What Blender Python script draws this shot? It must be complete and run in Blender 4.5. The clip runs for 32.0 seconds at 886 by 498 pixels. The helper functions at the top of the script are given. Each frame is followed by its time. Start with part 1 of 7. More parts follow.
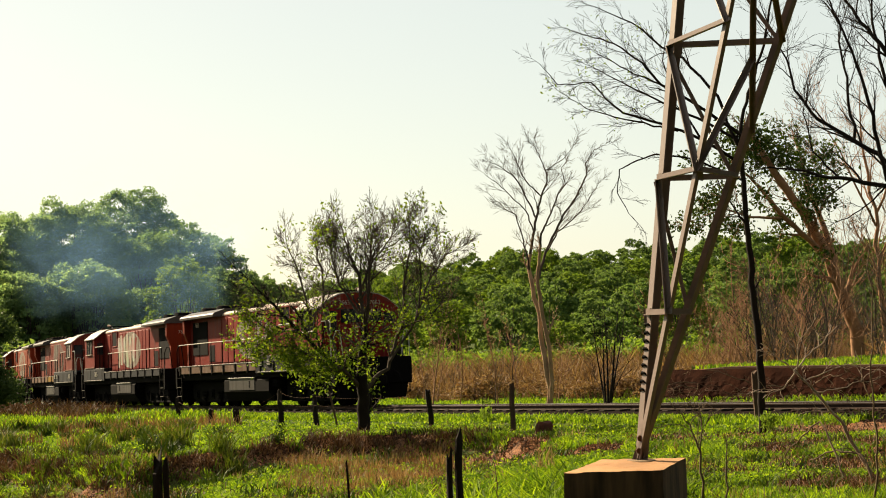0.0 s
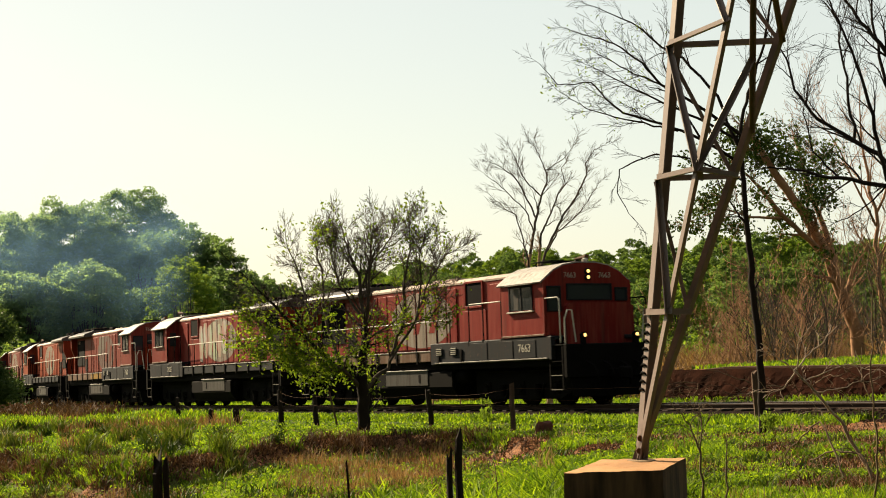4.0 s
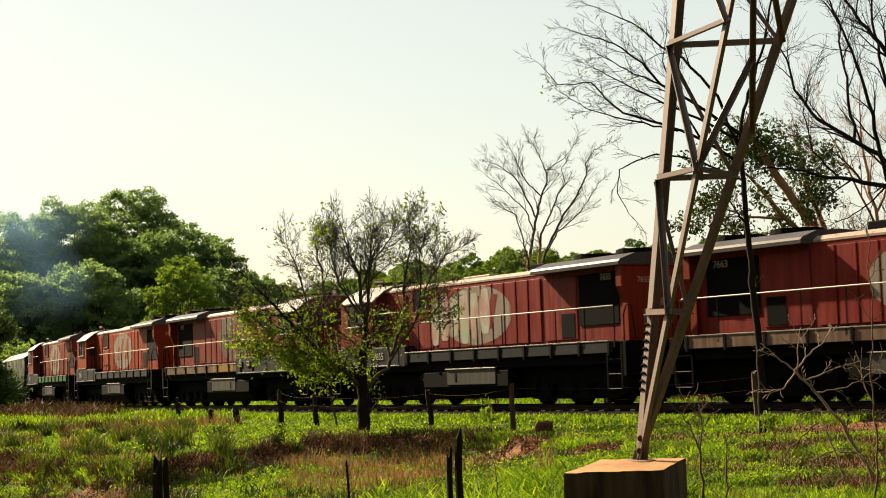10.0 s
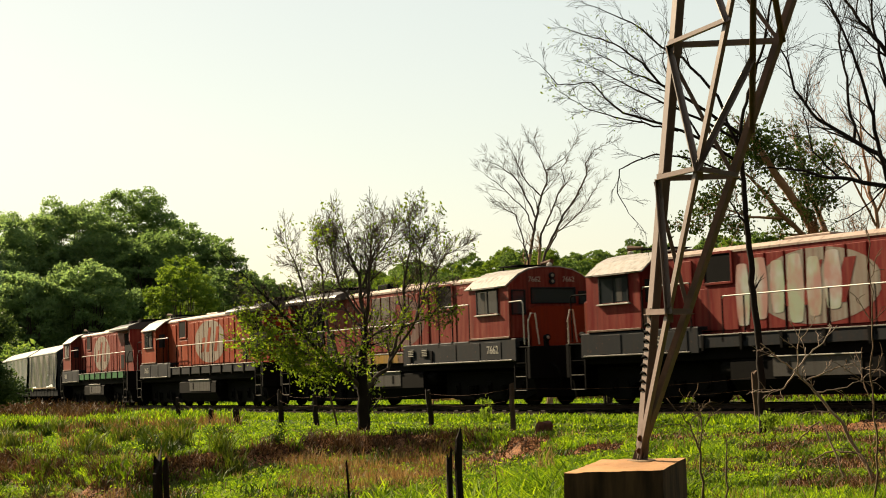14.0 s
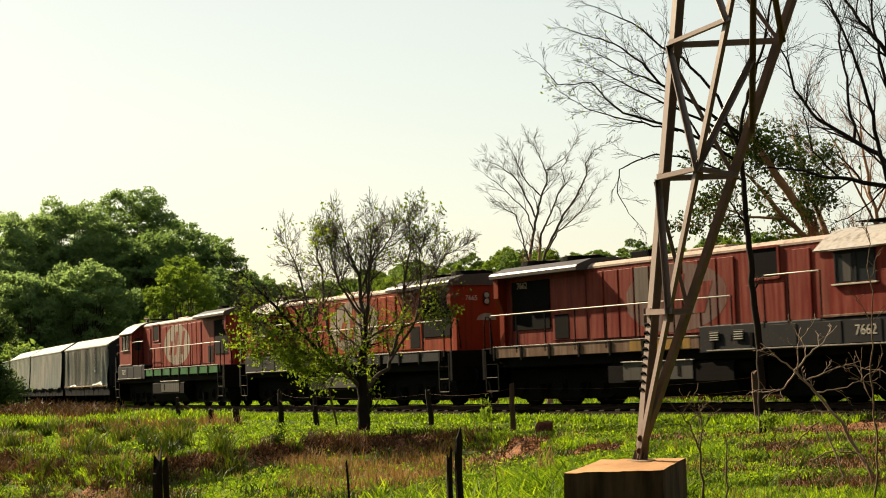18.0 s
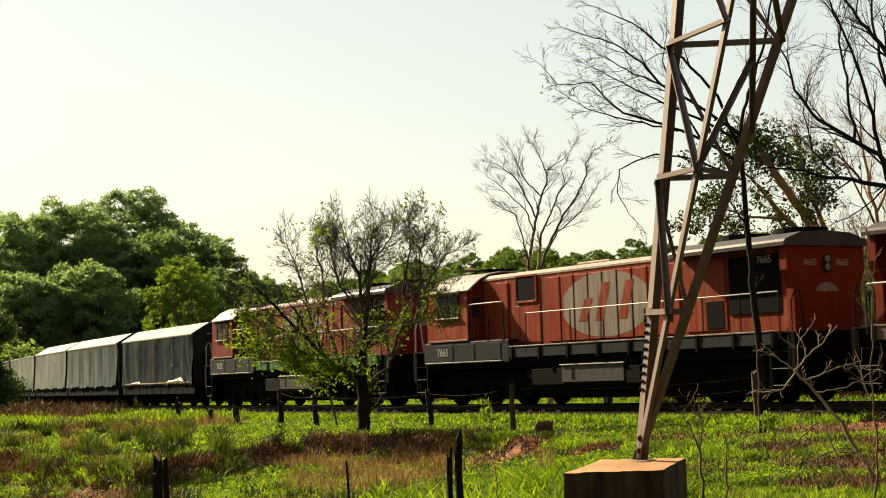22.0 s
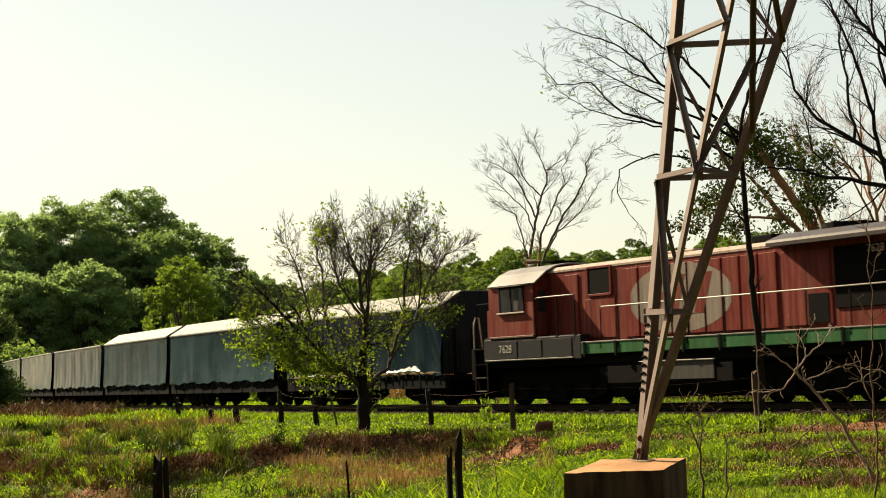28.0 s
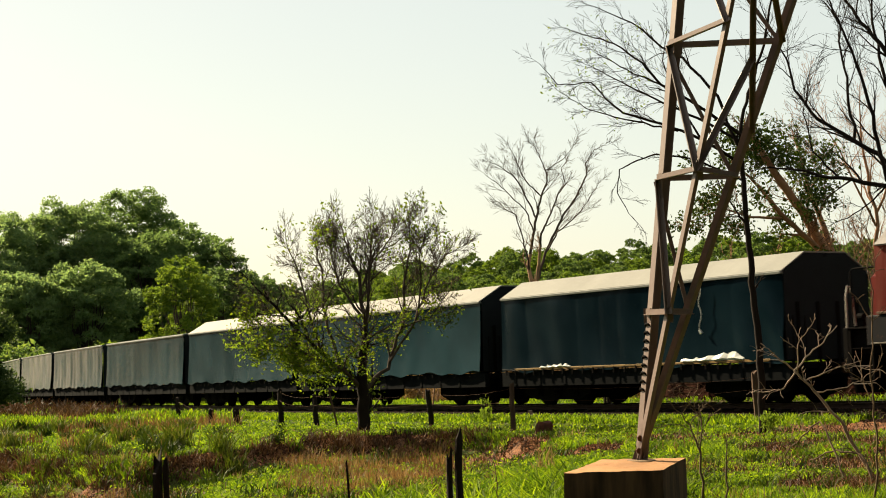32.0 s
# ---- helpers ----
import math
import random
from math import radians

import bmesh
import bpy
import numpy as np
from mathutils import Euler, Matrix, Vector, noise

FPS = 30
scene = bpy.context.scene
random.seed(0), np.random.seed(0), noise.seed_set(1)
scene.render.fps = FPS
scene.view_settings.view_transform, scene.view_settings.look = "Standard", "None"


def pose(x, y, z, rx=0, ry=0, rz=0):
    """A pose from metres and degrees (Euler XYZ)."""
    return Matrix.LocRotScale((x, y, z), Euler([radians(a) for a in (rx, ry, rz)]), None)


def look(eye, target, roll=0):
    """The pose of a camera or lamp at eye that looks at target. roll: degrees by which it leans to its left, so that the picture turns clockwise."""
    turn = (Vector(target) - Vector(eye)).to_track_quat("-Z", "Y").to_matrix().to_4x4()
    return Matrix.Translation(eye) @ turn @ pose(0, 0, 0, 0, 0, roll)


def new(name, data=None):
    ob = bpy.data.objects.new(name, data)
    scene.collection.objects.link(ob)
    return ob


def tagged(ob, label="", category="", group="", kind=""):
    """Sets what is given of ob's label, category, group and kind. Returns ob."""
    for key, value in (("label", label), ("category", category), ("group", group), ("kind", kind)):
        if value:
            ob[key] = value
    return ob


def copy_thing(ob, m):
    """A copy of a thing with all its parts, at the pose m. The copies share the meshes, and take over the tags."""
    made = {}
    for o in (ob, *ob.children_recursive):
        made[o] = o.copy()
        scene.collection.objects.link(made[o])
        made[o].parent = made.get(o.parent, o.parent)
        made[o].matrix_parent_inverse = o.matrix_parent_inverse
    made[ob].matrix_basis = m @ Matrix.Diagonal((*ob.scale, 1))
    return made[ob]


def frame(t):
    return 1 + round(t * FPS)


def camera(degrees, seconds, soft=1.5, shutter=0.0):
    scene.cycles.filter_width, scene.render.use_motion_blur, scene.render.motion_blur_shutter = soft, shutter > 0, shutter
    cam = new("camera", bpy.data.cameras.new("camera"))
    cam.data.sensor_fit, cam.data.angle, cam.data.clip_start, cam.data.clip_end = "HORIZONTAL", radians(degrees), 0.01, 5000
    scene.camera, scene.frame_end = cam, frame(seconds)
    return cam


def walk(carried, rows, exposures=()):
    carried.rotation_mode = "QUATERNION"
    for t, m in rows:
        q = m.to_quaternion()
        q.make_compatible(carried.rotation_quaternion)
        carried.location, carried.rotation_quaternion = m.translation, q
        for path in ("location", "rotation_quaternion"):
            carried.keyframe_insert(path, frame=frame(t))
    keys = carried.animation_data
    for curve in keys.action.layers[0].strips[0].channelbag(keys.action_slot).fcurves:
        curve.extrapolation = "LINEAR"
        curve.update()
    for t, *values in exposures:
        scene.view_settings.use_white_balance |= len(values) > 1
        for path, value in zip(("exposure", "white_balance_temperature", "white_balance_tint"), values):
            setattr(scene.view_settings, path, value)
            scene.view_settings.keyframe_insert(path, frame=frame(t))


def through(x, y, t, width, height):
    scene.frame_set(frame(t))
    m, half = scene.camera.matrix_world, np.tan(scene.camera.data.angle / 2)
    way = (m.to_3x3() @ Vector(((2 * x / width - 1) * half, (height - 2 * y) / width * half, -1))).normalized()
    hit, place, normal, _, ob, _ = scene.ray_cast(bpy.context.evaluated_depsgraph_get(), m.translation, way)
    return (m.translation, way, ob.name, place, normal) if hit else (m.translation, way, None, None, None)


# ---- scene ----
cam = camera(29.35, 32.0, soft=1.0, shutter=0.5)
EYE = (0.0, 0.0, 2.2)
PITCH, ROLL = 2.927, -1.11
TARGET = (0.0, math.cos(radians(PITCH)), 2.2 + math.sin(radians(PITCH)))
CAM_POSE = look(EYE, TARGET, ROLL)
walk(cam, [(0.0, CAM_POSE), (32.0, CAM_POSE)], [(0.0, 1.58, 8700, 8), (32.0, 1.58, 8700, 8)])

# ---- world, sun, exposure ----
SUN_AZ, SUN_EL = radians(-45.0), radians(33.0)   # azimuth clockwise from +Y
world = bpy.data.worlds.new("sky")
scene.world = world
world.use_nodes = True
wn, wl = world.node_tree.nodes, world.node_tree.links
sky = wn.new("ShaderNodeTexSky")
sky.sky_type, sky.sun_disc = "NISHITA", False
sky.sun_elevation, sky.sun_rotation = SUN_EL, SUN_AZ
sky.air_density, sky.dust_density, sky.ozone_density = 1.0, 1.1, 1.0
wn["Background"].inputs["Strength"].default_value = 0.040
# a thin even veil of high haze over the clear sky
haze = wn.new("ShaderNodeMix")
haze.data_type = "RGBA"
haze.inputs[0].default_value = 0.48
haze.inputs[7].default_value = (7.8, 9.4, 10.9, 1)
wl.new(sky.outputs["Color"], haze.inputs[6])
wl.new(haze.outputs[2], wn["Background"].inputs["Color"])
sun = new("sun", bpy.data.lights.new("sun", "SUN"))
sun.data.energy, sun.data.angle, sun.data.color = 5.0, radians(0.6), (1.0, 0.93, 0.80)
SUN_DIR = Vector((math.sin(SUN_AZ) * math.cos(SUN_EL), math.cos(SUN_AZ) * math.cos(SUN_EL), math.sin(SUN_EL)))
sun.matrix_world = look(Vector((0, 40, 30)) + SUN_DIR * 60, (0, 40, 30))

# ---- the railway's line: distance s along it, heading from the curvature ----
S_LO, S_HI, S_STEP = -330.0, 130.0, 0.5
SS = np.arange(S_LO, S_HI, S_STEP)
KK = np.interp(SS, [-150, -70, -35, 0, 35, 60], [0.0030, 0.00146, 0.00304, 0.00404, -0.00042, 0.0])
I0 = int(round((0 - S_LO) / S_STEP))
TH = np.concatenate([[0], np.cumsum((KK[1:] + KK[:-1]) / 2 * S_STEP)])
TH = TH - TH[I0] - 1.01503
TX = np.concatenate([[0], np.cumsum(np.cos(TH[:-1]) * S_STEP)])
TY = np.concatenate([[0], np.cumsum(np.sin(TH[:-1]) * S_STEP)])
TX, TY = TX - TX[I0] + 3.976, TY - TY[I0] + 44.012
RAIL0, GRADE = 2.2 - 1.8495, 0.02837


def rail_z(s):
    """Height of the rail tops; the grade eases out beyond the stretch in view."""
    return RAIL0 + GRADE * np.clip(s, -130.0, 60.0)


def on_track(s, side=0.0, up=0.0):
    """A point at s; side is metres to the right of the way the train goes (towards the camera)."""
    x, y, th = np.interp(s, SS, TX), np.interp(s, SS, TY), np.interp(s, SS, TH)
    return Vector((x + side * math.sin(th), y - side * math.cos(th), rail_z(s) + up))


def track_coords(X, Y):
    """s and the distance to the camera's side of the track, for arrays of points."""
    pick = slice(0, None, 4)
    sx, sy, st, sth = TX[pick], TY[pick], SS[pick], TH[pick]
    s_out, q_out = np.empty(X.shape), np.empty(X.shape)
    for a in range(0, X.size, 4000):
        x, y = X.flat[a:a + 4000], Y.flat[a:a + 4000]
        i = np.argmin((x[:, None] - sx) ** 2 + (y[:, None] - sy) ** 2, axis=1)
        dx, dy, c, n = x - sx[i], y - sy[i], np.cos(sth[i]), np.sin(sth[i])
        s_out.flat[a:a + 4000] = st[i] + dx * c + dy * n
        q_out.flat[a:a + 4000] = dx * n - dy * c
    return s_out, q_out


def smooth(a, b, x):
    t = np.clip((x - a) / (b - a), 0, 1)
    return t * t * (3 - 2 * t)


def waves(x, y, seed=0):
    """A cheap rolling noise for the ground, about -1 to 1."""
    r = np.random.RandomState(seed)
    z = 0 * x
    for k in range(7):
        a, w = r.uniform(0, 6.28), 0.25 * 1.55 ** k
        z = z + np.sin((x * math.cos(a) + y * math.sin(a)) * w + r.uniform(0, 6.28)) / (1.35 ** k)
    return z / 3.0


def below_edge(x, y):
    """Metres towards the camera from the eroded edge where the upper bench ends."""
    at = np.interp(x, [-30, -12, -10, -8.2, -7, -5.9, -4.6, -3.9, -3.2, -2, -1, 0.2, 1.2, 2.6, 4, 6, 9, 30], [44, 41, 38.5, 35.5, 33.5, 32.5, 34, 37, 39.5, 39.3, 39.4, 38.5, 36, 31.5, 28.5, 26.5, 24.5, 20])
    return at + 0.35 * np.sin(x * 2.3) + 0.18 * np.sin(x * 6.1 + 1) - y


def ground_z(x, y):
    """Height of the ground at arrays (or numbers) x, y."""
    x, y = np.atleast_1d(np.asarray(x, float)), np.atleast_1d(np.asarray(y, float))
    s, q = track_coords(x, y)
    near = np.maximum(q, 0)
    z = rail_z(s) - 0.30 - 0.16 * smooth(1.7, 3.4, np.abs(q)) - 0.010 * np.maximum(near - 3, 0)
    z -= 0.14 * smooth(1.62, 1.36, np.abs(q))
    # the bench falls to a lower meadow along an eroded edge on the camera's side
    z -= (0.10 + 0.30 * smooth(3.0, 0.3, x) + 0.16 * smooth(-3.4, -5.2, x)) * smooth(0.0, 1.7, below_edge(x, y))
    # cut bank beyond the track at the upper end of the line
    bank = smooth(3.35, 3.5, -q + 0.10 * np.sin(s * 1.9))
    z += (0.42 * smooth(1.4, 3.0, -q) + (0.84 - 0.012 * (s + 1)) * bank + 0.02 * np.clip(-q - 4, 0, 16)) * smooth(-2.4, -1.2, s) * smooth(60, 35, s)
    # hill behind
    far = np.hypot(x, y)
    z = np.where(q < 0, z + 19.0 * smooth(130, 420, far) * smooth(-140, 60, x) + 0.02 * np.maximum(-q - 20, 0) * smooth(60, 130, far) * 0, z)
    rough = smooth(2.2, 5.0, np.abs(q))
    z += rough * (0.05 * waves(x, y, 1) + 0.035 * waves(x * 3.1, y * 3.1, 2))
    return z


# worn spots of bare earth in the meadow: x, y and half widths
WORN = [(-7.4, 29.0, 1.7, 2.6), (-5.6, 29.6, 1.2, 1.6), (1.3, 34.0, 1.3, 1.5), (2.6, 30.4, 0.7, 0.7), (5.3, 27.5, 0.7, 1.2), (4.0, 24.0, 0.5, 0.5), (6.4, 29.0, 0.7, 0.7), (7.7, 33.0, 2.2, 1.4), (6.6, 29.0, 1.2, 1.6), (5.7, 24.5, 1.0, 1.3), (4.9, 21.3, 0.8, 0.9), (6.9, 25.8, 0.8, 1.2), (0.6, 26.0, 0.6, 0.9), (-0.6, 30.5, 1.0, 1.1), (-1.2, 35.0, 0.8, 1.0)]


def bare_soil(x, y, s=None, q=None):
    """How bare the ground is, 0 to 1: along the eroded edge, beside the ballast, and in worn patches."""
    x, y = np.asarray(x, float), np.asarray(y, float)
    if s is None:
        s, q = track_coords(x, y)
    e = below_edge(x, y)
    n1, n2 = waves(x * 1.3, y * 1.3, 4), waves(x * 3.3, y * 3.3, 5)
    band = smooth(-0.25, 0.1, e) * smooth(1.5, 0.8, e + 0.3 * n2) * smooth(-0.75, -0.2, n1 + 0.45 * n2) * smooth(0.9, -0.6, x)
    side = smooth(1.3, 1.7, q) * smooth(3.4, 2.4, q + 0.8 * n2) * smooth(8.0, 11.0, s)
    patch = smooth(0.36, 0.75, n1 + 0.45 * n2) * smooth(5, 8, q)
    shade_bank = smooth(-3.15, -3.35, q) * smooth(-4.1, -3.85, q) * smooth(-2.4, -1.4, s)
    spots = 0 * x
    for cx, cy, rx, ry in WORN:
        spots = np.maximum(spots, smooth(1.25, 0.7, np.hypot((x - cx) / rx, (y - cy) / ry) + 0.35 * n2))
    patch = np.maximum(patch, 1.8 * spots)
    thin = 0.95 * smooth(2.6, 4.6, x) * smooth(-0.15, 0.35, n1 + 0.6 * n2) * smooth(3.5, 6, q)
    return np.clip(np.maximum.reduce([band, side, 0.55 * patch, shade_bank, thin]), 0, 1)


def dry_grass(x, y):
    n = waves(x * 0.8 + 3, y * 0.8, 8) + 0.4 * waves(x * 2.7, y * 2.7, 9)
    return smooth(0.45, 0.85, n)


def gz(x, y):
    return float(ground_z(x, y)[0])


# ---- mesh helpers ----
class Geo:
    """Vertices and faces of one mesh."""

    def __init__(self):
        self.v, self.f = [], []

    def add(self, verts, faces):
        n = len(self.v)
        self.v += [tuple(p) for p in verts]
        self.f += [tuple(i + n for i in f) for f in faces]
        return self

    def box(self, x0, x1, y0, y1, z0, z1, c=0.0):
        """A box with its twelve edges cut by c."""
        if c <= 0:
            v = [(x, y, z) for x in (x0, x1) for y in (y0, y1) for z in (z0, z1)]
            return self.add(v, [(0, 1, 3, 2), (4, 6, 7, 5), (0, 4, 5, 1), (2, 3, 7, 6), (0, 2, 6, 4), (1, 5, 7, 3)])
        pts = [Vector((x, y, z)) for x in (x0 + c, x1 - c) for y in (y0 + c, y1 - c) for z in (z0 + c, z1 - c)]
        vs = []
        for p in pts:
            sx, sy, sz = (1 if p.x > (x0 + x1) / 2 else -1), (1 if p.y > (y0 + y1) / 2 else -1), (1 if p.z > (z0 + z1) / 2 else -1)
            vs += [(p.x + sx * c, p.y, p.z), (p.x, p.y + sy * c, p.z), (p.x, p.y, p.z + sz * c)]
        bm = bmesh.new()
        bv = [bm.verts.new(p) for p in vs]
        bmesh.ops.convex_hull(bm, input=bv)
        bmesh.ops.dissolve_limit(bm, angle_limit=0.01, verts=bm.verts, edges=bm.edges)
        bm.verts.index_update()
        self.add([tuple(p.co) for p in bm.verts], [[p.index for p in f.verts] for f in bm.faces])
        bm.free()
        return self

    def prism(self, prof, lo, hi, axis="x"):
        """A profile of (a, b) pairs pushed along an axis: x takes (y, z), y takes (x, z), z takes (x, y)."""
        n = len(prof)

        def at(p, h):
            return {"x": (h, p[0], p[1]), "y": (p[0], h, p[1]), "z": (p[0], p[1], h)}[axis]
        v = [at(p, lo) for p in prof] + [at(p, hi) for p in prof]
        f = [(i, (i + 1) % n, n + (i + 1) % n, n + i) for i in range(n)]
        return self.add(v, f + [tuple(range(n))[::-1], tuple(range(n, 2 * n))])

    def tube(self, pts, radii, n=8, caps=True):
        """A round bar through points; radii: one number or one for each point."""
        pts = [Vector(p) for p in pts]
        radii = [radii] * len(pts) if isinstance(radii, (int, float)) else radii
        v, f, side = [], [], None
        for i, p in enumerate(pts):
            d = (pts[min(i + 1, len(pts) - 1)] - pts[max(i - 1, 0)])
            d = d.normalized() if d.length > 1e-9 else Vector((0, 0, 1))
            if side is None:
                side = d.orthogonal().normalized()
            side = side - d * side.dot(d)
            side = side.normalized() if side.length > 1e-6 else d.orthogonal().normalized()
            other = d.cross(side)
            for k in range(n):
                a = 2 * math.pi * k / n
                v.append(p + (side * math.cos(a) + other * math.sin(a)) * radii[i])
        for i in range(len(pts) - 1):
            for k in range(n):
                k2 = (k + 1) % n
                f.append((i * n + k, i * n + k2, (i + 1) * n + k2, (i + 1) * n + k))
        if caps:
            m = (len(pts) - 1) * n
            f += [tuple(range(n))[::-1], tuple(range(m, m + n))]
        return self.add(v, f)

    def bar(self, p0, p1, w, h, up=(0, 0, 1)):
        """A square bar from p0 to p1."""
        p0, p1 = Vector(p0), Vector(p1)
        d = (p1 - p0).normalized()
        a = d.cross(Vector(up))
        a = a.normalized() if a.length > 1e-6 else d.orthogonal().normalized()
        b = a.cross(d)
        c = [a * (i * w / 2) + b * (j * h / 2) for i, j in ((-1, -1), (1, -1), (1, 1), (-1, 1))]
        return self.add([p0 + k for k in c] + [p1 + k for k in c],
                        [(0, 1, 2, 3), (4, 7, 6, 5), (0, 4, 5, 1), (1, 5, 6, 2), (2, 6, 7, 3), (3, 7, 4, 0)])

    def angle(self, p0, p1, w, t, face, other):
        """An L-shaped rolled bar; its two flanges point along face and other."""
        p0, p1, a, b = Vector(p0), Vector(p1), Vector(face).normalized(), Vector(other).normalized()
        prof = [(0, 0), (w, 0), (w, t), (t, t), (t, w), (0, w)]
        v = [p + a * i + b * j for p in (p0, p1) for i, j in prof]
        f = [(i, (i + 1) % 6, 6 + (i + 1) % 6, 6 + i) for i in range(6)]
        return self.add(v, f + [(0, 1, 2, 3), (0, 3, 4, 5), (6, 9, 8, 7), (6, 11, 10, 9)])

    def mesh(self, name, mat, soft=False):
        me = bpy.data.meshes.new(name)
        me.from_pydata([tuple(p) for p in self.v], [], [tuple(f) for f in self.f])
        bm = bmesh.new()
        bm.from_mesh(me)
        if len(bm.faces) < 6000:
            bmesh.ops.recalc_face_normals(bm, faces=bm.faces)
        bm.to_mesh(me)
        bm.free()
        if soft:
            me.polygons.foreach_set("use_smooth", [True] * len(me.polygons))
        if mat is not None:
            me.materials.append(mat)
        return me


def part(name, geo, mat, parent=None, label="", soft=False, at=None):
    """One mesh object, under its thing if there is one. geo: a Geo, or a mesh shared by alike pieces."""
    ob = new(name, geo.mesh(name, mat, soft) if isinstance(geo, Geo) else geo)
    if parent is not None:
        ob.parent = parent
    if at is not None:
        ob.matrix_basis = at if isinstance(at, Matrix) else Matrix.Translation(at)
    if label:
        ob["label"] = label
    return ob


def quick_mesh(name, verts, faces, mat, soft=False):
    """A large mesh from arrays of equal-sided faces."""
    verts, faces = np.asarray(verts, np.float32), np.asarray(faces, np.int32)
    me = bpy.data.meshes.new(name)
    k = faces.shape[1]
    me.vertices.add(len(verts))
    me.vertices.foreach_set("co", verts.ravel())
    me.loops.add(faces.size)
    me.loops.foreach_set("vertex_index", faces.ravel())
    me.polygons.add(len(faces))
    me.polygons.foreach_set("loop_start", np.arange(0, faces.size, k, dtype=np.int32))
    me.polygons.foreach_set("use_smooth", np.full(len(faces), soft))
    me.update(calc_edges=True)
    me.validate()
    me.materials.append(mat)
    return me


# ---- materials ----
class Mat:
    """A node material with short calls for its nodes."""

    def __init__(self, name, rough=0.6, metal=0.0, spec=0.5):
        self.m = bpy.data.materials.new(name)
        self.m.use_nodes = True
        self.n, self.l = self.m.node_tree.nodes, self.m.node_tree.links
        self.b = self.n["Principled BSDF"]
        self.b.inputs["Roughness"].default_value = rough
        self.b.inputs["Metallic"].default_value = metal
        self.b.inputs["Specular IOR Level"].default_value = spec

    def node(self, kind, **ins):
        nd = self.n.new(kind)
        for k, v in ins.items():
            self.put(nd.inputs[k.replace("_", " ")], v)
        return nd

    def put(self, sock, v):
        if hasattr(v, "links"):
            self.l.new(v, sock)
        else:
            sock.default_value = v

    def coords(self, kind="Object", scale=(1, 1, 1)):
        t = self.n.new("ShaderNodeTexCoord")
        mp = self.node("ShaderNodeMapping", Scale=scale)
        self.l.new(t.outputs[kind], mp.inputs["Vector"])
        return mp.outputs["Vector"]

    def noise(self, scale, detail=4, rough=0.55, vec=None, kind="Object", stretch=(1, 1, 1)):
        nd = self.node("ShaderNodeTexNoise", Scale=scale, Detail=detail, Roughness=rough)
        self.l.new(vec if vec is not None else self.coords(kind, stretch), nd.inputs["Vector"])
        return nd.outputs["Fac"]

    def ramp(self, fac, *stops):
        nd = self.n.new("ShaderNodeValToRGB")
        self.l.new(fac, nd.inputs["Fac"])
        e = nd.color_ramp.elements
        while len(e) < len(stops):
            e.new(0.5)
        for k, (pos, col) in zip(e, stops):
            k.position = pos
            k.color = (*col, 1) if isinstance(col, tuple) else (col, col, col, 1)
        return nd.outputs["Color"]

    def mix(self, fac, a, b, mode="MIX"):
        nd = self.n.new("ShaderNodeMix")
        nd.data_type, nd.blend_type = "RGBA", mode
        self.put(nd.inputs[0], fac)
        for sock, v in ((nd.inputs[6], a), (nd.inputs[7], b)):
            self.put(sock, (*v, 1) if isinstance(v, tuple) else v)
        return nd.outputs[2]

    def math(self, op, a, b=0.0):
        nd = self.n.new("ShaderNodeMath")
        nd.operation = op
        self.put(nd.inputs[0], a)
        self.put(nd.inputs[1], b)
        return nd.outputs[0]

    def random(self):
        return self.n.new("ShaderNodeObjectInfo").outputs["Random"]

    def island(self):
        return self.n.new("ShaderNodeNewGeometry").outputs["Random Per Island"]

    def color(self, c):
        self.put(self.b.inputs["Base Color"], (*c, 1) if isinstance(c, tuple) else c)
        return self

    def rough(self, r):
        self.put(self.b.inputs["Roughness"], r)
        return self

    def bump(self, h, strength=0.3, dist=0.02):
        nd = self.node("ShaderNodeBump", Strength=strength, Distance=dist)
        self.l.new(h, nd.inputs["Height"])
        self.l.new(nd.outputs["Normal"], self.b.inputs["Normal"])
        return self


def paint(name, base, faded, rust=(0.10, 0.04, 0.022), wear=0.5, rough=0.5):
    """Old coach paint: streaked and faded down the sides, rust at random spots."""
    m = Mat(name, rough, spec=0.07)
    streak = m.noise(3.0, 5, 0.6, stretch=(3.0, 3.0, 0.22))
    blotch = m.noise(0.9, 4, 0.6)
    fine = m.noise(14.0, 5, 0.65, stretch=(1, 1, 0.6))
    c = m.mix(m.ramp(streak, (0.42, 0.0), (0.72, wear)), base, faded)
    c = m.mix(m.ramp(blotch, (0.35, 0.0), (0.75, 0.45)), c, tuple(k * 0.62 for k in base))
    c = m.mix(m.ramp(fine, (0.62, 0.0), (0.74, 0.75)), c, rust)
    runs = m.noise(2.6, 5, 0.7, stretch=(2.2, 2.2, 0.09))
    c = m.mix(m.ramp(runs, (0.52, 0.0), (0.72, 0.7)), c, (0.022, 0.012, 0.010))
    m.color(c).rough(m.ramp(streak, (0.3, rough - 0.1), (0.8, min(rough + 0.25, 1.0))))
    return m.bump(fine, 0.12, 0.01).m


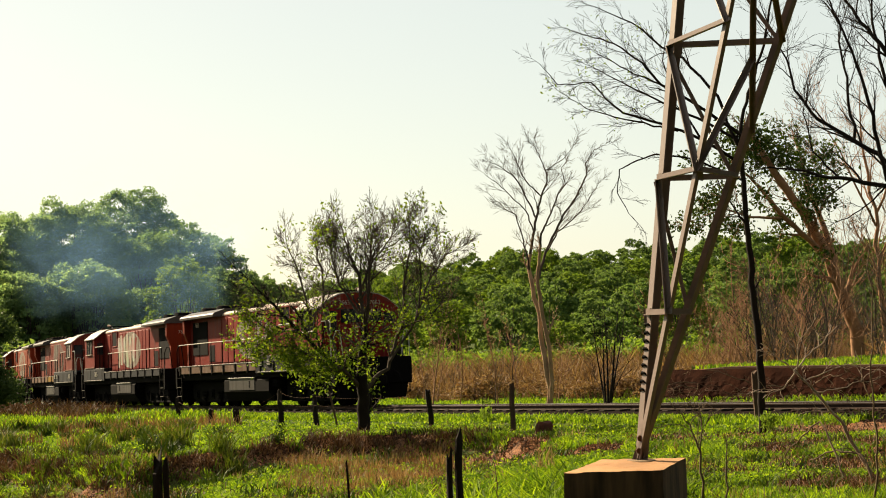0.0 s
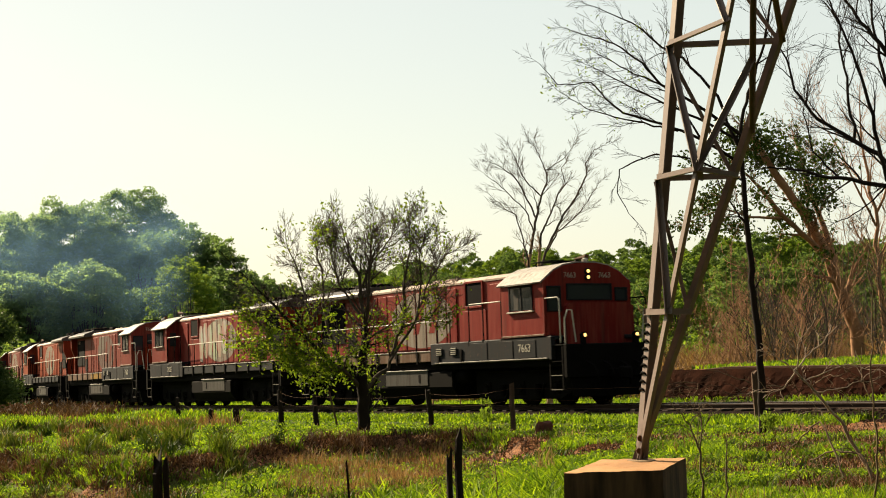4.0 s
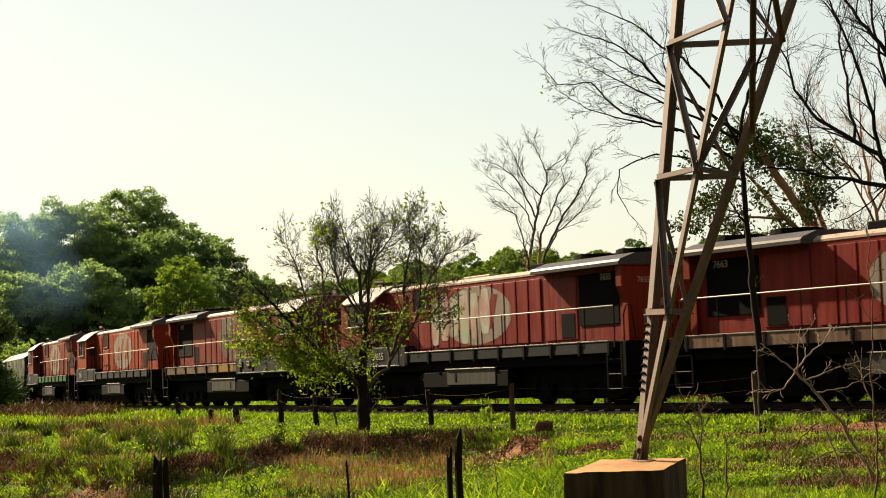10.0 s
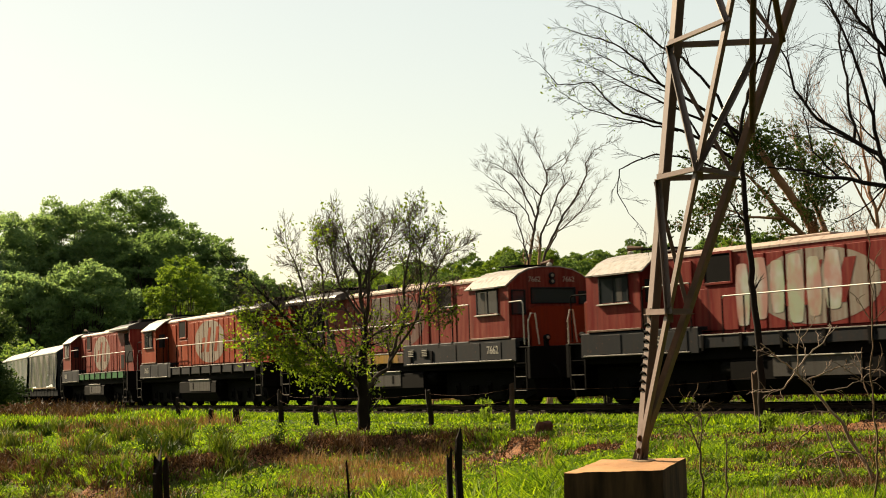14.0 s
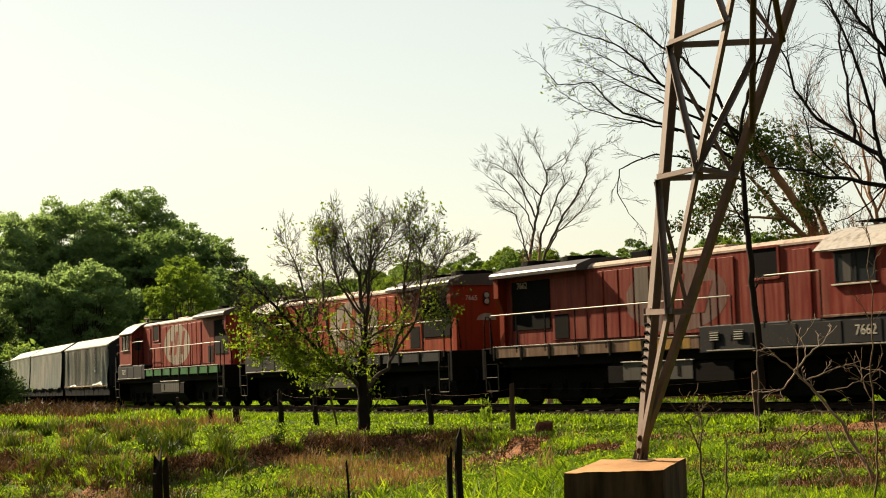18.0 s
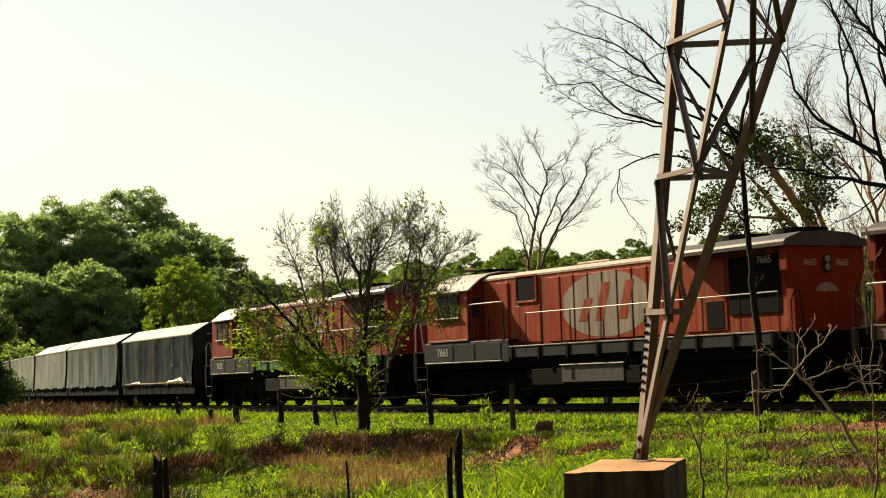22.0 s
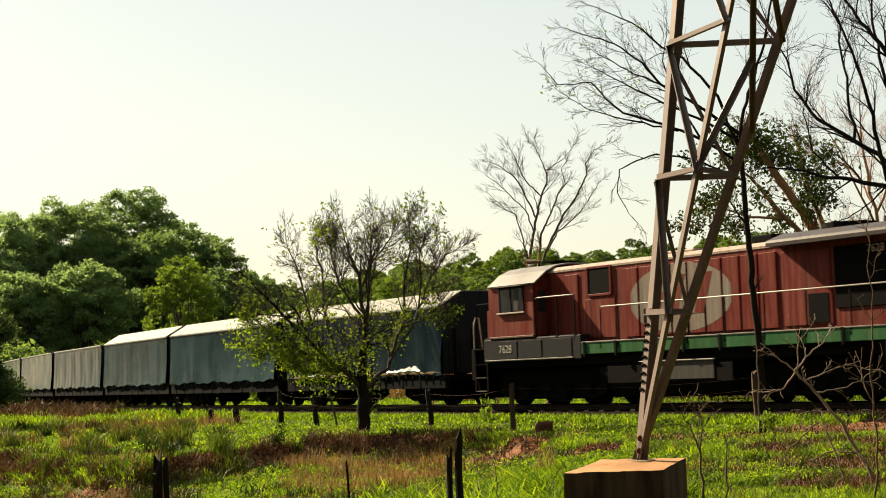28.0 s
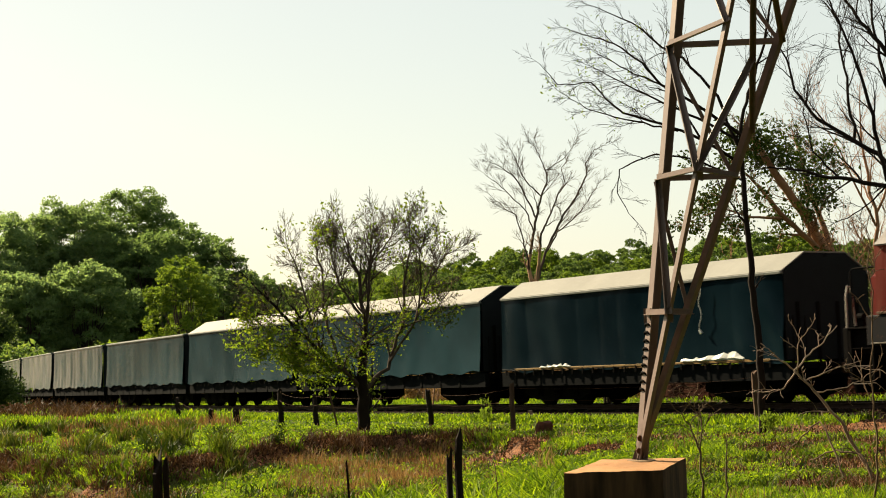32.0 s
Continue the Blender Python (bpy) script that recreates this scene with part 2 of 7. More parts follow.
def plain(name, base, rough=0.6, metal=0.0, vary=0.35, scale=4.0, bump=0.15, spec=0.10):
    """One colour with stains at two scales."""
    m = Mat(name, rough, metal, spec)
    big, small = m.noise(scale * 0.35, 4), m.noise(scale * 5, 5, 0.65)
    dark = tuple(k * (1 - vary) for k in base)
    c = m.mix(m.ramp(big, (0.3, 0.0), (0.7, 1.0)), base, dark)
    c = m.mix(m.ramp(small, (0.5, 0.0), (0.75, vary)), c, tuple(min(1, k * 1.35) for k in base))
    m.color(c)
    return m.bump(small, bump, 0.01).m


def leafy(name, a, b, c, rough=0.5, through=0.35, scale=0.5, patch=(0.36, 0.62, 0.75)):
    """Foliage of three tints, which lets some light through."""
    m = Mat(name, rough + .15, spec=0.12)
    col = m.ramp(m.island(), (0.0, a), (0.5, b), (1.0, c))
    col = m.mix(m.ramp(m.noise(scale, 3), (patch[0], 0.0), (patch[1], patch[2])), col, tuple(k * 0.5 for k in a))
    m.color(col)
    tr = m.node("ShaderNodeBsdfTranslucent")
    warm = m.mix(0.5, col, (1.0, 1.0, 0.35), "MULTIPLY")
    m.l.new(warm, tr.inputs["Color"])
    mx = m.node("ShaderNodeMixShader", Fac=through)
    m.l.new(m.b.outputs["BSDF"], mx.inputs[1])
    m.l.new(tr.outputs["BSDF"], mx.inputs[2])
    m.l.new(mx.outputs["Shader"], m.n["Material Output"].inputs["Surface"])
    return m.m


def ground_material():
    m = Mat("meadow", 0.95, spec=0.1)
    pos = m.coords("Object")
    mid, fine = m.noise(1.3, 5, 0.6, pos), m.noise(11.0, 6, 0.75, pos)
    green = m.mix(fine, (0.016, 0.026, 0.003), (0.045, 0.072, 0.005))
    dry = m.mix(fine, (0.06, 0.042, 0.018), (0.15, 0.105, 0.048))
    soil = m.mix(m.ramp(fine, (0.35, 0.0), (0.65, 1.0)), (0.022, 0.011, 0.007), (0.29, 0.125, 0.060))
    marks = m.node("ShaderNodeAttribute")
    marks.attribute_name = "wear"
    sep = m.n.new("ShaderNodeSeparateColor")
    m.l.new(marks.outputs["Color"], sep.inputs[0])
    ragged = m.math("ADD", sep.outputs[0], m.math("MULTIPLY", m.math("SUBTRACT", m.math("ADD", fine, m.math("MULTIPLY", mid, 0.7)), 0.85), 1.2))
    c = m.mix(m.math("MULTIPLY", sep.outputs[1], mid), green, dry)
    c = m.mix(m.ramp(ragged, (0.18, 0.0), (0.45, 1.0)), c, soil)
    m.color(c)
    return m.bump(fine, 0.9, 0.06).m


RED = paint("red paint", (0.145, 0.0110, 0.0085), (0.24, 0.048, 0.032), wear=0.55)
RED_B = paint("deep red paint", (0.128, 0.0090, 0.0080), (0.25, 0.065, 0.042), wear=0.6)
RED_C = paint("orange red paint", (0.170, 0.019, 0.005), (0.32, 0.10, 0.050), wear=0.55)
RED_D = paint("pink worn paint", (0.120, 0.0125, 0.009), (0.24, 0.078, 0.052), wear=0.65)
END_RED = paint("warning red", (0.165, 0.0175, 0.005), (0.10, 0.014, 0.007), wear=0.6)
GREY = paint("grey skirt paint", (0.009, 0.0102, 0.0130), (0.028, 0.026, 0.026), wear=0.5, rough=0.7)
GREEN = paint("green sill paint", (0.017, 0.085, 0.030), (0.055, 0.145, 0.065), wear=0.4)
RUSTY = paint("rusty sill paint", (0.10, 0.055, 0.038), (0.22, 0.16, 0.125), wear=0.6)
YELLOW = paint("yellow sill paint", (0.24, 0.13, 0.025), (0.12, 0.075, 0.045), wear=0.8)
CREAM = paint("cream roof paint", (0.27, 0.25, 0.235), (0.18, 0.14, 0.12), rust=(0.16, 0.085, 0.055), wear=0.7)
PALE = paint("pale emblem paint", (0.21, 0.18, 0.15), (0.13, 0.055, 0.04), wear=0.7)
DUSTY = plain("dusty grey roof paint", (0.21, 0.195, 0.19), 0.5, vary=0.45)
BLACK = plain("oily black steel", (0.005, 0.0042, 0.004), 0.85, vary=0.4, spec=0.03)
DARK = plain("dark void", (0.005, 0.0045, 0.0045), 0.95, spec=0.05)
WHITE_STEEL = plain("white handrail paint", (0.36, 0.33, 0.29), 0.4, vary=0.2)
TANK = paint("tank panel paint", (0.058, 0.053, 0.050), (0.028, 0.022, 0.019), wear=0.6)
ROOF_DARK = plain("sooty roof", (0.062, 0.050, 0.048), 0.4)
# base paled to paint the bright highlight line along the hood roofs
ROOF_PALE = paint("pale highlight roof paint", (0.31, 0.225, 0.19), (0.40, 0.33, 0.28), wear=0.6)
GLASS = Mat("cab glass", 0.08, spec=0.35).color((0.018, 0.021, 0.024)).m
STEEL = Mat("worn rail steel", 0.35, 1.0).color((0.26, 0.23, 0.21)).m
# pale base also paints the highlights along sill top and skirt
EDGE = plain("scuffed and sunlit edge steel", (0.19, 0.17, 0.15), 0.45, vary=0.5, scale=3)
RUST = plain("rusty steel", (0.09, 0.042, 0.024), 0.8, vary=0.5)
TOWER_STEEL = plain("weathered tower steel", (0.145, 0.100, 0.086), 0.45, vary=0.35, scale=3, spec=0.3)
def concrete():
    """Cast concrete, browned and streaked; sunlit top and shaded sides painted by facing."""
    m = Mat("stained concrete", 0.9, spec=0.15)
    streak, big, fine = m.noise(7.0, 4, 0.6, stretch=(1, 1, .12)), m.noise(1.6, 4), m.noise(30, 5, .7)
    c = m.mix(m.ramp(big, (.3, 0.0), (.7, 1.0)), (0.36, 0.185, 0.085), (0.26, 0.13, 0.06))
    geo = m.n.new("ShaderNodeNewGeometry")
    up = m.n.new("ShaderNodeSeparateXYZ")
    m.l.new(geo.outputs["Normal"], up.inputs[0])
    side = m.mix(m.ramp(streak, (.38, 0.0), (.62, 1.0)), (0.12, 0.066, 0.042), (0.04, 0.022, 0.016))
    # facing picks the colour: bright for the lit top, dark for shaded sides
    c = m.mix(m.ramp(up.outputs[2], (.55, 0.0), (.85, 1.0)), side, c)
    c = m.mix(m.ramp(fine, (.55, 0.0), (.75, .5)), c, (0.10, 0.06, 0.035))
    m.color(c)
    return m.bump(fine, 0.4, 0.01).m


CONCRETE = concrete()
MORTAR = plain("grey mortar", (0.20, 0.135, 0.085), 0.95, vary=0.4, scale=6, bump=0.4)
WOOD = plain("weathered post wood", (0.085, 0.050, 0.034), 0.9, vary=0.5, scale=6, bump=0.5)
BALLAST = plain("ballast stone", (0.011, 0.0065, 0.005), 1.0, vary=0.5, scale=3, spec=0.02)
GROUND = ground_material()
LEAF_FAR = leafy("far foliage", (0.090, 0.160, 0.050), (0.140, 0.220, 0.058), (0.190, 0.255, 0.064), scale=0.25, through=0.55)
# wood foliage carries distance haze in its colour, the paled one most
LEAF_WOOD = leafy("wood foliage", (0.095, 0.165, 0.070), (0.125, 0.200, 0.080), (0.155, 0.225, 0.084), scale=0.25, through=0.74, patch=(0.42, 0.72, 0.4))
LEAF_HAZED = leafy("haze-paled wood foliage", (0.130, 0.215, 0.105), (0.170, 0.255, 0.115), (0.200, 0.275, 0.115), scale=0.25, through=0.74, patch=(0.42, 0.72, 0.3))
LEAF_LIGHT = leafy("light foliage", (0.105, 0.180, 0.028), (0.165, 0.25, 0.035), (0.23, 0.30, 0.048), scale=0.4, through=0.55)
LEAF_NEAR = leafy("young leaves", (0.095, 0.165, 0.018), (0.155, 0.235, 0.026), (0.235, 0.28, 0.034), scale=1.0, through=0.62)
LEAF_DULL = leafy("dull drooping foliage", (0.040, 0.072, 0.024), (0.065, 0.105, 0.034), (0.095, 0.135, 0.042), scale=1.0, through=0.45)
LEAF_DARK = leafy("dark leaves", (0.025, 0.05, 0.008), (0.045, 0.08, 0.010), (0.09, 0.12, 0.014), scale=1.0, through=0.25)
DRY = leafy("dry scrub", (0.155, 0.076, 0.036), (0.24, 0.135, 0.062), (0.34, 0.215, 0.105), scale=0.3, through=0.3)
GRASS = leafy("grass blades", (0.046, 0.108, 0.011), (0.145, 0.240, 0.020), (0.285, 0.38, 0.032), patch=(0.47, 0.60, 0.70), scale=1.7, through=0.55)
DRY_GRASS = leafy("dry grass", (0.20, 0.13, 0.06), (0.28, 0.20, 0.10), (0.36, 0.28, 0.15), scale=0.8, through=0.4)
BARK_DARK = plain("dark bark", (0.018, 0.0125, 0.010), 0.95, vary=0.5, scale=5, bump=0.6)
BARK_PALE = plain("pale bark", (0.29, 0.150, 0.086), 0.9, vary=0.45, scale=4, bump=0.5)
BARK_GREY = plain("grey bark", (0.070, 0.052, 0.042), 0.95, vary=0.4, scale=5, bump=0.5)


# ---- ground and track ----
def spread(lo, hi, step, far_lo, far_hi, grow=1.22):
    mid = list(np.arange(lo, hi + 1e-6, step))
    a, st = [], step
    x = lo
    while x > far_lo:
        st *= grow
        x -= st
        a.append(max(x, far_lo))
    b, st, x = [], step, hi
    while x < far_hi:
        st *= grow
        x += st
        b.append(min(x, far_hi))
    return np.array(a[::-1] + mid + b)


def make_ground():
    gx, gy = spread(-24, 20, 0.30, -3500, 3500), spread(15, 75, 0.30, -600, 4500)
    X, Y = np.meshgrid(gx, gy)
    Z = ground_z(X.ravel(), Y.ravel())
    n, m = len(gx), len(gy)
    i = np.arange((m - 1) * n).reshape(m - 1, n)[:, :-1].ravel()
    ob = new("ground", quick_mesh("ground", np.stack([X.ravel(), Y.ravel(), Z], 1), np.stack([i, i + 1, i + n + 1, i + n], 1), GROUND, True))
    s, q = track_coords(X.ravel(), Y.ravel())
    col = np.ones((X.size, 4), np.float32)
    col[:, 0], col[:, 1], col[:, 2] = bare_soil(X.ravel(), Y.ravel(), s, q), dry_grass(X.ravel(), Y.ravel()), 0
    ob.data.color_attributes.new("wear", "FLOAT_COLOR", "POINT").data.foreach_set("color", col.ravel())
    tagged(ob, "green meadow with bare reddish soil and dry patches", "ground", kind="structure")


def make_track():
    road = tagged(new("railway_track"), "rusty metre gauge track on brown ballast", "track", kind="structure")
    ss = list(np.arange(-150, 60.1, 1.0))
    # ballast bed
    g = Geo()
    prof = [(-1.4, -0.40), (-1.02, -0.16), (1.02, -0.16), (1.4, -0.40)]
    for s in ss:
        g.v += [tuple(on_track(s, a, b)) for a, b in prof]
    g.f = [(4 * i + k, 4 * i + k + 1, 4 * i + k + 5, 4 * i + k + 4) for i in range(len(ss) - 1) for k in range(3)]
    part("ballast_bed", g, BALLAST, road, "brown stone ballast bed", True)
    for side in (-0.535, 0.535):
        prof = [(-0.062, -0.13), (-0.062, -0.118), (-0.010, -0.10), (-0.010, -0.042), (-0.034, -0.030), (-0.034, -0.004), (-0.026, 0.0),
                (0.026, 0.0), (0.034, -0.004), (0.034, -0.030), (0.010, -0.042), (0.010, -0.10), (0.062, -0.118), (0.062, -0.13)]
        g, n = Geo(), len(prof)
        for s in ss:
            g.v += [tuple(on_track(s, side + a, b)) for a, b in prof]
        g.f = [(n * i + k, n * i + k + 1, n * (i + 1) + k + 1, n * (i + 1) + k) for i in range(len(ss) - 1) for k in range(n - 1)]
        rail = part("rail", g, RAIL, road, "rusty rail")
        g = Geo()
        for s in ss:
            g.v += [tuple(on_track(s, side + a, b)) for a, b in ((-.027, .0005), (-.022, .003), (.022, .003), (.027, .0005))]
        g.f = [(4 * i + k, 4 * i + k + 1, 4 * i + k + 5, 4 * i + k + 4) for i in range(len(ss) - 1) for k in range(3)]
        part("rail_head", g, STEEL, rail, "bright worn running surface")
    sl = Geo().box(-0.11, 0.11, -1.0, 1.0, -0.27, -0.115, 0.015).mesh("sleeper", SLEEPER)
    s = -60.0
    while s < 30:
        p, q = on_track(s, 0), on_track(s + 0.1, 0)
        part("sleeper", sl, None, road, at=look_along(p, q - p) @ pose(0, random.uniform(-.02, .02), random.uniform(-0.012, 0.01), 0, 0, random.uniform(-1.5, 1.5)))
        s += 0.62


def look_along(p, d):
    """A pose at p with x along d and z up as far as it goes."""
    x = Vector(d).normalized()
    y = Vector((0, 0, 1)).cross(x).normalized()
    return Matrix.Translation(p) @ Matrix((x, y, x.cross(y))).transposed().to_4x4()


RAIL = Mat("rail", 0.7, 0.2, 0.1)
RAIL.color(RAIL.mix(RAIL.noise(6, 4), (0.022, 0.012, 0.009), (0.050, 0.030, 0.022)))
RAIL = RAIL.m
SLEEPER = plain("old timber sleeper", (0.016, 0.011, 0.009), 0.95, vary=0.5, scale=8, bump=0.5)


# ---- the train's running: distance gone at t ----
def gone(t):
    return 3.32422 * (t - 13) + 0.00389 * (t - 13) ** 2


UNIT = 17.2756
MOVERS = []            # things on the track: (object, centre behind the datum, half bogie base, reversed, wheel sets)


def vehicle_pose(t, back, half, flip):
    s = gone(t) + back
    a, b = on_track(s - half), on_track(s + half)
    m = look_along((a + b) / 2, b - a)
    return m @ pose(0, 0, 0, 0, 0, 180) if flip else m


# ---- locomotive ----
SHARED = {}


def shared(key, make):
    if key not in SHARED:
        SHARED[key] = make()
    return SHARED[key]


def wheelset(parent, x, r, kind="loco"):
    def make():
        g = Geo()
        for s in (-1, 1):
            y = s * 0.535
            g.tube([(0, y - 0.062 * s, 0), (0, y - 0.045 * s, 0)], [r + 0.028, r + 0.028], 20)
            g.tube([(0, y - 0.045 * s, 0), (0, y + 0.07 * s, 0)], [r, r - 0.004], 20)
            g.tube([(0, y + 0.07 * s, 0), (0, y + 0.085 * s, 0)], [r * 0.3, r * 0.26], 10)
        for k in range(6):
            a = k * math.pi / 3
            for s in (-1, 1):
                g.tube([(r * .55 * math.cos(a), s * .60, r * .55 * math.sin(a)), (r * .55 * math.cos(a), s * .612, r * .55 * math.sin(a))], 0.07 * r / 0.45, 8)
        g.tube([(0, -0.85, 0), (0, 0.85, 0)], 0.07, 10)
        return g.mesh("wheelset", BLACK)
    return part("wheelset", shared(("wheel", kind), make), None, parent, at=(x, 0, r))


def bogie(parent, x, axles, r, frame_h, kind, deep=0.26):
    """A truck's frame with axle boxes and springs; its wheel sets are parts of the vehicle."""
    half = axles[-1] + 0.62

    def make():
        g = Geo()
        for s in (-1, 1):
            y = s * 0.80
            top, low = frame_h + deep, (.17 if frame_h > .7 else .15)
            g.prism([(-half, top - .02), (-half, low + .16), (-half + .5, low), (half - .5, low), (half, low + .16), (half, top - .02), (half - .3, top + .05), (-half + .3, top + .05)],
                    min(y - .06, y + .06), max(y - .06, y + .06), "y")
            for a in axles:
                g.box(a - 0.17, a + 0.17, y - 0.10, y + 0.10, r - 0.17, r + 0.2, 0.03)
                g.tube([(a, y + s * 0.09, r), (a, y + s * 0.15, r)], [0.12, 0.10], 10)
            for a0, a1 in zip(axles, axles[1:]):
                c = (a0 + a1) / 2
                for k in range(5):
                    g.tube([(c, y + s * .1, low + .12 + k * .06), (c, y + s * .1, low + .15 + k * .06)], 0.11, 10)
                g.tube([(c + .3, y + s * .1, low + .4), (c + .12, y + s * .1, low + .05)], .035, 6)
            g.tube([(-half + .1, y + s * .12, top - .1), (half - .1, y + s * .12, top - .12)], .025, 6)
        g.box(-0.35, 0.35, -0.75, 0.75, frame_h - .05, frame_h + .22, .03)
        for e in (-1, 1):
            g.box(e * half - .05, e * half + .05, -.8, .8, frame_h - .05, frame_h + .12, .02)
        return g.mesh("bogie", BLACK)
    return part("bogie", shared(("bogie", kind), make), None, parent, at=(x, 0, 0))


def handrail(parent, x0, x1, y, z, posts, z0, name="handrail"):
    rail = part(name, Geo().tube([(x0, y, z - .05), (x0 + math.copysign(.05, x1 - x0), y, z), (x1 - math.copysign(.05, x1 - x0), y, z), (x1, y, z - .05)], 0.016, 8),
                WHITE_STEEL, parent, "pale painted tubular handrail", True)
    for p in [x0, *posts, x1]:
        part("stanchion", Geo().tube([(p, y, z0 - .05), (p, y, z)], 0.019, 6).box(p - .04, p + .04, y - .03, y + .03, z0 - .2, z0 - .04, .005), BLACK, rail)
    return rail


def text_mesh(name, words, size, mat, depth=0.004):
    cu = bpy.data.curves.new(name, "FONT")
    cu.body, cu.size, cu.align_x, cu.align_y, cu.extrude = words, size, "CENTER", "CENTER", depth
    ob = bpy.data.objects.new(name, cu)
    scene.collection.objects.link(ob)
    me = bpy.data.meshes.new_from_object(ob.evaluated_get(bpy.context.evaluated_depsgraph_get()))
    bpy.data.objects.remove(ob)
    me.materials.clear()
    me.materials.append(mat)
    return me


def locomotive(number, body, sill, cab_skirt, roof, label, yellow_patch=False, end_mat=None, number_at=5.6, patches=(), long_skirt=False):
    """Six-axle hood unit; the cab at +x. Deck 1.57 above the rail, roof 3.6."""
    loco = tagged(new("locomotive"), label, "locomotive", group="locomotives of the train")
    W = 1.40
    skirt0 = 1.6 if long_skirt else 3.5
    # underframe and deck
    g = Geo().box(-7.75, 7.75, -1.25, 1.25, 1.02, 1.52, .02)
    part("underframe", g, BLACK, loco, "black oily underframe")
    for s in (-1, 1):
        y0, y1 = sorted((s * 1.26, s * W))
        sk = part("sill_skirt", Geo().box(-6.75, skirt0, y0, y1, 1.28, 1.57, .012), sill, loco)
        for k in range(9):
            x = -6.65 + k * 1.25
            part("bracket", Geo().prism([(x - .05, 1.58), (x + .05, 1.58), (x + .03, 1.22), (x - .03, 1.22)], s * W, s * (W + .035), "y"), BLACK, sk)
        if yellow_patch:
            part("sill_patch", Geo().box(-.9, 1.3, *sorted((s * (W + .001), s * (W + .006))), 1.30, 1.56), YELLOW, sk, "worn yellow patch")
        box = part("cab_skirt", Geo().box(skirt0, 7.85, y0, y1, 1.17, 1.78, .02).box(skirt0 + .1, 7.8, *sorted((s * 1.0, s * 1.38)), 1.70, 1.79, .01), cab_skirt, loco, "grey battery box skirt")
        # pale strip paints the white highlight line low on the skirt
        part("skirt_ledge", Geo().box(skirt0 + .3, 7.7, *sorted((s * (W + .001), s * (W + .045))), 1.205, 1.235, .004), EDGE, box, "ledge with its highlight line in the colour")
        for x in (4.3, 5.6, 6.7):
            part("locker_door", Geo().box(x - .42, x + .42, *sorted((s * W, s * (W + .014))), 1.25, 1.72, .006), cab_skirt, box)
        for x in ((2.15, 2.95) if long_skirt else ()):
            v = part("vent", Geo().box(x - .17, x + .17, *sorted((s * (W + .014), s * (W + .03))), 1.42, 1.66, .008), cab_skirt, box)
            for k in range(4):
                part("louvre", Geo().box(x - .14, x + .14, *sorted((s * (W + .03), s * (W + .045))), 1.45 + k * .052, 1.47 + k * .052), WHITE_STEEL, v)
        me = text_mesh("road_number", number, 0.30, WHITE_STEEL)
        part("road_number", me, None, box, "stencilled white road number", at=pose(number_at + .6, s * (W + .018), 1.50, 90, 0, 0 if s < 0 else 180))
    for s in (-1, 1):
        # thin pale strip paints the sun's highlight along the sill top
        part("walkway_edge", Geo().box(-7.3, skirt0 - .62, *sorted((s * (W + .001), s * (W + .016))), 1.562, 1.592, .004), EDGE, loco, "walkway edge with its sunlit highlight in the colour")
    part("walkway", Geo().box(-7.75, 7.75, -1.36, 1.36, 1.525, 1.565, .006), BLACK, loco, "dark steel walkway")
    # long hood
    H = 0.88
    hood = part("long_hood", Geo().prism([(-H, 1.565), (H, 1.565), (H, 3.45), (H - .10, 3.55), (-H + .10, 3.55), (-H, 3.45)], -6.72, 5.5), body, loco)
    part("hood_roof", Geo().prism([(-H - .015, 3.44), (-H - .015, 3.49), (-H + .12, 3.585), (0, 3.63), (H - .12, 3.585), (H + .015, 3.49), (H + .015, 3.44), (H - .1, 3.54), (-H + .1, 3.54)], -3.1, 5.5), roof, hood, "pale hood roof, its bright highlight in the colour", False)
    for s in (-1, 1):
        ya, yb = sorted((s * H, s * (H + .022)))
        for k in range(13):
            x = -2.75 + k * 0.60
            if 2.55 < x < 4.0:
                continue
            me = shared(("door", body.name), lambda: Geo().box(-.265, .265, -.02, .02, 1.66, 3.34, .008).mesh("hood_door", body))
            part("hood_door", me, None, hood, at=(x, s * (H + .012), 0))
        # air intake screen near the cab
        scr = part("intake_screen", Geo().box(2.85, 3.75, ya, yb + (.012 if s > 0 else 0) - (0 if s > 0 else 0), 2.78, 3.44, .006), DARK, hood, "black intake screen")
        fr = Geo()
        for a in (2.83, 3.77):
            fr.box(a - .03, a + .03, *sorted((s * H, s * (H + .05))), 2.74, 3.48, .006)
        for z in (2.76, 3.46):
            fr.box(2.86, 3.74, *sorted((s * H, s * (H + .05))), z - .03, z + .03, .006)
        part("screen_frame", fr, body, scr)
        part("lower_panel", Geo().box(2.7, 3.9, ya, yb, 1.68, 2.66, .006), body, hood)
        # radiator cheeks at the far end with dark shutters
        part("radiator_shutter", Geo().box(-6.45, -4.75, *sorted((s * H, s * (H + .03))), 2.0, 3.3, .01), DARK, hood, "black radiator shutters")
        part("radiator_door", Geo().box(-4.65, -3.2, ya, yb, 1.68, 3.3, .006), body, hood)
        part("low_grille", Geo().box(-4.55, -3.95, *sorted((s * (H + .02), s * (H + .034))), 1.72, 2.35, .006), DARK, hood, "dark lower grille")
        part("corner_panel", Geo().box(-6.71, -6.5, ya, yb, 1.62, 3.4, .006), body, hood)
        # emblem: pale oval with red strokes
        mid = -.16 if number == "7665" else .25
        for k in range(13):
            x = -2.75 + k * .60
            ov = []
            for a in [x - .262 + .524 * i / 6 for i in range(7)]:
                u = (a - mid) / 1.86
                if abs(u) < .995:
                    ov.append((a, .82 * math.sqrt(1 - u * u)))
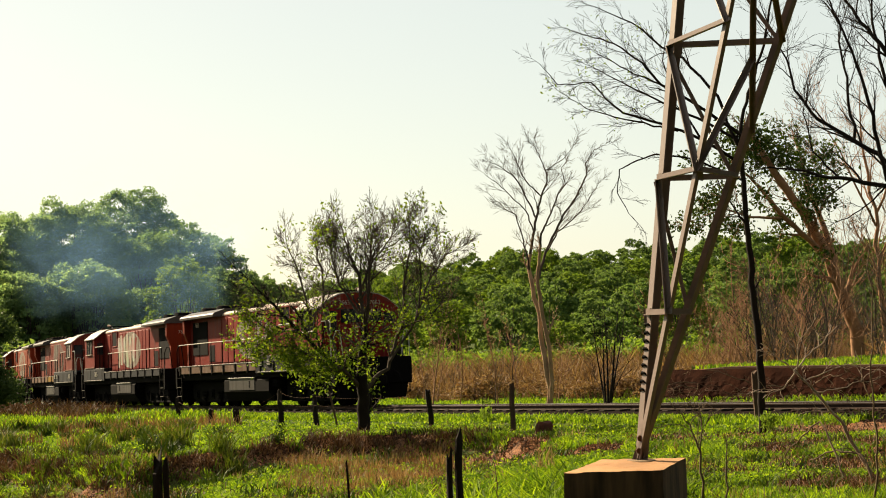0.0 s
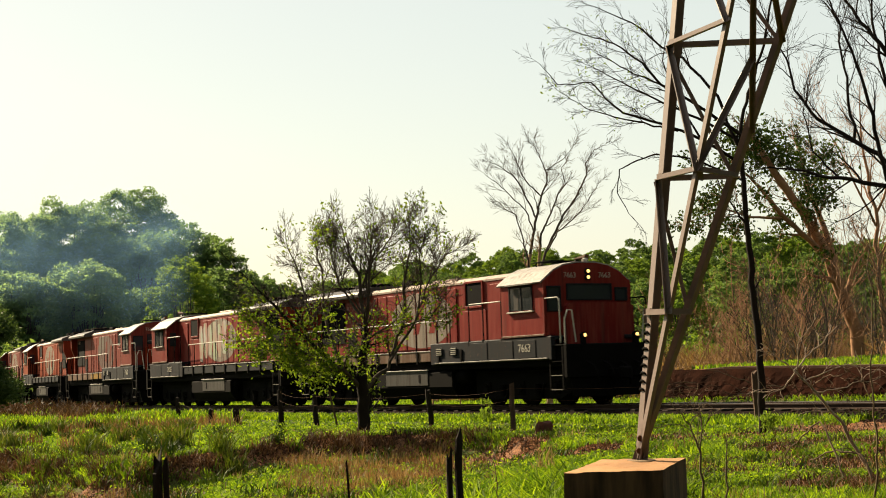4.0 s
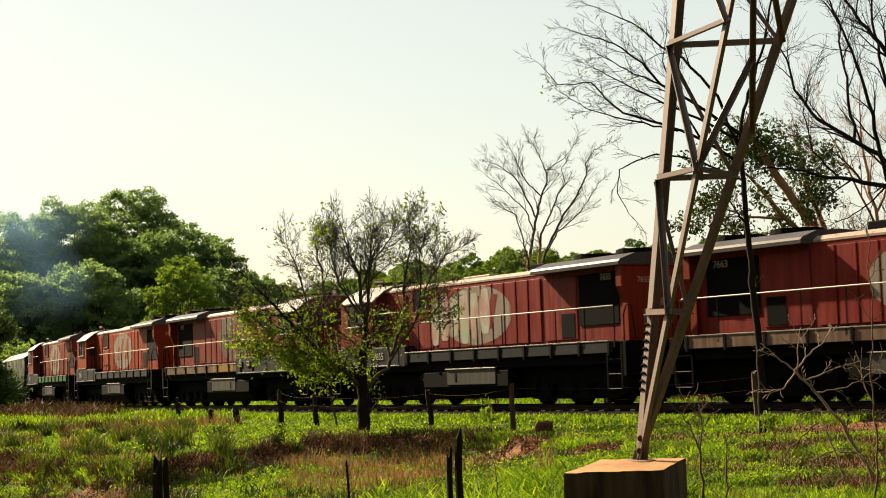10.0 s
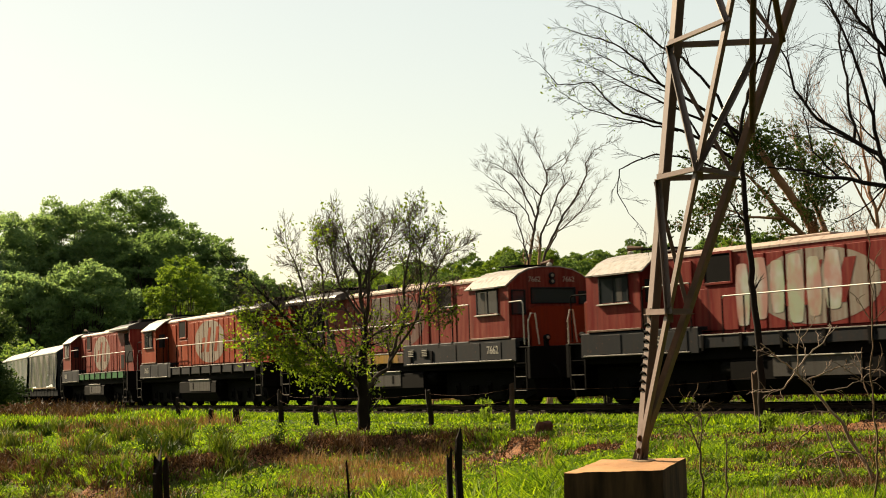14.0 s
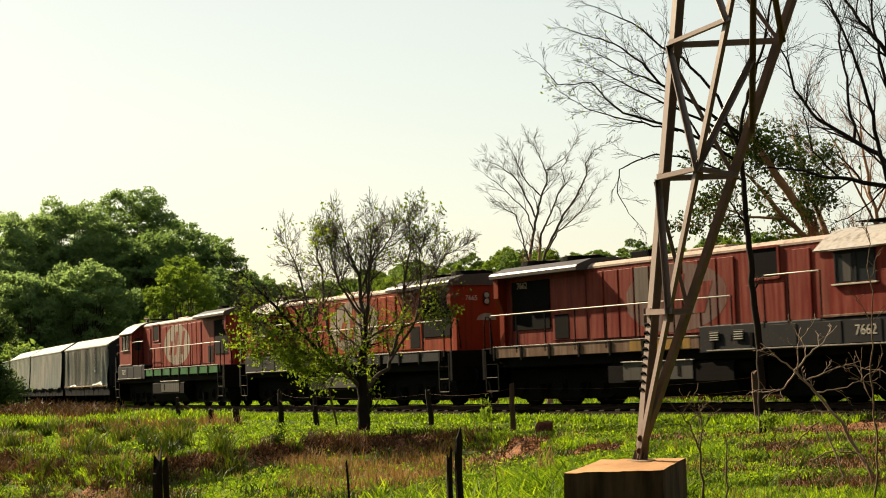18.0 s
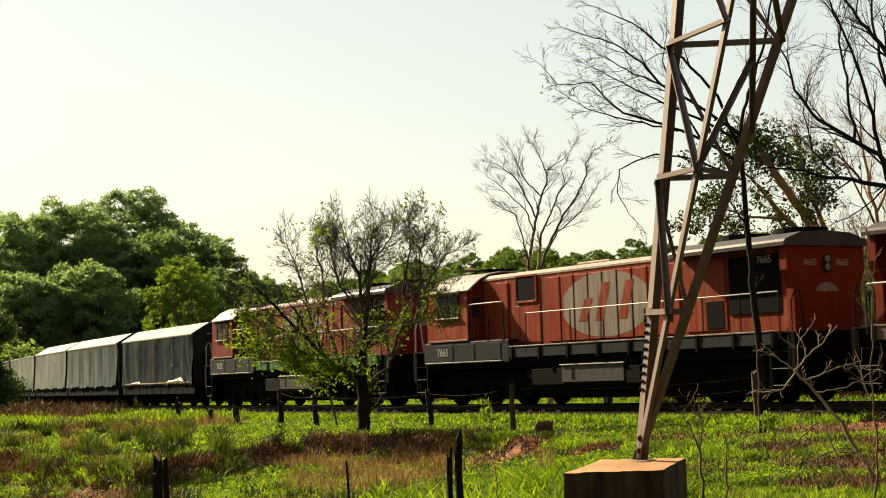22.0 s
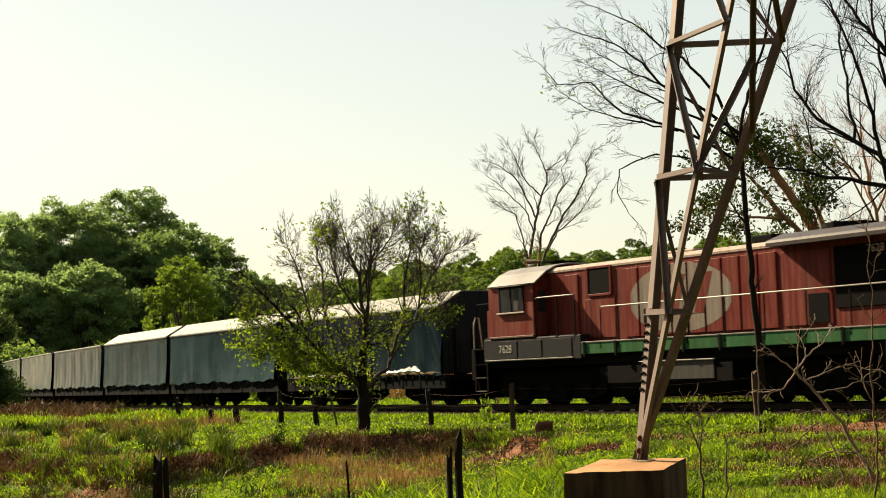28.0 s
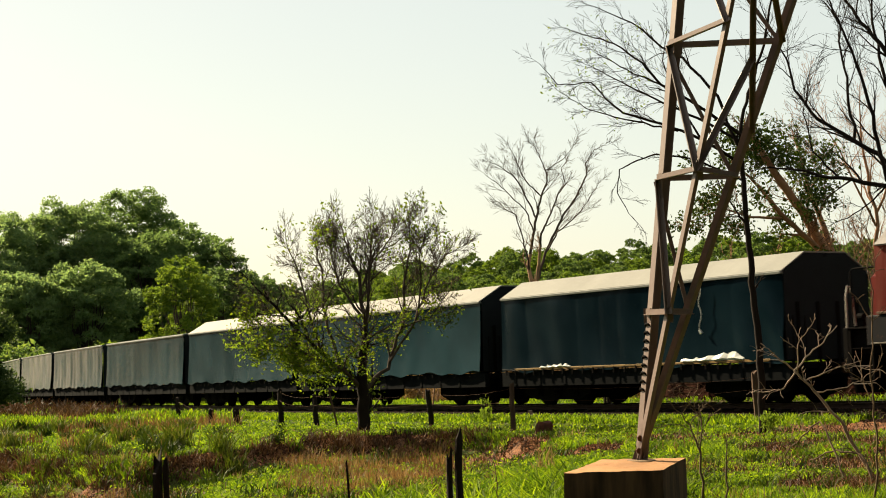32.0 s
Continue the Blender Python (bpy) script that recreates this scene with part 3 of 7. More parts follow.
            if len(ov) > 2:
                oval = [(a, max(2.52 - h, 1.675)) for a, h in ov] + [(a, min(2.52 + h, 3.33)) for a, h in ov[::-1]]
                part("emblem_panel", Geo().prism(oval, *sorted((s * (H + .0325), s * (H + .035))), "y"), PALE_WORN if yellow_patch else PALE, hood, "door's share of the pale weathered oval emblem")
        for k, (cx, hgt, lean) in enumerate(((.10, .72, .10), (.95, .5, .2)) if yellow_patch else ((-.95, .35, .30), (-.25, .72, .34), (.70, .72, .34))):
            x = mid + s * -1 * cx
            q = [(x - .20 + s * .06, 2.12), (x + .14 + s * .06, 2.12), (x + .20 - s * lean, 2.34 + hgt), (x - .14 - s * lean, 2.34 + hgt)]
            part("emblem_stroke", Geo().prism(q, *sorted((s * (H + .0375), s * (H + .0395))), "y"), body, hood, "red stroke")
        for px, pw, pz0, pz1 in patches:
            pts = [(px - pw / 2, pz0), (px + pw / 2, pz0), (px + pw / 2, pz1), (px - pw / 2, pz1)] if yellow_patch else [(px + pw / 2 * math.cos(t), (pz0 + pz1) / 2 + (pz1 - pz0) / 2 * max(-1, min(1, 1.35 * math.sin(t)))) for t in [2 * math.pi * k / 16 for k in range(16)]]
            part("paint_patch", Geo().prism(pts, *sorted((s * (H + .033), s * (H + .040))), "y"), PLANK_GREY if yellow_patch else GRAFFITI, hood, "pale sprayed paint blotch")
        part("side_number", text_mesh("side_number", number, 0.24, FADED), None, hood, "faded white road number", at=pose(-5.95, s * (H + .035), 3.18, 90, 0, 0 if s < 0 else 180))
        handrail(loco, 2.7, -6.85, s * (W - .03), 2.43, [2.0 - k * 1.27 for k in range(7)], 1.60)
        handrail(loco, 5.45, 3.75, s * (W - .03), 2.80, [4.5], 1.85)
    # radiator roof: raised, with wings
    rw = 1.27
    part("radiator_roof", Geo().prism([(-rw, 3.42), (-rw, 3.50), (-rw + .05, 3.56), (-.75, 3.72), (0, 3.76), (.75, 3.72), (rw - .05, 3.56), (rw, 3.50), (rw, 3.42)], -6.98, -3.1),
         ROOF_DARK, loco, "raised radiator roof with overhanging wings")
    for x in (-6.2, -4.4):
        fan = part("radiator_fan", Geo().tube([(x, 0, 3.74), (x, 0, 3.86)], [.62, .6], 20), BLACK, loco)
        part("fan_guard", Geo().tube([(x, -.55, 3.87), (x, .55, 3.87)], .02, 6).tube([(x - .55, 0, 3.87), (x + .55, 0, 3.87)], .02, 6), RUST, fan)
    part("exhaust_pipe", Geo().box(-2.2, -1.5, -.2, .2, 3.6, 3.82, .03), BLACK, loco, "sooty exhaust stack")
    part("roof_hatch", Geo().box(.2, 1.6, -.45, .45, 3.61, 3.68, .02), roof, loco)
    # hood end
    hend = part("hood_end", Geo().prism([(-1.0, 1.565), (1.0, 1.565), (1.0, 2.5), (1.17, 2.9), (1.17, 3.42), (.7, 3.69), (-.7, 3.69), (-1.17, 3.42), (-1.17, 2.9), (-1.0, 2.5)], -6.93, -6.72), end_mat or END_RED, loco, "plain red end panel")
    for z in (2.95, 3.13):
        lamp = part("headlight", Geo().tube([(-6.93, 0, z), (-6.99, 0, z)], [.10, .11], 14), GREY, hend)
        part("lens", Geo().tube([(-6.985, 0, z), (-7.0, 0, z)], [.085, .07], 14), LENS, lamp)
    for y in (-.48, .48):
        part("number_board", text_mesh("number_board", number, 0.2, FADED), None, hend, "painted road number", at=pose(-6.935, y, 3.05, 90, 0, -90))
    part("end_emblem", Geo().prism([(.32 * math.cos(a), 2.42 + .2 * math.sin(a)) for a in [k * math.pi / 10 for k in range(11)]], -6.94, -6.93), PALE, hend, "faded pale half-round emblem")
    # cab, with an arched roof
    cw = 1.39
    arch = [(1.02, 3.48), (.70, 3.62), (.3, 3.69), (-.3, 3.69), (-.70, 3.62), (-1.02, 3.48)]
    cab = part("cab", Geo().prism([(-cw, 1.80), (cw, 1.80), (cw, 3.20)] + arch + [(-cw, 3.20)], 5.5, 7.55), body, loco)
    shell = [(cw + .06, 3.20), (1.04, 3.52), (.72, 3.66), (.3, 3.73), (-.3, 3.73), (-.72, 3.66), (-1.04, 3.52), (-cw - .06, 3.20)]
    inner = [(y * .985, z - .03) for y, z in shell[::-1]]
    part("cab_roof", Geo().prism(shell + inner, 5.35, 7.50), DUSTY if number == "7628" else CREAM, cab, "pale bleached cab roof")
    for s in (-1, 1):
        win = part("side_window", Geo().box(5.95, 7.0, *sorted((s * (cw - .01), s * (cw + .012))), 2.50, 3.10, .004), GLASS, cab, "grimy sliding side window")
        fr = Geo()
        for a in (5.93, 6.5, 7.02):
            fr.box(a - .022, a + .022, *sorted((s * cw, s * (cw + .03))), 2.46, 3.14, .005)
        fr.box(5.9, 7.05, *sorted((s * cw, s * (cw + .034))), 3.10, 3.14, .005)
        part("window_frame", fr, GREY, win, "dull grey frame")
        part("window_sill", Geo().box(5.85, 7.1, *sorted((s * cw, s * (cw + .07))), 2.44, 2.475, .004), WHITE_STEEL, win)
        part("curtain", Geo().prism([(6.15, 2.52), (6.35, 2.52), (6.38, 3.08), (6.14, 3.08)], *sorted((s * (cw + .013), s * (cw + .017))), "y"), TANK, win, "pale curtain strip behind the glass")
        part("window_visor", Geo().box(5.85, 7.1, *sorted((s * cw, s * (cw + .14))), 3.16, 3.175), CREAM, win)
        part("cab_ledge", Geo().box(5.5, 7.55, *sorted((s * cw, s * (cw + .03))), 1.80, 1.85, .006), RUSTY, cab)
        door = part("back_door", Geo().box(5.47, 5.5, *sorted((s * .93, s * 1.32)), 1.82, 3.1, .008), body, cab)
        part("door_pane", Geo().box(5.455, 5.472, *sorted((s * 1.0, s * 1.26)), 2.45, 3.0), GLASS, door)
        part("corner_rail", Geo().tube([(7.55, s * 1.37, 2.76), (8.15, s * 1.37, 2.76), (8.22, s * 1.37, 2.7), (8.22, s * 1.36, 1.6)], .018, 8), WHITE_STEEL if s < 0 else BLACK, cab)
    # front of the cab: a door with a window, the windscreen, a small pane
    for name, y0, y1, z0, z1, lab in (("front_door_pane", -1.28, -.88, 2.45, 3.06, "dark door window"), ("windscreen", -.66, .74, 2.74, 3.12, "wide dark windscreen"), ("quarter_light", .88, 1.24, 2.72, 3.02, "small front pane")):
        w = part(name, Geo().box(7.545, 7.56, y0, y1, z0, z1, .003), GLASS, cab, lab)
        fr = Geo()
        for y in (y0, y1):
            fr.box(7.55, 7.585, y - .022, y + .022, z0 - .03, z1 + .03, .004)
        for z in (z0 - .01, z1 + .01):
            fr.box(7.55, 7.58, y0 + .02, y1 - .02, z - .02, z + .02, .004)
        part("pane_frame", fr, GREY, w, "dull pale rubber frame")
    part("front_door", Geo().box(7.55, 7.572, -1.33, -.82, 1.82, 2.40, .006), body, cab)
    for z in (3.31, 3.47):
        lamp = part("headlight", Geo().tube([(7.54, 0, z), (7.62, 0, z)], [.085, .085], 14), GREY, cab)
        part("lens", Geo().tube([(7.615, 0, z), (7.63, 0, z)], [.05, .04], 14), LAMP_ON if number == "7663" else LENS, lamp)
    for y in (-.55, .55):
        part("number_board", text_mesh("number_board", number, 0.2, FADED), None, cab, "painted road number", at=pose(7.56, y, 3.36, 90, 0, 90))
    part("front_panel", Geo().prism([(-.8, 1.565), (1.34, 1.565), (1.34, 2.55), (1.2, 2.64), (-.66, 2.64), (-.8, 2.55)], 7.55, 7.72), (end_mat or END_RED) if number != "7663" else RED_B, cab, "plain red front panel")
    part("roof_horn", Geo().tube([(6.6, .3, 3.86), (7.15, .3, 3.88)], [.025, .075], 10).tube([(6.65, .3, 3.68), (6.65, .3, 3.88)], .03, 6), RUST, cab, "air horn")
    part("beacon", Geo().tube([(7.3, .12, 3.70), (7.3, .12, 3.80), (7.3, .12, 3.84)], [.07, .08, .03], 10), WHITE_STEEL, cab, "white roof beacon")
    part("roof_antenna", Geo().box(5.75, 6.7, -.55, .45, 3.80, 3.82).tube([(5.85, -.45, 3.66), (5.85, -.45, 3.80)], .02, 6).tube([(6.6, .35, 3.68), (6.6, .35, 3.80)], .02, 6).tube([(5.85, .35, 3.66), (5.85, .35, 3.80)], .02, 6), BLACK, cab)
    # ends: headstock, plough, steps, coupler, rails
    for e in (-1, 1):
        X = lambda a: e * a
        end = part("headstock", Geo().box(*sorted((X(7.75), X(7.90))), -1.38, 1.38, .70, 1.56, .02), BLACK, loco, "black headstock")
        part("coupler", Geo().box(*sorted((X(7.88), X(8.48))), -.11, .11, .68, .92, .03).box(*sorted((X(8.42), X(8.60))), -.19, .15, .64, .96, .04), BLACK, end, "greasy knuckle coupler")
        part("rail_guard", Geo().prism([(-1.3, .92), (1.3, .92), (1.15, .22), (-1.15, .22)], *sorted((X(7.78), X(7.85)))), BLACK, end)
        for s in (-1, 1):
            st = Geo()
            for z in (.42, .78, 1.14):
                st.box(*sorted((X(7.15), X(7.7))), *sorted((s * 1.15, s * 1.38)), z - .02, z, 0)
            for x in (7.13, 7.71):
                st.box(*sorted((X(x - .02), X(x + .02))), *sorted((s * 1.36, s * 1.39)), .40, 1.5)
            stp = part("step_ladder", st, BLACK, end)
            for z in (.42, .78):
                part("step_edge", Geo().box(*sorted((X(7.18), X(7.67))), *sorted((s * 1.381, s * 1.392)), z - .016, z + .003), EDGE, stp, "worn pale step edge")
            part("grab_rail", Geo().tube([(X(7.80), s * 1.34, 1.5), (X(7.80), s * 1.34, 2.2), (X(7.82), s * 1.26, 2.42), (X(7.84), s * 1.14, 2.42), (X(7.84), s * 1.04, 1.6)], .02, 8), WHITE_STEEL if e > 0 else BLACK, end)
        if e > 0:
            for y in (-.82, .82):
                lamp = part("ditch_light", Geo().tube([(7.80, y, 1.78), (7.94, y, 1.78)], [.075, .085], 12).box(7.78, 7.9, y - .05, y + .05, 1.56, 1.72), BLACK, end)
                part("lens", Geo().tube([(7.935, y, 1.78), (7.95, y, 1.78)], [.05, .04], 12), LAMP_ON if number == "7663" else LENS, lamp)
        for k in range(4):
            y = -.75 + k * .5 + (.0 if k < 2 else .0)
            part("brake_hose", Geo().tube([(X(7.88), y, 1.1), (X(8.18), y, 1.0), (X(8.28), y + .05, .75), (X(8.20), y + .1, .5)], .03, 8), BLACK, end)
    # fuel tank and underside clutter
    tank = part("fuel_tank", Geo().prism([(-1.15, 1.05), (1.15, 1.05), (1.3, .95), (1.3, .55), (1.05, .20), (-1.05, .20), (-1.3, .55), (-1.3, .95)], -1.9, 2.6), BLACK, loco)
    for s in (-1, 1):
        pn = part("tank_panel", Geo().box(-1.3, 1.25, *sorted((s * 1.30, s * 1.32)), .60, 1.03, .006), TANK, tank, "pale painted tank side")
        part("tank_lip", Geo().box(-1.34, 1.29, *sorted((s * 1.30, s * 1.36)), 1.03, 1.055, .004), WHITE_STEEL, pn)
        part("tank_gauge", Geo().prism([(.72, .68), (.82, .68), (.82, .92), (.72, .92)], *sorted((s * 1.32, s * 1.33)), "y"), BLACK, pn)
    for x in (2.1, -2.2):
        for y in (-.98, .98):
            part("air_reservoir", Geo().tube([(x - .4, y, .82), (x - .36, y, .82), (x + .36, y, .82), (x + .4, y, .82)], [.12, .2, .2, .12], 14), BLACK, loco, "", True)
    # the body sits back of the frame's middle
    moved = ("sill_skirt", "cab_skirt", "long_hood", "radiator_roof", "radiator_fan", "exhaust_pipe", "roof_hatch", "hood_end", "cab", "handrail", "fuel_tank")
    for ob in loco.children:
        if ob.name.split(".")[0] in moved:
            ob.location.x -= .6
    for x in (-4.95, 4.95):
        bogie(loco, x, [-1.72, 0, 1.72], .46, .78, "loco")
    wheels = [wheelset(loco, x + a, .46) for x in (-4.95, 4.95) for a in (-1.72, 0, 1.72)]
    return loco, wheels


PALE_WORN = paint("scoured emblem paint", (0.125, 0.085, 0.075), (0.085, 0.018, 0.013), wear=1.0)
PLANK_GREY = paint("bare grey door", (0.12, 0.10, 0.085), (0.07, 0.045, 0.038), wear=0.7)
FADED = plain("faded lettering", (0.36, 0.27, 0.23), 0.7)
GRAFFITI = Mat("sprayed paint", 0.5)
GRAFFITI.color(GRAFFITI.mix(GRAFFITI.ramp(GRAFFITI.noise(2.0, 3, stretch=(1, 1, .5)), (0.4, 0.0), (0.6, 1.0)), GRAFFITI.mix(GRAFFITI.ramp(GRAFFITI.noise(1.3, 2), (0.45, 0.0), (0.6, 1.0)), (0.20, 0.23, 0.15), (0.27, 0.27, 0.25)), (0.24, 0.10, 0.08)))
GRAFFITI = GRAFFITI.m
LENS = Mat("dusty lens", 0.2, spec=0.5).color((0.16, 0.15, 0.13)).m
LAMP_ON = Mat("lit lamp", 0.3).color((0.5, 0.35, 0.15))
LAMP_ON.b.inputs["Emission Color"].default_value = (1.0, 0.62, 0.22, 1)
LAMP_ON.b.inputs["Emission Strength"].default_value = 0.9
LAMP_ON = LAMP_ON.m


def tarp_material(name, dark, light, dust):
    m = Mat(name, 0.3, spec=0.05)
    m.b.inputs["Specular Tint"].default_value = (0.42, 0.74, 1.0, 1)
    big = m.noise(0.5, 3, 0.5)
    c = m.mix(m.ramp(big, (0.35, 0.0), (0.7, 1.0)), dark, light)
    c = m.mix(m.ramp(m.noise(9, 5, 0.7), (0.6, 0.0), (0.8, 0.4)), c, dust)
    m.color(c).rough(m.ramp(big, (0.3, 0.14), (0.7, 0.26)))
    return m.bump(m.noise(1.4, 3, 0.5, stretch=(1.2, 1.2, 0.5)), 0.15, 0.03).m


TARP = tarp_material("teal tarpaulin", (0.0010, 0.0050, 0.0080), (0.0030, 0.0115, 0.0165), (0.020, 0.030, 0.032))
# lighter, bluer base carries the sky's sheen on the farther sheets
TARP_BLUE = tarp_material("blue-grey sheen tarpaulin", (0.003, 0.015, 0.020), (0.010, 0.032, 0.040), (0.034, 0.050, 0.056))
# sunlight on the roof is in this base, far paler than the sides
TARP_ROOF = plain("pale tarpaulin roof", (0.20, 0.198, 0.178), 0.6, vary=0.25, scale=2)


def wagon(length, style, label, seed):
    """Gondola with a tarpaulin over bows: body between +-length/2."""
    rnd = random.Random(seed)
    w = tagged(new("covered_wagon"), label, "wagon", group="tarpaulin wagons of the train")
    L, Wd = length / 2, 1.30
    under = part("underframe", Geo().box(-L - .45, L + .45, -.35, .35, .60, .86, .02).box(-L, L, -1.2, 1.2, .74, .88, .02), BLACK, w)
    for s in (-1, 1):
        part("side_sill", Geo().prism([(s * 1.18, .52), (s * 1.30, .52), (s * 1.30, .90), (s * 1.18, .90)], -L - .1, L + .1), SILL_BLUE, w, "dark riveted side sill")
        for k in range(int(length / 1.1)):
            x = -L + .5 + k * 1.1
            part("stake", Geo().prism([(x - .05, .55), (x + .05, .55), (x + .04, .93), (x - .04, .93)], *sorted((s * 1.30, s * 1.315)), "y"), SILL_BLUE, w)
    # tarpaulin: wavy side sheets, hanging slightly uneven at the hem
    nx, nz = (150, 16) if seed == 1 else (72, 12)
    top = 2.82
    for s in (-1, 1):
        g = Geo()
        for layer in (0, 1):
            for i in range(nx + 1):
                for j in range(nz + 1):
                    x = -L + 2 * L * i / nx
                    f = j / nz
                    hem = .92 + .035 * math.sin(x * 2.1 + seed) + .03 * math.sin(x * 5.3 + seed * 2)
                    z = hem + (top - hem) * f
                    loose = (1 - f) * f * 4
                    y = Wd + .02 + (.016 if seed == 1 else .009) * loose * math.sin(x * 2.7 + seed + 2 * f) + .004 * (1 - f * .6) * math.sin(x * 7.1 + 3 * f + seed) + (.05 * (1 - f) ** 3 if seed == 1 else .10 * (1 - f) ** 2)
                    # creases that hang from the eave, and at the loose end a drag towards the lower corner
                    hang = abs(math.sin(x * 2.6 + 1.3 * math.sin(x * 1.3 + seed) + .5 * f)) ** .5 - .7
                    y += (.014 + .020 * float(smooth(-L + 4.5, -L + 1.5, np.array(x))) if seed == 1 else .004) * hang * f ** .6 * min(1, (1 - f) * 7)
                    if seed == 1:
                        y += .05 * math.sin((x - L) * 5 + f * 6) * float(smooth(L - 2.6, L - .6, np.array(x))) * (1 - f) * min(1, f * 5)
                    g.v.append((x, s * (y - .012 * layer), z))
        n1 = (nx + 1) * (nz + 1)
        for layer in (0, 1):
            for i in range(nx):
                for j in range(nz):
                    a = layer * n1 + i * (nz + 1) + j
                    g.f.append((a, a + 1, a + nz + 2, a + nz + 1))
        part("side_sheet", g, TARP if seed == 1 else TARP_BLUE, w, "dark teal tarpaulin side sheet" if seed == 1 else "blue-grey sheen tarpaulin side sheet", True)
        part("hem_rope", Geo().tube([(-L + 2 * L * i / 30, s * (Wd + .06), .95 + .02 * math.sin(i * 2.0 + seed)) for i in range(31)], .018, 6), ROPE, w)
        for k in range(int(length / .42)):
            x = -L + .2 + k * .42
            part("lashing", shared("lashing", lambda: Geo().box(-.02, .02, -.012, .012, -.13, .03, .004).mesh("lashing", BLACK)), None, w, at=(x, s * (Wd + .075), .93))
        part("eave_batten", Geo().box(-L, L, *sorted((s * 1.27, s * 1.36)), top - .02, top + .045, .01), BATTEN, w)
    if seed == 1:
        # glints on the rolled-up sheet, painted as folds of pale cloth
        for x0, x1, h in ((-3.6, -2.3, .10), (2.0, 4.1, .22)):
            # a crumpled fold: thin, uneven, drawn up at one end
            g, n = Geo(), 16
            for i in range(n + 1):
                f = i / n
                up = h * (.25 + .75 * f ** 1.6) * (1 - .8 * max(0, f - .85) / .15) + .022 * math.sin(f * 31) + .012 * math.sin(f * 57)
                x = x0 + (x1 - x0) * f
                for yy, zz in ((.055, .975), (.10 + .02 * math.sin(f * 23), .985 + up * .35), (.06, 1.0 + up), (.045, 1.0 + up * .9)):
                    g.v.append((x, -(Wd + yy), zz))
            g.f = [(4 * i + a, 4 * i + (a + 1) % 4, 4 * i + 4 + (a + 1) % 4, 4 * i + 4 + a) for i in range(n) for a in range(4)]
            part("gathered_cloth", g, PALE_CLOTH, w, "crumpled fold with its white glint in the colour")
        cord = [(2.75 + .05 * math.sin(k * 1.3), -(Wd + .10), 2.74 - .115 * k) for k in range(10)]
        part("loose_cord", Geo().tube(cord, .008, 5).tube([cord[-1], (2.78, -(Wd + .11), 1.62)], .03, 6), PALE_CLOTH, w, "loose pale lashing cord with a knot")
        part("timber_rail", Geo().box(-L + .6, L - .4, -(Wd + .075), -(Wd + .045), .93, .99, .008), TIMBER, w, "yellowish timber rail")
    # roof: two slopes and a flat ridge, cut back at the ends
    rz, rw = (3.30, .62) if style == "peaked" else (2.98, .5)
    g = Geo().prism([(-1.33, top + .03), (-rw, rz - .03), (rw, rz - .03), (1.33, top + .03), (1.33, top + .06), (rw, rz), (-rw, rz), (-1.33, top + .06)], -L, L)
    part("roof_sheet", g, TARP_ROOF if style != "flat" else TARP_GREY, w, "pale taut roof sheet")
    part("roof_bows", Geo().box(-L, L, -.04, .04, rz - .12, rz - .04), BLACK, w)
    for e in (-1, 1):
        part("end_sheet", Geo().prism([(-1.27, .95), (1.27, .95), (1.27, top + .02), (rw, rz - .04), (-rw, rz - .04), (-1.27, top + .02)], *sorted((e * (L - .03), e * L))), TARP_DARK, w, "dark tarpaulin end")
        for y in (-.9, -.3, .3, .9):
            part("end_stake", Geo().box(*sorted((e * L, e * (L + .02))), y - .05, y + .05, .8, 2.2, .005), BLACK, w)
        part("coupler", Geo().box(*sorted((e * (L + .4), e * (L + .78))), -.11, .11, .62, .86, .03), RUST, w)
        part("end_ladder", Geo().tube([(e * (L + .1), -1.15, .5), (e * (L + .1), -1.15, 1.9)], .015, 6).tube([(e * (L + .1), -.8, .5), (e * (L + .1), -.8, 1.9)], .015, 6), BLACK, w)
    for x in (-L + 1.75, L - 1.75):
        bogie(w, x, [-.79, .79], .40, .55, "wagon")
    wheels = [wheelset(w, x + a, .40, "wagon") for x in (-L + 1.75, L - 1.75) for a in (-.79, .79)]
    return w, wheels


# base raised to carry the shine of the rolled cloth
PALE_CLOTH = plain("sunlit grey cloth", (0.50, 0.52, 0.50), 0.3)
TIMBER = plain("yellow timber", (0.22, 0.13, 0.045), 0.7)
SILL_BLUE = plain("dark blue-grey sill", (0.006, 0.0070, 0.008), 0.9, vary=0.4, spec=0.02)
ROPE = plain("grimy rope", (0.030, 0.028, 0.026), 0.9)
BATTEN = plain("dusty batten", (0.14, 0.15, 0.14), 0.5)
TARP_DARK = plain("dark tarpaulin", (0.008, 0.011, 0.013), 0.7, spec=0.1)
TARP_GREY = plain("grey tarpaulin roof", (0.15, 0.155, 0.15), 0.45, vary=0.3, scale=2)


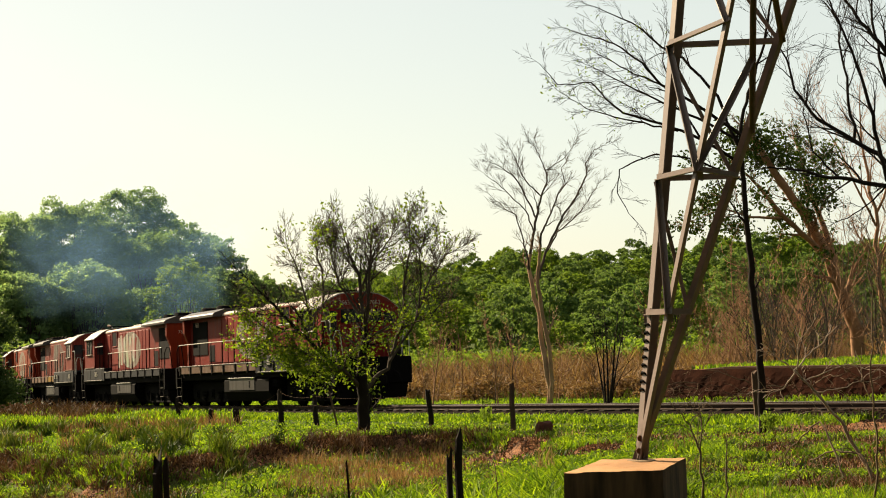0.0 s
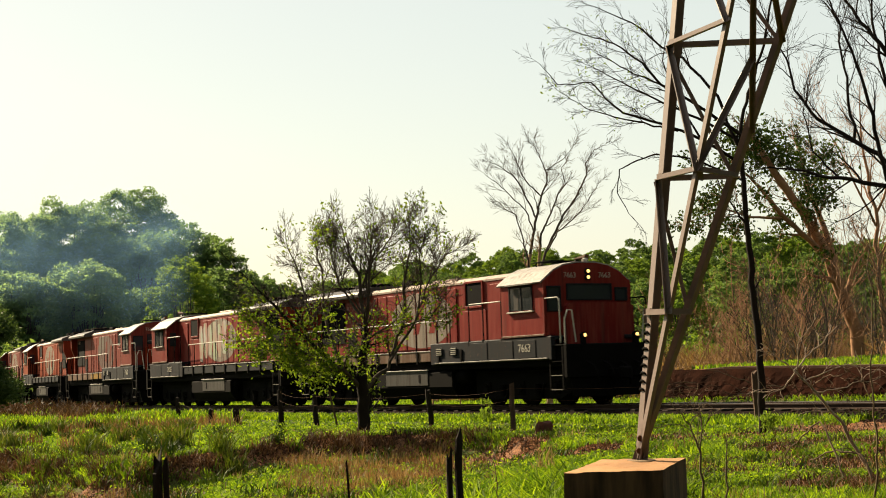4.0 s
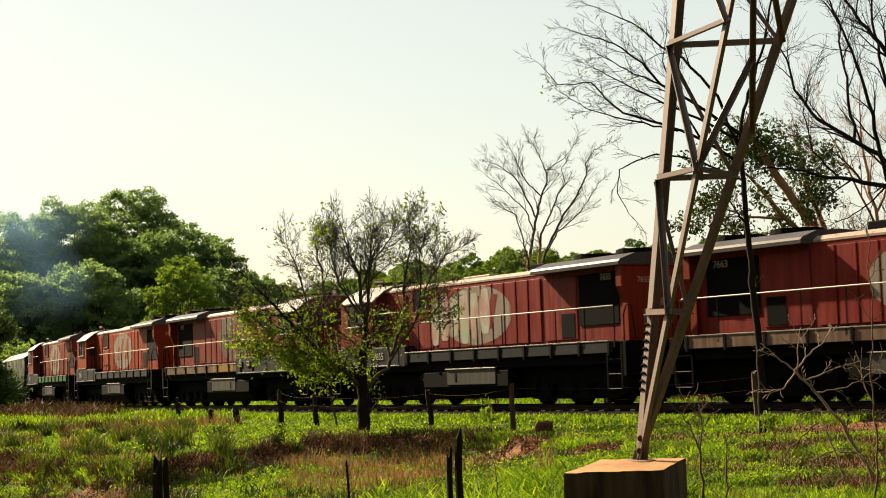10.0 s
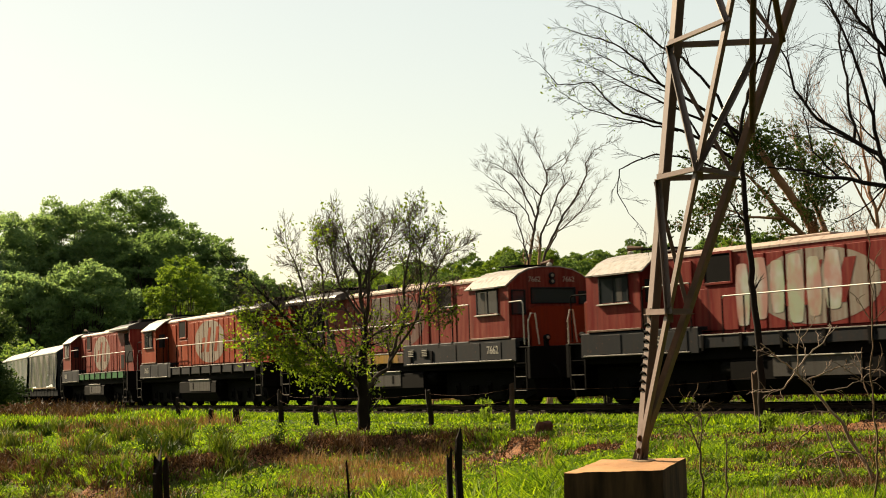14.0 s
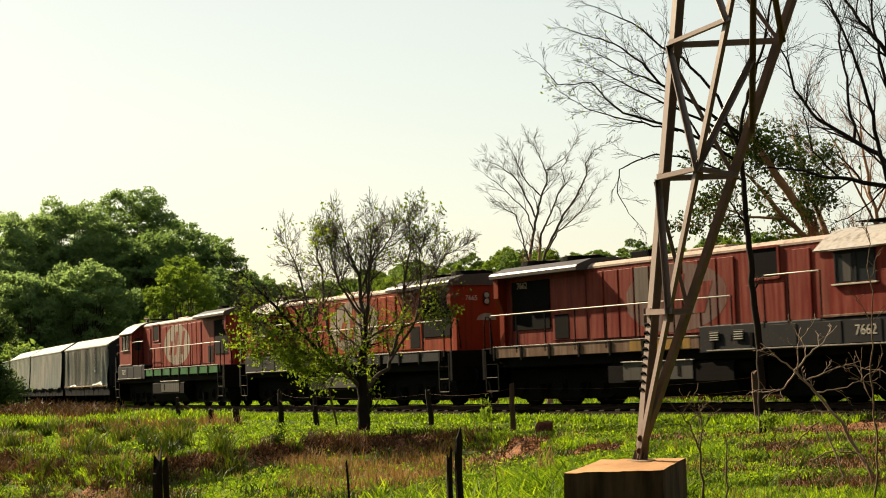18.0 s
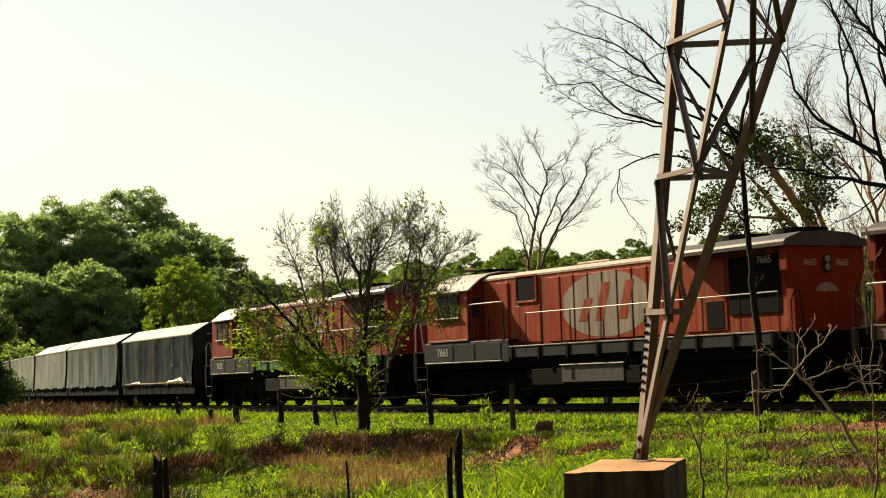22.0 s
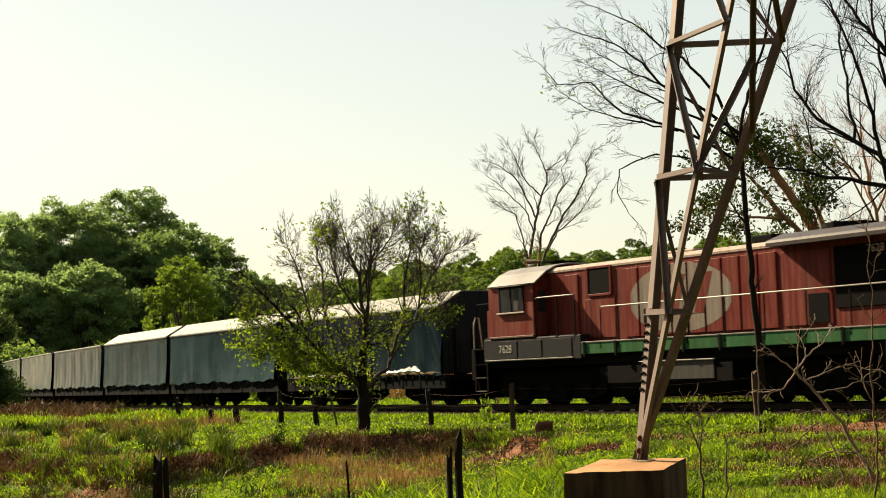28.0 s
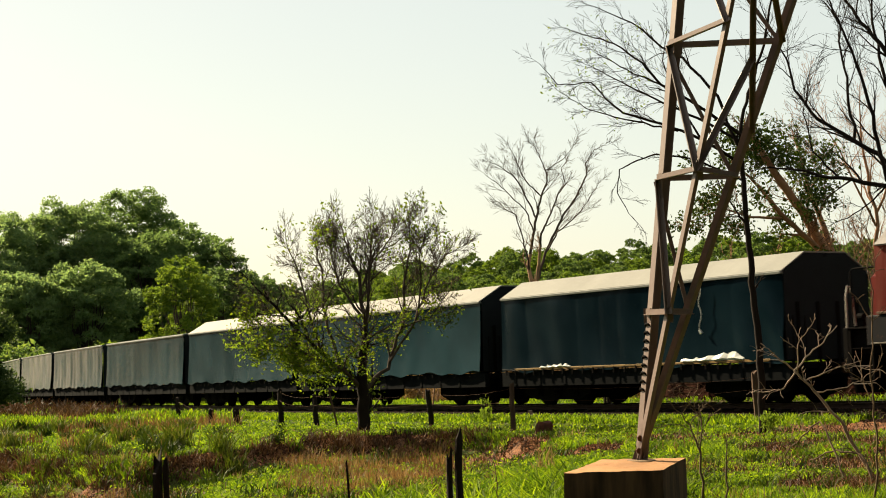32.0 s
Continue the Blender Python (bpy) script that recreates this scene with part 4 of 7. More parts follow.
def make_train():
    blots = [(2.5 - k * .55, .5 if k % 2 else .44, 1.75 + .12 * (k % 3), 3.15 + .1 * (k % 2)) for k in range(6)]
    planks = [(-.95, .52, 2.5, 3.33), (-.35, .52, 2.7, 3.33)]
    kinds = [("7663", RED, RUSTY, GREY, ROOF_PALE, "leading red hood locomotive with cab first and lit headlights", False, None, False, 6.0, (), True),
             ("7655", RED_B, GREY, GREY, ROOF_PALE, "red hood locomotive running hood first, sprayed paint on its doors", False, END_RED, True, 4.5, blots, False),
             ("7662", RED_D, RUSTY, GREY, ROOF_PALE, "faded red hood locomotive with a yellow patch on its sill", True, END_RED, False, 6.1, planks, True),
             ("7665", RED_C, GREY, GREY, ROOF_PALE, "orange-red hood locomotive with grey sill, hood first", False, END_RED, True, 6.2, (), False),
             ("7628", RED_D, GREEN, GREY, ROOF_PALE, "worn pinkish red hood locomotive with green sill", False, RED_B, True, 6.2, (), False)]
    for k, (no, body, sill, skirt, roof, label, patch, end, flip, num, blot, longer) in enumerate(kinds):
        ob, wheels = locomotive(no, body, sill, skirt, roof, label, patch, end, num, blot, longer)
        MOVERS.append((ob, 22.4 - k * UNIT, 4.95, flip, wheels, .46))
    ends = [(30.10, 19.40), (18.40, 6.70), (6.15, -4.65), (-5.35, -17.9), (-18.9, -31.8), (-32.8, -45.6), (-46.6, -59.4)]
    for k, (a, b) in enumerate(ends):
        style = "peaked" if k < 3 else "flat"
        ob, wheels = wagon(a - b, style, "gondola wagon under a teal tarpaulin, " + ("pale peaked roof" if k < 3 else "low grey roof"), k + 1)
        MOVERS.append((ob, (a + b) / 2 - 5 * UNIT, (a - b) / 2 - 1.75, False, wheels, .40))




def make_tower():
    base, top = Vector((1.694, 15.000, 1.082)), Vector((2.558, 15.000, 4.742))
    axis = top - base
    half = 0.47
    tower = tagged(new("lattice_tower", None), "leaning steel lattice tower widening upward from a pinched foot", "tower")
    tower.location = base
    away = {"left": Vector((-.99, .14, 0)), "near": Vector((-.335, -2.12, 0)), "right": Vector((.99, -.14, 0))}

    def at(leg, f):
        return axis * f + away[leg] * (0.035 + half * f)
    order = ["left", "near", "right"]
    for i, leg in enumerate(order):
        a, b = away[order[(i + 1) % 3]] - away[leg], away[order[i - 1]] - away[leg]
        part("leg", Geo().angle(at(leg, -0.004), at(leg, 1.62), {"left": .108, "near": .074, "right": .090}[leg], 0.012, a, b), TOWER_STEEL, tower, "dull brown-grey angle steel leg")

    def brace(name, p, q, leg, other, width, upright):
        inward = -(away[leg] + away[other] + Vector((0, 1e-3, 0))).normalized()
        flange = (0, 0, 1) if upright else (q - p).cross(inward)
        part(name, Geo().angle(p - inward * .012, q - inward * .012, width, 0.008, flange, -inward), TOWER_STEEL, tower)
        if upright:
            part("gusset", Geo().prism([(-.05, -.07), (.06, -.07), (.07, .06), (-.05, .06)], -.005, .005, "y"), TOWER_STEEL, tower, at=look_along(p + (q - p) * .06 - inward * .004, q - p))
    for f in (0.345, 0.672, 1.0, 1.36):
        for leg, other in (("left", "near"), ("left", "right"), ("near", "right")):
            if (leg, other) != ("near", "right") or f < 1:
                brace("crossbar", at(leg, f), at(other, f), leg, other, .050, True)
    for lo, hi in ((0.345, 0.672), (0.672, 1.0), (1.0, 1.36), (1.36, 1.6)):
        for low_leg in ("near", "right"):
            brace("diagonal", at("left", hi), at(low_leg, lo), "left", low_leg, .050 if low_leg == "near" else .036, False)
    low, high = at("right", .78), at("near", 1.30)
    brace("diagonal", low, high, "near", "right", .044, False)
    brace("diagonal", at("near", .672), low.lerp(high, .31), "near", "right", .050, False)
    brace("diagonal", at("right", 1.0), at("near", 1.30), "near", "right", .044, False)
    # loops of old wire round the lit leg
    for k in range(9):
        c = at("left", 0.165 + 0.0195 * k)
        pts = [c + Vector(v) for v in ((.006, .012, -.018), (-.008, -.010, .002), (-.004, -.040, .012), (.010, -.072, .008), (.032, -.100, -.014))]
        part("wire_loop", Geo().tube(pts, [.006, .010, .012, .010, .006], 7), BLACK, tower, "hooked end of dark wire", True)
    for f in (0.02, 0.05):
        part("bolt", Geo().tube([at("left", f) + Vector((.02, -.06, 0)), at("left", f) + Vector((.02, -.10, 0))], .028, 6), RUST, tower)
    zt = base.z - 0.01
    a, b, c, d = Vector((0.939, 13.699, 1.082)), Vector((1.762, 13.902, 1.082)), Vector((2.125, 15.162, 1.082)), Vector((1.374, 15.154, 1.082))
    ground = min(gz(p.x, p.y) for p in (a, b, c, d)) - 0.3
    bm = bmesh.new()
    tv = [bm.verts.new((p.x, p.y, zt)) for p in (a, b, c, d)]
    mid = (a + b + c + d) / 4
    bv = [bm.verts.new((mid.x + (p.x - mid.x) * 1.05, mid.y + (p.y - mid.y) * 1.05, ground)) for p in (a, b, c, d)]
    bm.faces.new(tv), bm.faces.new(bv[::-1])
    for i in range(4):
        bm.faces.new((tv[i], bv[i], bv[(i + 1) % 4], tv[(i + 1) % 4]))
    bmesh.ops.recalc_face_normals(bm, faces=bm.faces)
    bmesh.ops.subdivide_edges(bm, edges=bm.edges, cuts=14, use_grid_fill=True)
    for v in bm.verts:
        n = noise.noise(v.co * 3) * .007 + noise.noise(v.co * 21) * .003
        edge = max(0, 1 - abs(v.co.z - zt) / .05)
        v.co += Vector((noise.noise(v.co * 4 + Vector((9, 0, 0))) * .007, noise.noise(v.co * 4 + Vector((0, 7, 0))) * .007, n - .010 * edge * abs(noise.noise(v.co * 8))))
    me = bpy.data.meshes.new("block")
    bm.to_mesh(me)
    bm.free()
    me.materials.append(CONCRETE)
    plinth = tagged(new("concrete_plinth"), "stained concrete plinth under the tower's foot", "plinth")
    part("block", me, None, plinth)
    # a worn mortar bed round the foot
    rim = [(base.x + .01 + .12 * math.cos(t) * (1 + .12 * math.sin(3 * t)), base.y - .10 + .16 * math.sin(t)) for t in [2 * math.pi * k / 20 for k in range(20)]]
    part("mortar_bed", Geo().prism(rim, zt - .03, zt + .004, "z"), MORTAR, plinth, "worn grey mortar bed")


# ---- trees ----
def branch(rnd, geo, tips, p, d, length, r, level, P):
    """One limb as a bent tapered tube, with its side limbs. P: the habit of the tree."""
    n = max(3, int(4 + 3 * (level == 0)))
    pts, radii = [Vector(p)], [r]
    step = length / n
    d = Vector(d).normalized()
    for i in range(n):
        wob = P["wobble"] * (0.5 if level == 0 else 1.0)
        d = (d + Vector((rnd.gauss(0, wob), rnd.gauss(0, wob), rnd.gauss(0, wob) + P["lift"] * (level > 0)))).normalized()
        pts.append(pts[-1] + d * step)
        radii.append(max(r * (1 - (i + 1) / n * P.get("taper", 0.55)), P["thin"]))
    geo.tube(pts, radii, (9, 6, 4, 3, 3, 3)[level], False)
    if level >= P["levels"]:
        tips.append((pts[-1], d))
        tips.append((pts[n // 2], d))
        return
    kids = P["kids"][level]
    for k in range(kids):
        f = P["from"][level] + (1 - P["from"][level]) * (k + rnd.random()) / kids
        i = min(int(f * n), n - 1)
        q = pts[i].lerp(pts[i + 1], f * n - i)
        side = (pts[i + 1] - pts[i]).normalized()
        out = side.orthogonal().normalized()
        out.rotate(Matrix.Rotation(k * 2.4 + rnd.uniform(-.6, .6), 3, side))
        ang = P["angle"][level] * rnd.uniform(.7, 1.25)
        nd = side * math.cos(ang) + out * math.sin(ang)
        nd.x += P.get("lean", 0)
        branch(rnd, geo, tips, q, nd, length * P["ratio"][level] * rnd.uniform(.7, 1.2) * (1.15 - .5 * f), radii[i] * P.get("thick", .55), level + 1, P)
    branch(rnd, geo, tips, pts[-1], d, length * P["ratio"][level] * .8, radii[-1], level + 1, P)


def leaf_mesh(name, centers, size, mat, seed, vary=0.5, flat=0.0):
    """Many leaves, each a bent diamond of two triangles pairs; sizes in metres."""
    r = np.random.RandomState(seed)
    c = np.asarray(centers, float)
    n = len(c)
    a = r.normal(size=(n, 3))
    a[:, 2] *= 1 - flat
    a /= np.linalg.norm(a, axis=1)[:, None] + 1e-9
    b = np.cross(a, r.normal(size=(n, 3)))
    b /= np.linalg.norm(b, axis=1)[:, None] + 1e-9
    s = (size * (1 + vary * r.uniform(-1, 1, n)))[:, None]
    nrm = np.cross(a, b) * s * .16
    v = np.stack([c - a * s * .5, c + b * s * .26 + nrm, c + a * s * .5, c - b * s * .26 + nrm], 1).reshape(-1, 3)
    return quick_mesh(name, v, np.arange(4 * n).reshape(n, 4), mat, False)


def tree(name, label, base, P, height, r, seed, bark, leaves=None, direction=(0, 0, 1), stems=1, group=""):
    rnd = random.Random(seed)
    t = tagged(new(name), label, "tree", group)
    t.location = base
    g, tips = Geo(), []
    for k in range(stems):
        a = 2 * math.pi * k / max(stems, 1) + rnd.uniform(-.4, .4)
        d = Vector(direction) + (Vector((math.cos(a), math.sin(a), 0)) * P.get("splay", .35) if stems > 1 else Vector())
        branch(rnd, g, tips, (math.cos(a) * r * .5 * (stems > 1), math.sin(a) * r * .5 * (stems > 1), -0.15), d, height * rnd.uniform(.9, 1.08), r * (1 if stems == 1 else .7), 0, P)
    part("trunk", g, bark, t, "trunk and bare limbs", True)
    if leaves:
        count, size, mat, blob, keep = leaves
        rs = np.random.RandomState(seed)
        tp = np.array([tuple(p) for p, d in tips])
        tp = tp[rs.rand(len(tp)) < keep]
        c = np.repeat(tp, count, axis=0) + rs.normal(size=(len(tp) * count, 3)) * blob
        part("crown", leaf_mesh("crown", c, size, mat, seed), None, t)
    return t


def crown_points(rs, lumps, per, inner=.3, outer=1.45):
    """Points spread over the outer shells of lumps (x, y, z, rx, rz)."""
    out = []
    for x, y, z, rx, rz in lumps:
        k = int(per * 12.57 * rx * rz)
        d = rs.normal(size=(k, 3))
        d /= np.linalg.norm(d, axis=1)[:, None]
        d[:, 2] = np.where(d[:, 2] < -.35, -d[:, 2] * .6, d[:, 2])
        rad = (rs.uniform(inner, outer, k) ** .85)[:, None]
        out.append(np.array([x, y, z]) + d * rad * np.array([rx, rx, rz]))
    return np.concatenate(out)


def wood_tree(name, label, base, height, width, seed, mat, leaf=0.45, per=60, lumps=14, group="", trunk=True):
    """A full-leaved tree: trunk with limbs that run into lumps of leaf clusters."""
    rnd, rs = random.Random(seed), np.random.RandomState(seed)
    t = tagged(new(name), label, "tree", group)
    t.location = base
    ls = []
    for k in range(lumps):
        a, q = k * 2.4 + rnd.uniform(-.5, .5), math.sqrt((k + .5) / lumps) * rnd.uniform(.75, 1.12)
        z = height * (.46 + .46 * math.sqrt(max(0, 1 - q * q))) + rnd.uniform(-.12, .04) * height
        rx = width * rnd.uniform(.035, .085)
        ls.append((math.cos(a) * q * width * .45, math.sin(a) * q * width * .45, z, rx, rx * rnd.uniform(.75, 1.15)))
    for k in range(int(lumps * 1.7)):
        a, q = rnd.uniform(0, 6.28), math.sqrt(rnd.uniform(.1, 1))
        rx = width * rnd.uniform(.04, .09)
        ls.append((math.cos(a) * q * width * .43, math.sin(a) * q * width * .43, height * rnd.uniform(.10, .74), rx * 1.1, rx * .8))
    if trunk:
        g = Geo()
        h0 = height * .34
        g.tube([(0, 0, -.4), (.1, 0, h0 * .5), (0, .1, h0)], [width * .030, width * .024, width * .020], 8, False)
        for x, y, z, rx, rz in ls[:lumps:4]:
            bend = width * .05
            mid = (x * .5 + rnd.uniform(-1, 1) * bend, y * .5 + rnd.uniform(-1, 1) * bend, h0 + (z - h0) * .45)
            g.tube([(0, 0.05, h0 * rnd.uniform(.6, 1)), mid, (x * .85, y * .85, h0 + (z - h0) * .85)], [width * .010, width * .006, width * .002], 5, False)
        part("trunk", g, BARK_GREY, t, "", True)
    part("crown", leaf_mesh("crown", crown_points(rs, ls, per / (leaf * leaf * .26), .5, 1.15), leaf, mat, seed, .5, .2), None, t)
    return t


BARK_TAN = plain("tan bark", (0.34, 0.205, 0.125), 0.95, vary=0.45, scale=4, bump=0.5)


def on_ground(x, y, sink=0.0):
    return Vector((x, y, gz(x, y) - sink))


def shaped_tree(name, label, base, limbs, P, seed, bark, leaves=None, group="", high=None, clumps=()):
    """A tree whose main limbs are given as (points, radius at foot, radius at end, side limbs, their length, their angle)."""
    rnd, rs = random.Random(seed), np.random.RandomState(seed)
    base = Vector(base)
    t = tagged(new(name), label, "tree", group)
    t.location = base
    tips = []
    for nth, (pts, r0, r1, kids, klen, kang) in enumerate(limbs):
        g = Geo()
        raw = [Vector(p) - base for p in pts]
        fine = []
        for i in range(len(raw) - 1):
            for k in range(4):
                f = k / 4
                w = Vector((rnd.gauss(0, 1), rnd.gauss(0, 1), rnd.gauss(0, 1))) * (raw[i + 1] - raw[i]).length * P.get('kink', .018)
                fine.append(raw[i].lerp(raw[i + 1], f) + (w if (i + k) else Vector()))
        fine.append(raw[-1])
        n = len(fine) - 1
        rad = [r0 + (r1 - r0) * i / n for i in range(n + 1)]
        g.tube(fine, rad, 9 if r0 > .05 else 6, False)
        for k in range(kids):
            f = .25 + .75 * (k + rnd.random()) / kids
            i = min(int(f * n), n - 1)
            side = (fine[i + 1] - fine[i]).normalized()
            out = side.orthogonal().normalized()
            out.rotate(Matrix.Rotation(k * 2.4 + rnd.uniform(-.6, .6), 3, side))
            ang = kang * rnd.uniform(.7, 1.3)
            branch(rnd, g, tips, fine[i], side * math.cos(ang) + out * math.sin(ang), klen * rnd.uniform(.6, 1.2) * (1.2 - .6 * f), rad[i] * .55, 1, P)
        branch(rnd, g, tips, fine[-1], (fine[-1] - fine[-2]).normalized(), klen * .7, r1, 1, P)
        part("limb" if nth else "trunk", g, high if high and nth > 1 else bark, t, "", True)
    if leaves:
        count, size, mat, blob, keep = leaves
        tp = np.array([tuple(p) for p, d in tips])
        chance = np.array([keep(p) for p in tp]) if callable(keep) else keep
        tp = tp[rs.rand(len(tp)) < chance]
        cs = np.repeat(tp, count, axis=0) + rs.normal(size=(len(tp) * count, 3)) * blob
        for x, y, z, rad, many in clumps:
            # sprays of leaves about the ends of short twigs
            ends = np.array([x - base.x, y - base.y, z - base.z]) + rs.normal(size=(many // 4, 3)) * rad * np.array([.45, .45, .38])
            cs = np.concatenate([cs, np.repeat(ends, 14, axis=0) + rs.normal(size=(len(ends) * 14, 3)) * .13])
        part("crown", leaf_mesh("crown", cs, size, mat, seed), None, t)
    return t


def bush(name, label, base, height, width, seed, mat, leaf, per, lumps=10, group="", category="bush"):
    """Leaves down to the ground on many thin stems."""
    rnd, rs = random.Random(seed), np.random.RandomState(seed)
    t = tagged(new(name), label, category, group)
    t.location = base
    ls, g = [], Geo()
    for k in range(lumps):
        a, q = k * 2.4, math.sqrt((k + .5) / lumps)
        rx = width * rnd.uniform(.16, .28)
        z = height * (rnd.uniform(.2, .85 - .35 * q * q) if k % 3 else rnd.uniform(.12, .3))
        x, y = math.cos(a) * q * width * .36, math.sin(a) * q * width * .36
        ls.append((x, y, z, rx, min(rx * .8, height * .3)))
        g.tube([(x * .15, y * .15, -.1), (x * .6, y * .6, z * .6), (x, y, z + rx * .3)], [width * .009, width * .006, width * .003], 4, False)
    part("stem", g, BARK_GREY, t, "", True)
    part("crown", leaf_mesh("crown", crown_points(rs, ls, per / (leaf * leaf * .26)), leaf, mat, seed, .5, .2), None, t)
    return t


def scatter(protos, spots, seed):
    """Puts the first of each proto at its spot and copies at the rest. spots: (x, y, sink, scale, flatten)."""
    rnd, used = random.Random(seed), set()
    for x, y, sink, sc, flat in spots:
        k = rnd.randrange(len(protos))
        m = Matrix.Translation(on_ground(x, y, sink)) @ Matrix.Rotation(rnd.uniform(0, 6.28), 4, "Z")
        if k in used:
            ob = copy_thing(protos[k], m)
        else:
            used.add(k)
            ob = protos[k]
            ob.matrix_basis = m
        ob.scale = (sc, sc, sc * flat)
    for k, ob in enumerate(protos):
        if k not in used:
            ob.matrix_basis = Matrix.Translation(on_ground(spots[k][0] + 1.0, spots[k][1] + 1.0))


TWIGGY = dict(wobble=.11, lift=.05, thin=.006, levels=4, kids=(0, 4, 4, 3), ratio=(.5, .58, .55, .55), angle=(.5, .6, .65, .7), taper=.6, thick=.46)
TWIGGY["from"] = (.3, .2, .2, .2)


def make_near_trees():
    base = on_ground(-2, 41.000)
    # the leafing tree before the track: a short trunk that fans into many limbs
    limbs = [([base - Vector((0, 0, 0.2)), (-1.99, 41, 0.73), (-2.03, 41, 1.27)], 0.165, 0.13, 2, 1.2, 1.0),
             ([(-2.03, 41, 0.93), (-2.29, 41, 1.32), (-3.09, 40.4, 1.94), (-3.76, 40, 2.7), (-4.14, 39.8, 3.13), (-4.56, 39.6, 3.57)], 0.07, 0.014, 16, 0.95, 0.7),
             ([(-2.03, 41, 0.93), (-2.4, 40.6, 1.42), (-3.05, 39.8, 1.73), (-3.55, 39.2, 2.03), (-4.31, 39, 2.08)], 0.057, 0.014, 16, 0.85, 0.8),
             ([(-2.03, 41, 0.93), (-1.97, 41, 1.61), (-1.94, 41.1, 2.43), (-2.04, 41.3, 3.7), (-2.32, 41.4, 4.25), (-2.47, 41.6, 4.87)], 0.082, 0.012, 20, 1.0, 0.6),
             ([(-1.95, 41.1, 2.16), (-1.81, 40.8, 3.52), (-1.75, 40.6, 4.21), (-1.66, 40.5, 4.84)], 0.049, 0.01, 19, 0.9, 0.55),
             ([(-2.94, 40.5, 1.84), (-3.15, 40.4, 2.54), (-3.52, 40.7, 3.86), (-3.8, 41, 4.51)], 0.041, 0.009, 15, 0.75, 0.55),
             ([(-2.57, 41, 1.55), (-2.93, 41.5, 2.73), (-3.01, 41.9, 3.81), (-3.2, 42.1, 4.55), (-3.03, 42.2, 4.85)], 0.045, 0.009, 19, 0.85, 0.6),
             ([(-2.01, 41.1, 2.71), (-2.55, 41.3, 3.48), (-2.75, 41.4, 4.2), (-2.67, 41.4, 4.72)], 0.037, 0.009, 19, 0.7, 0.65),
             ([(-1.98, 41.3, 3.47), (-1.72, 41.6, 4.09), (-1.3, 41.8, 4.62), (-1.16, 42, 5.02)], 0.033, 0.008, 15, 0.7, 0.55),
             ([(-1.95, 41, 0.93), (-1.43, 41.2, 1.43), (-1.03, 41.5, 2.44), (-0.95, 41.8, 3.7), (-0.79, 41.9, 4.35), (-0.84, 42, 5.14)], 0.057, 0.008, 19, 0.62, 0.5),
             ([(-1.34, 41.2, 1.6), (-0.7, 41.6, 2.6), (-0.35, 42, 3.57), (0.03, 42.3, 4.22), (0.49, 42.5, 4.43)], 0.037, 0.007, 19, 0.7, 0.55),
             ([(-1.03, 41.5, 2.41), (-0.32, 41.3, 2.67), (0.09, 41.2, 3.22)], 0.025, 0.007, 11, 0.6, 0.7),
             ([(-0.67, 41.6, 2.6), (-0.55, 41.5, 3.66), (-0.58, 41.4, 4.22), (-0.43, 41.4, 4.63)], 0.025, 0.006, 15, 0.55, 0.5),
             ([(-0.85, 41.9, 4.2), (-0.62, 42, 4.7), (-0.50, 42.1, 5.45)], 0.014, 0.004, 7, 0.45, 0.5),
             ([(-0.35, 42, 3.57), (-0.20, 42.1, 4.3), (-0.12, 42.1, 5.0)], 0.014, 0.004, 7, 0.45, 0.5),
             ([(-3.49, 40, 2.39), (-4.05, 39.6, 2.33), (-4.49, 39.4, 2.73), (-4.63, 39.2, 3.06)], 0.025, 0.008, 13, 0.6, 0.8)]
    hab = dict(TWIGGY, levels=3, kids=(0, 7, 5), ratio=(.5, .6, .6), angle=(.65, .65, .65), thin=.004, wobble=.16)
    hab["from"] = (.2, .15, .15)
    shaped_tree("leafing_tree", "low spreading dark-trunked tree with sparse young leaves", base, limbs, hab, 11, BARK_DARK,
                (5, .088, LEAF_NEAR, .10, lambda p: .60 if (p[2] < 2.1 and p[0] < .3) else (.15 if p[2] < 3.0 else .02)), high=BARK_GREY)
    # bare tree beyond the track
    base = on_ground(3.78, 60.000)
    fine = dict(TWIGGY, levels=3, kids=(0, 4, 3), ratio=(.5, .85, .75), angle=(.35, .42, .5), lift=.035, thin=.004, thick=.55, wobble=.15)
    fine["from"] = (.2, .25, .15, .2)
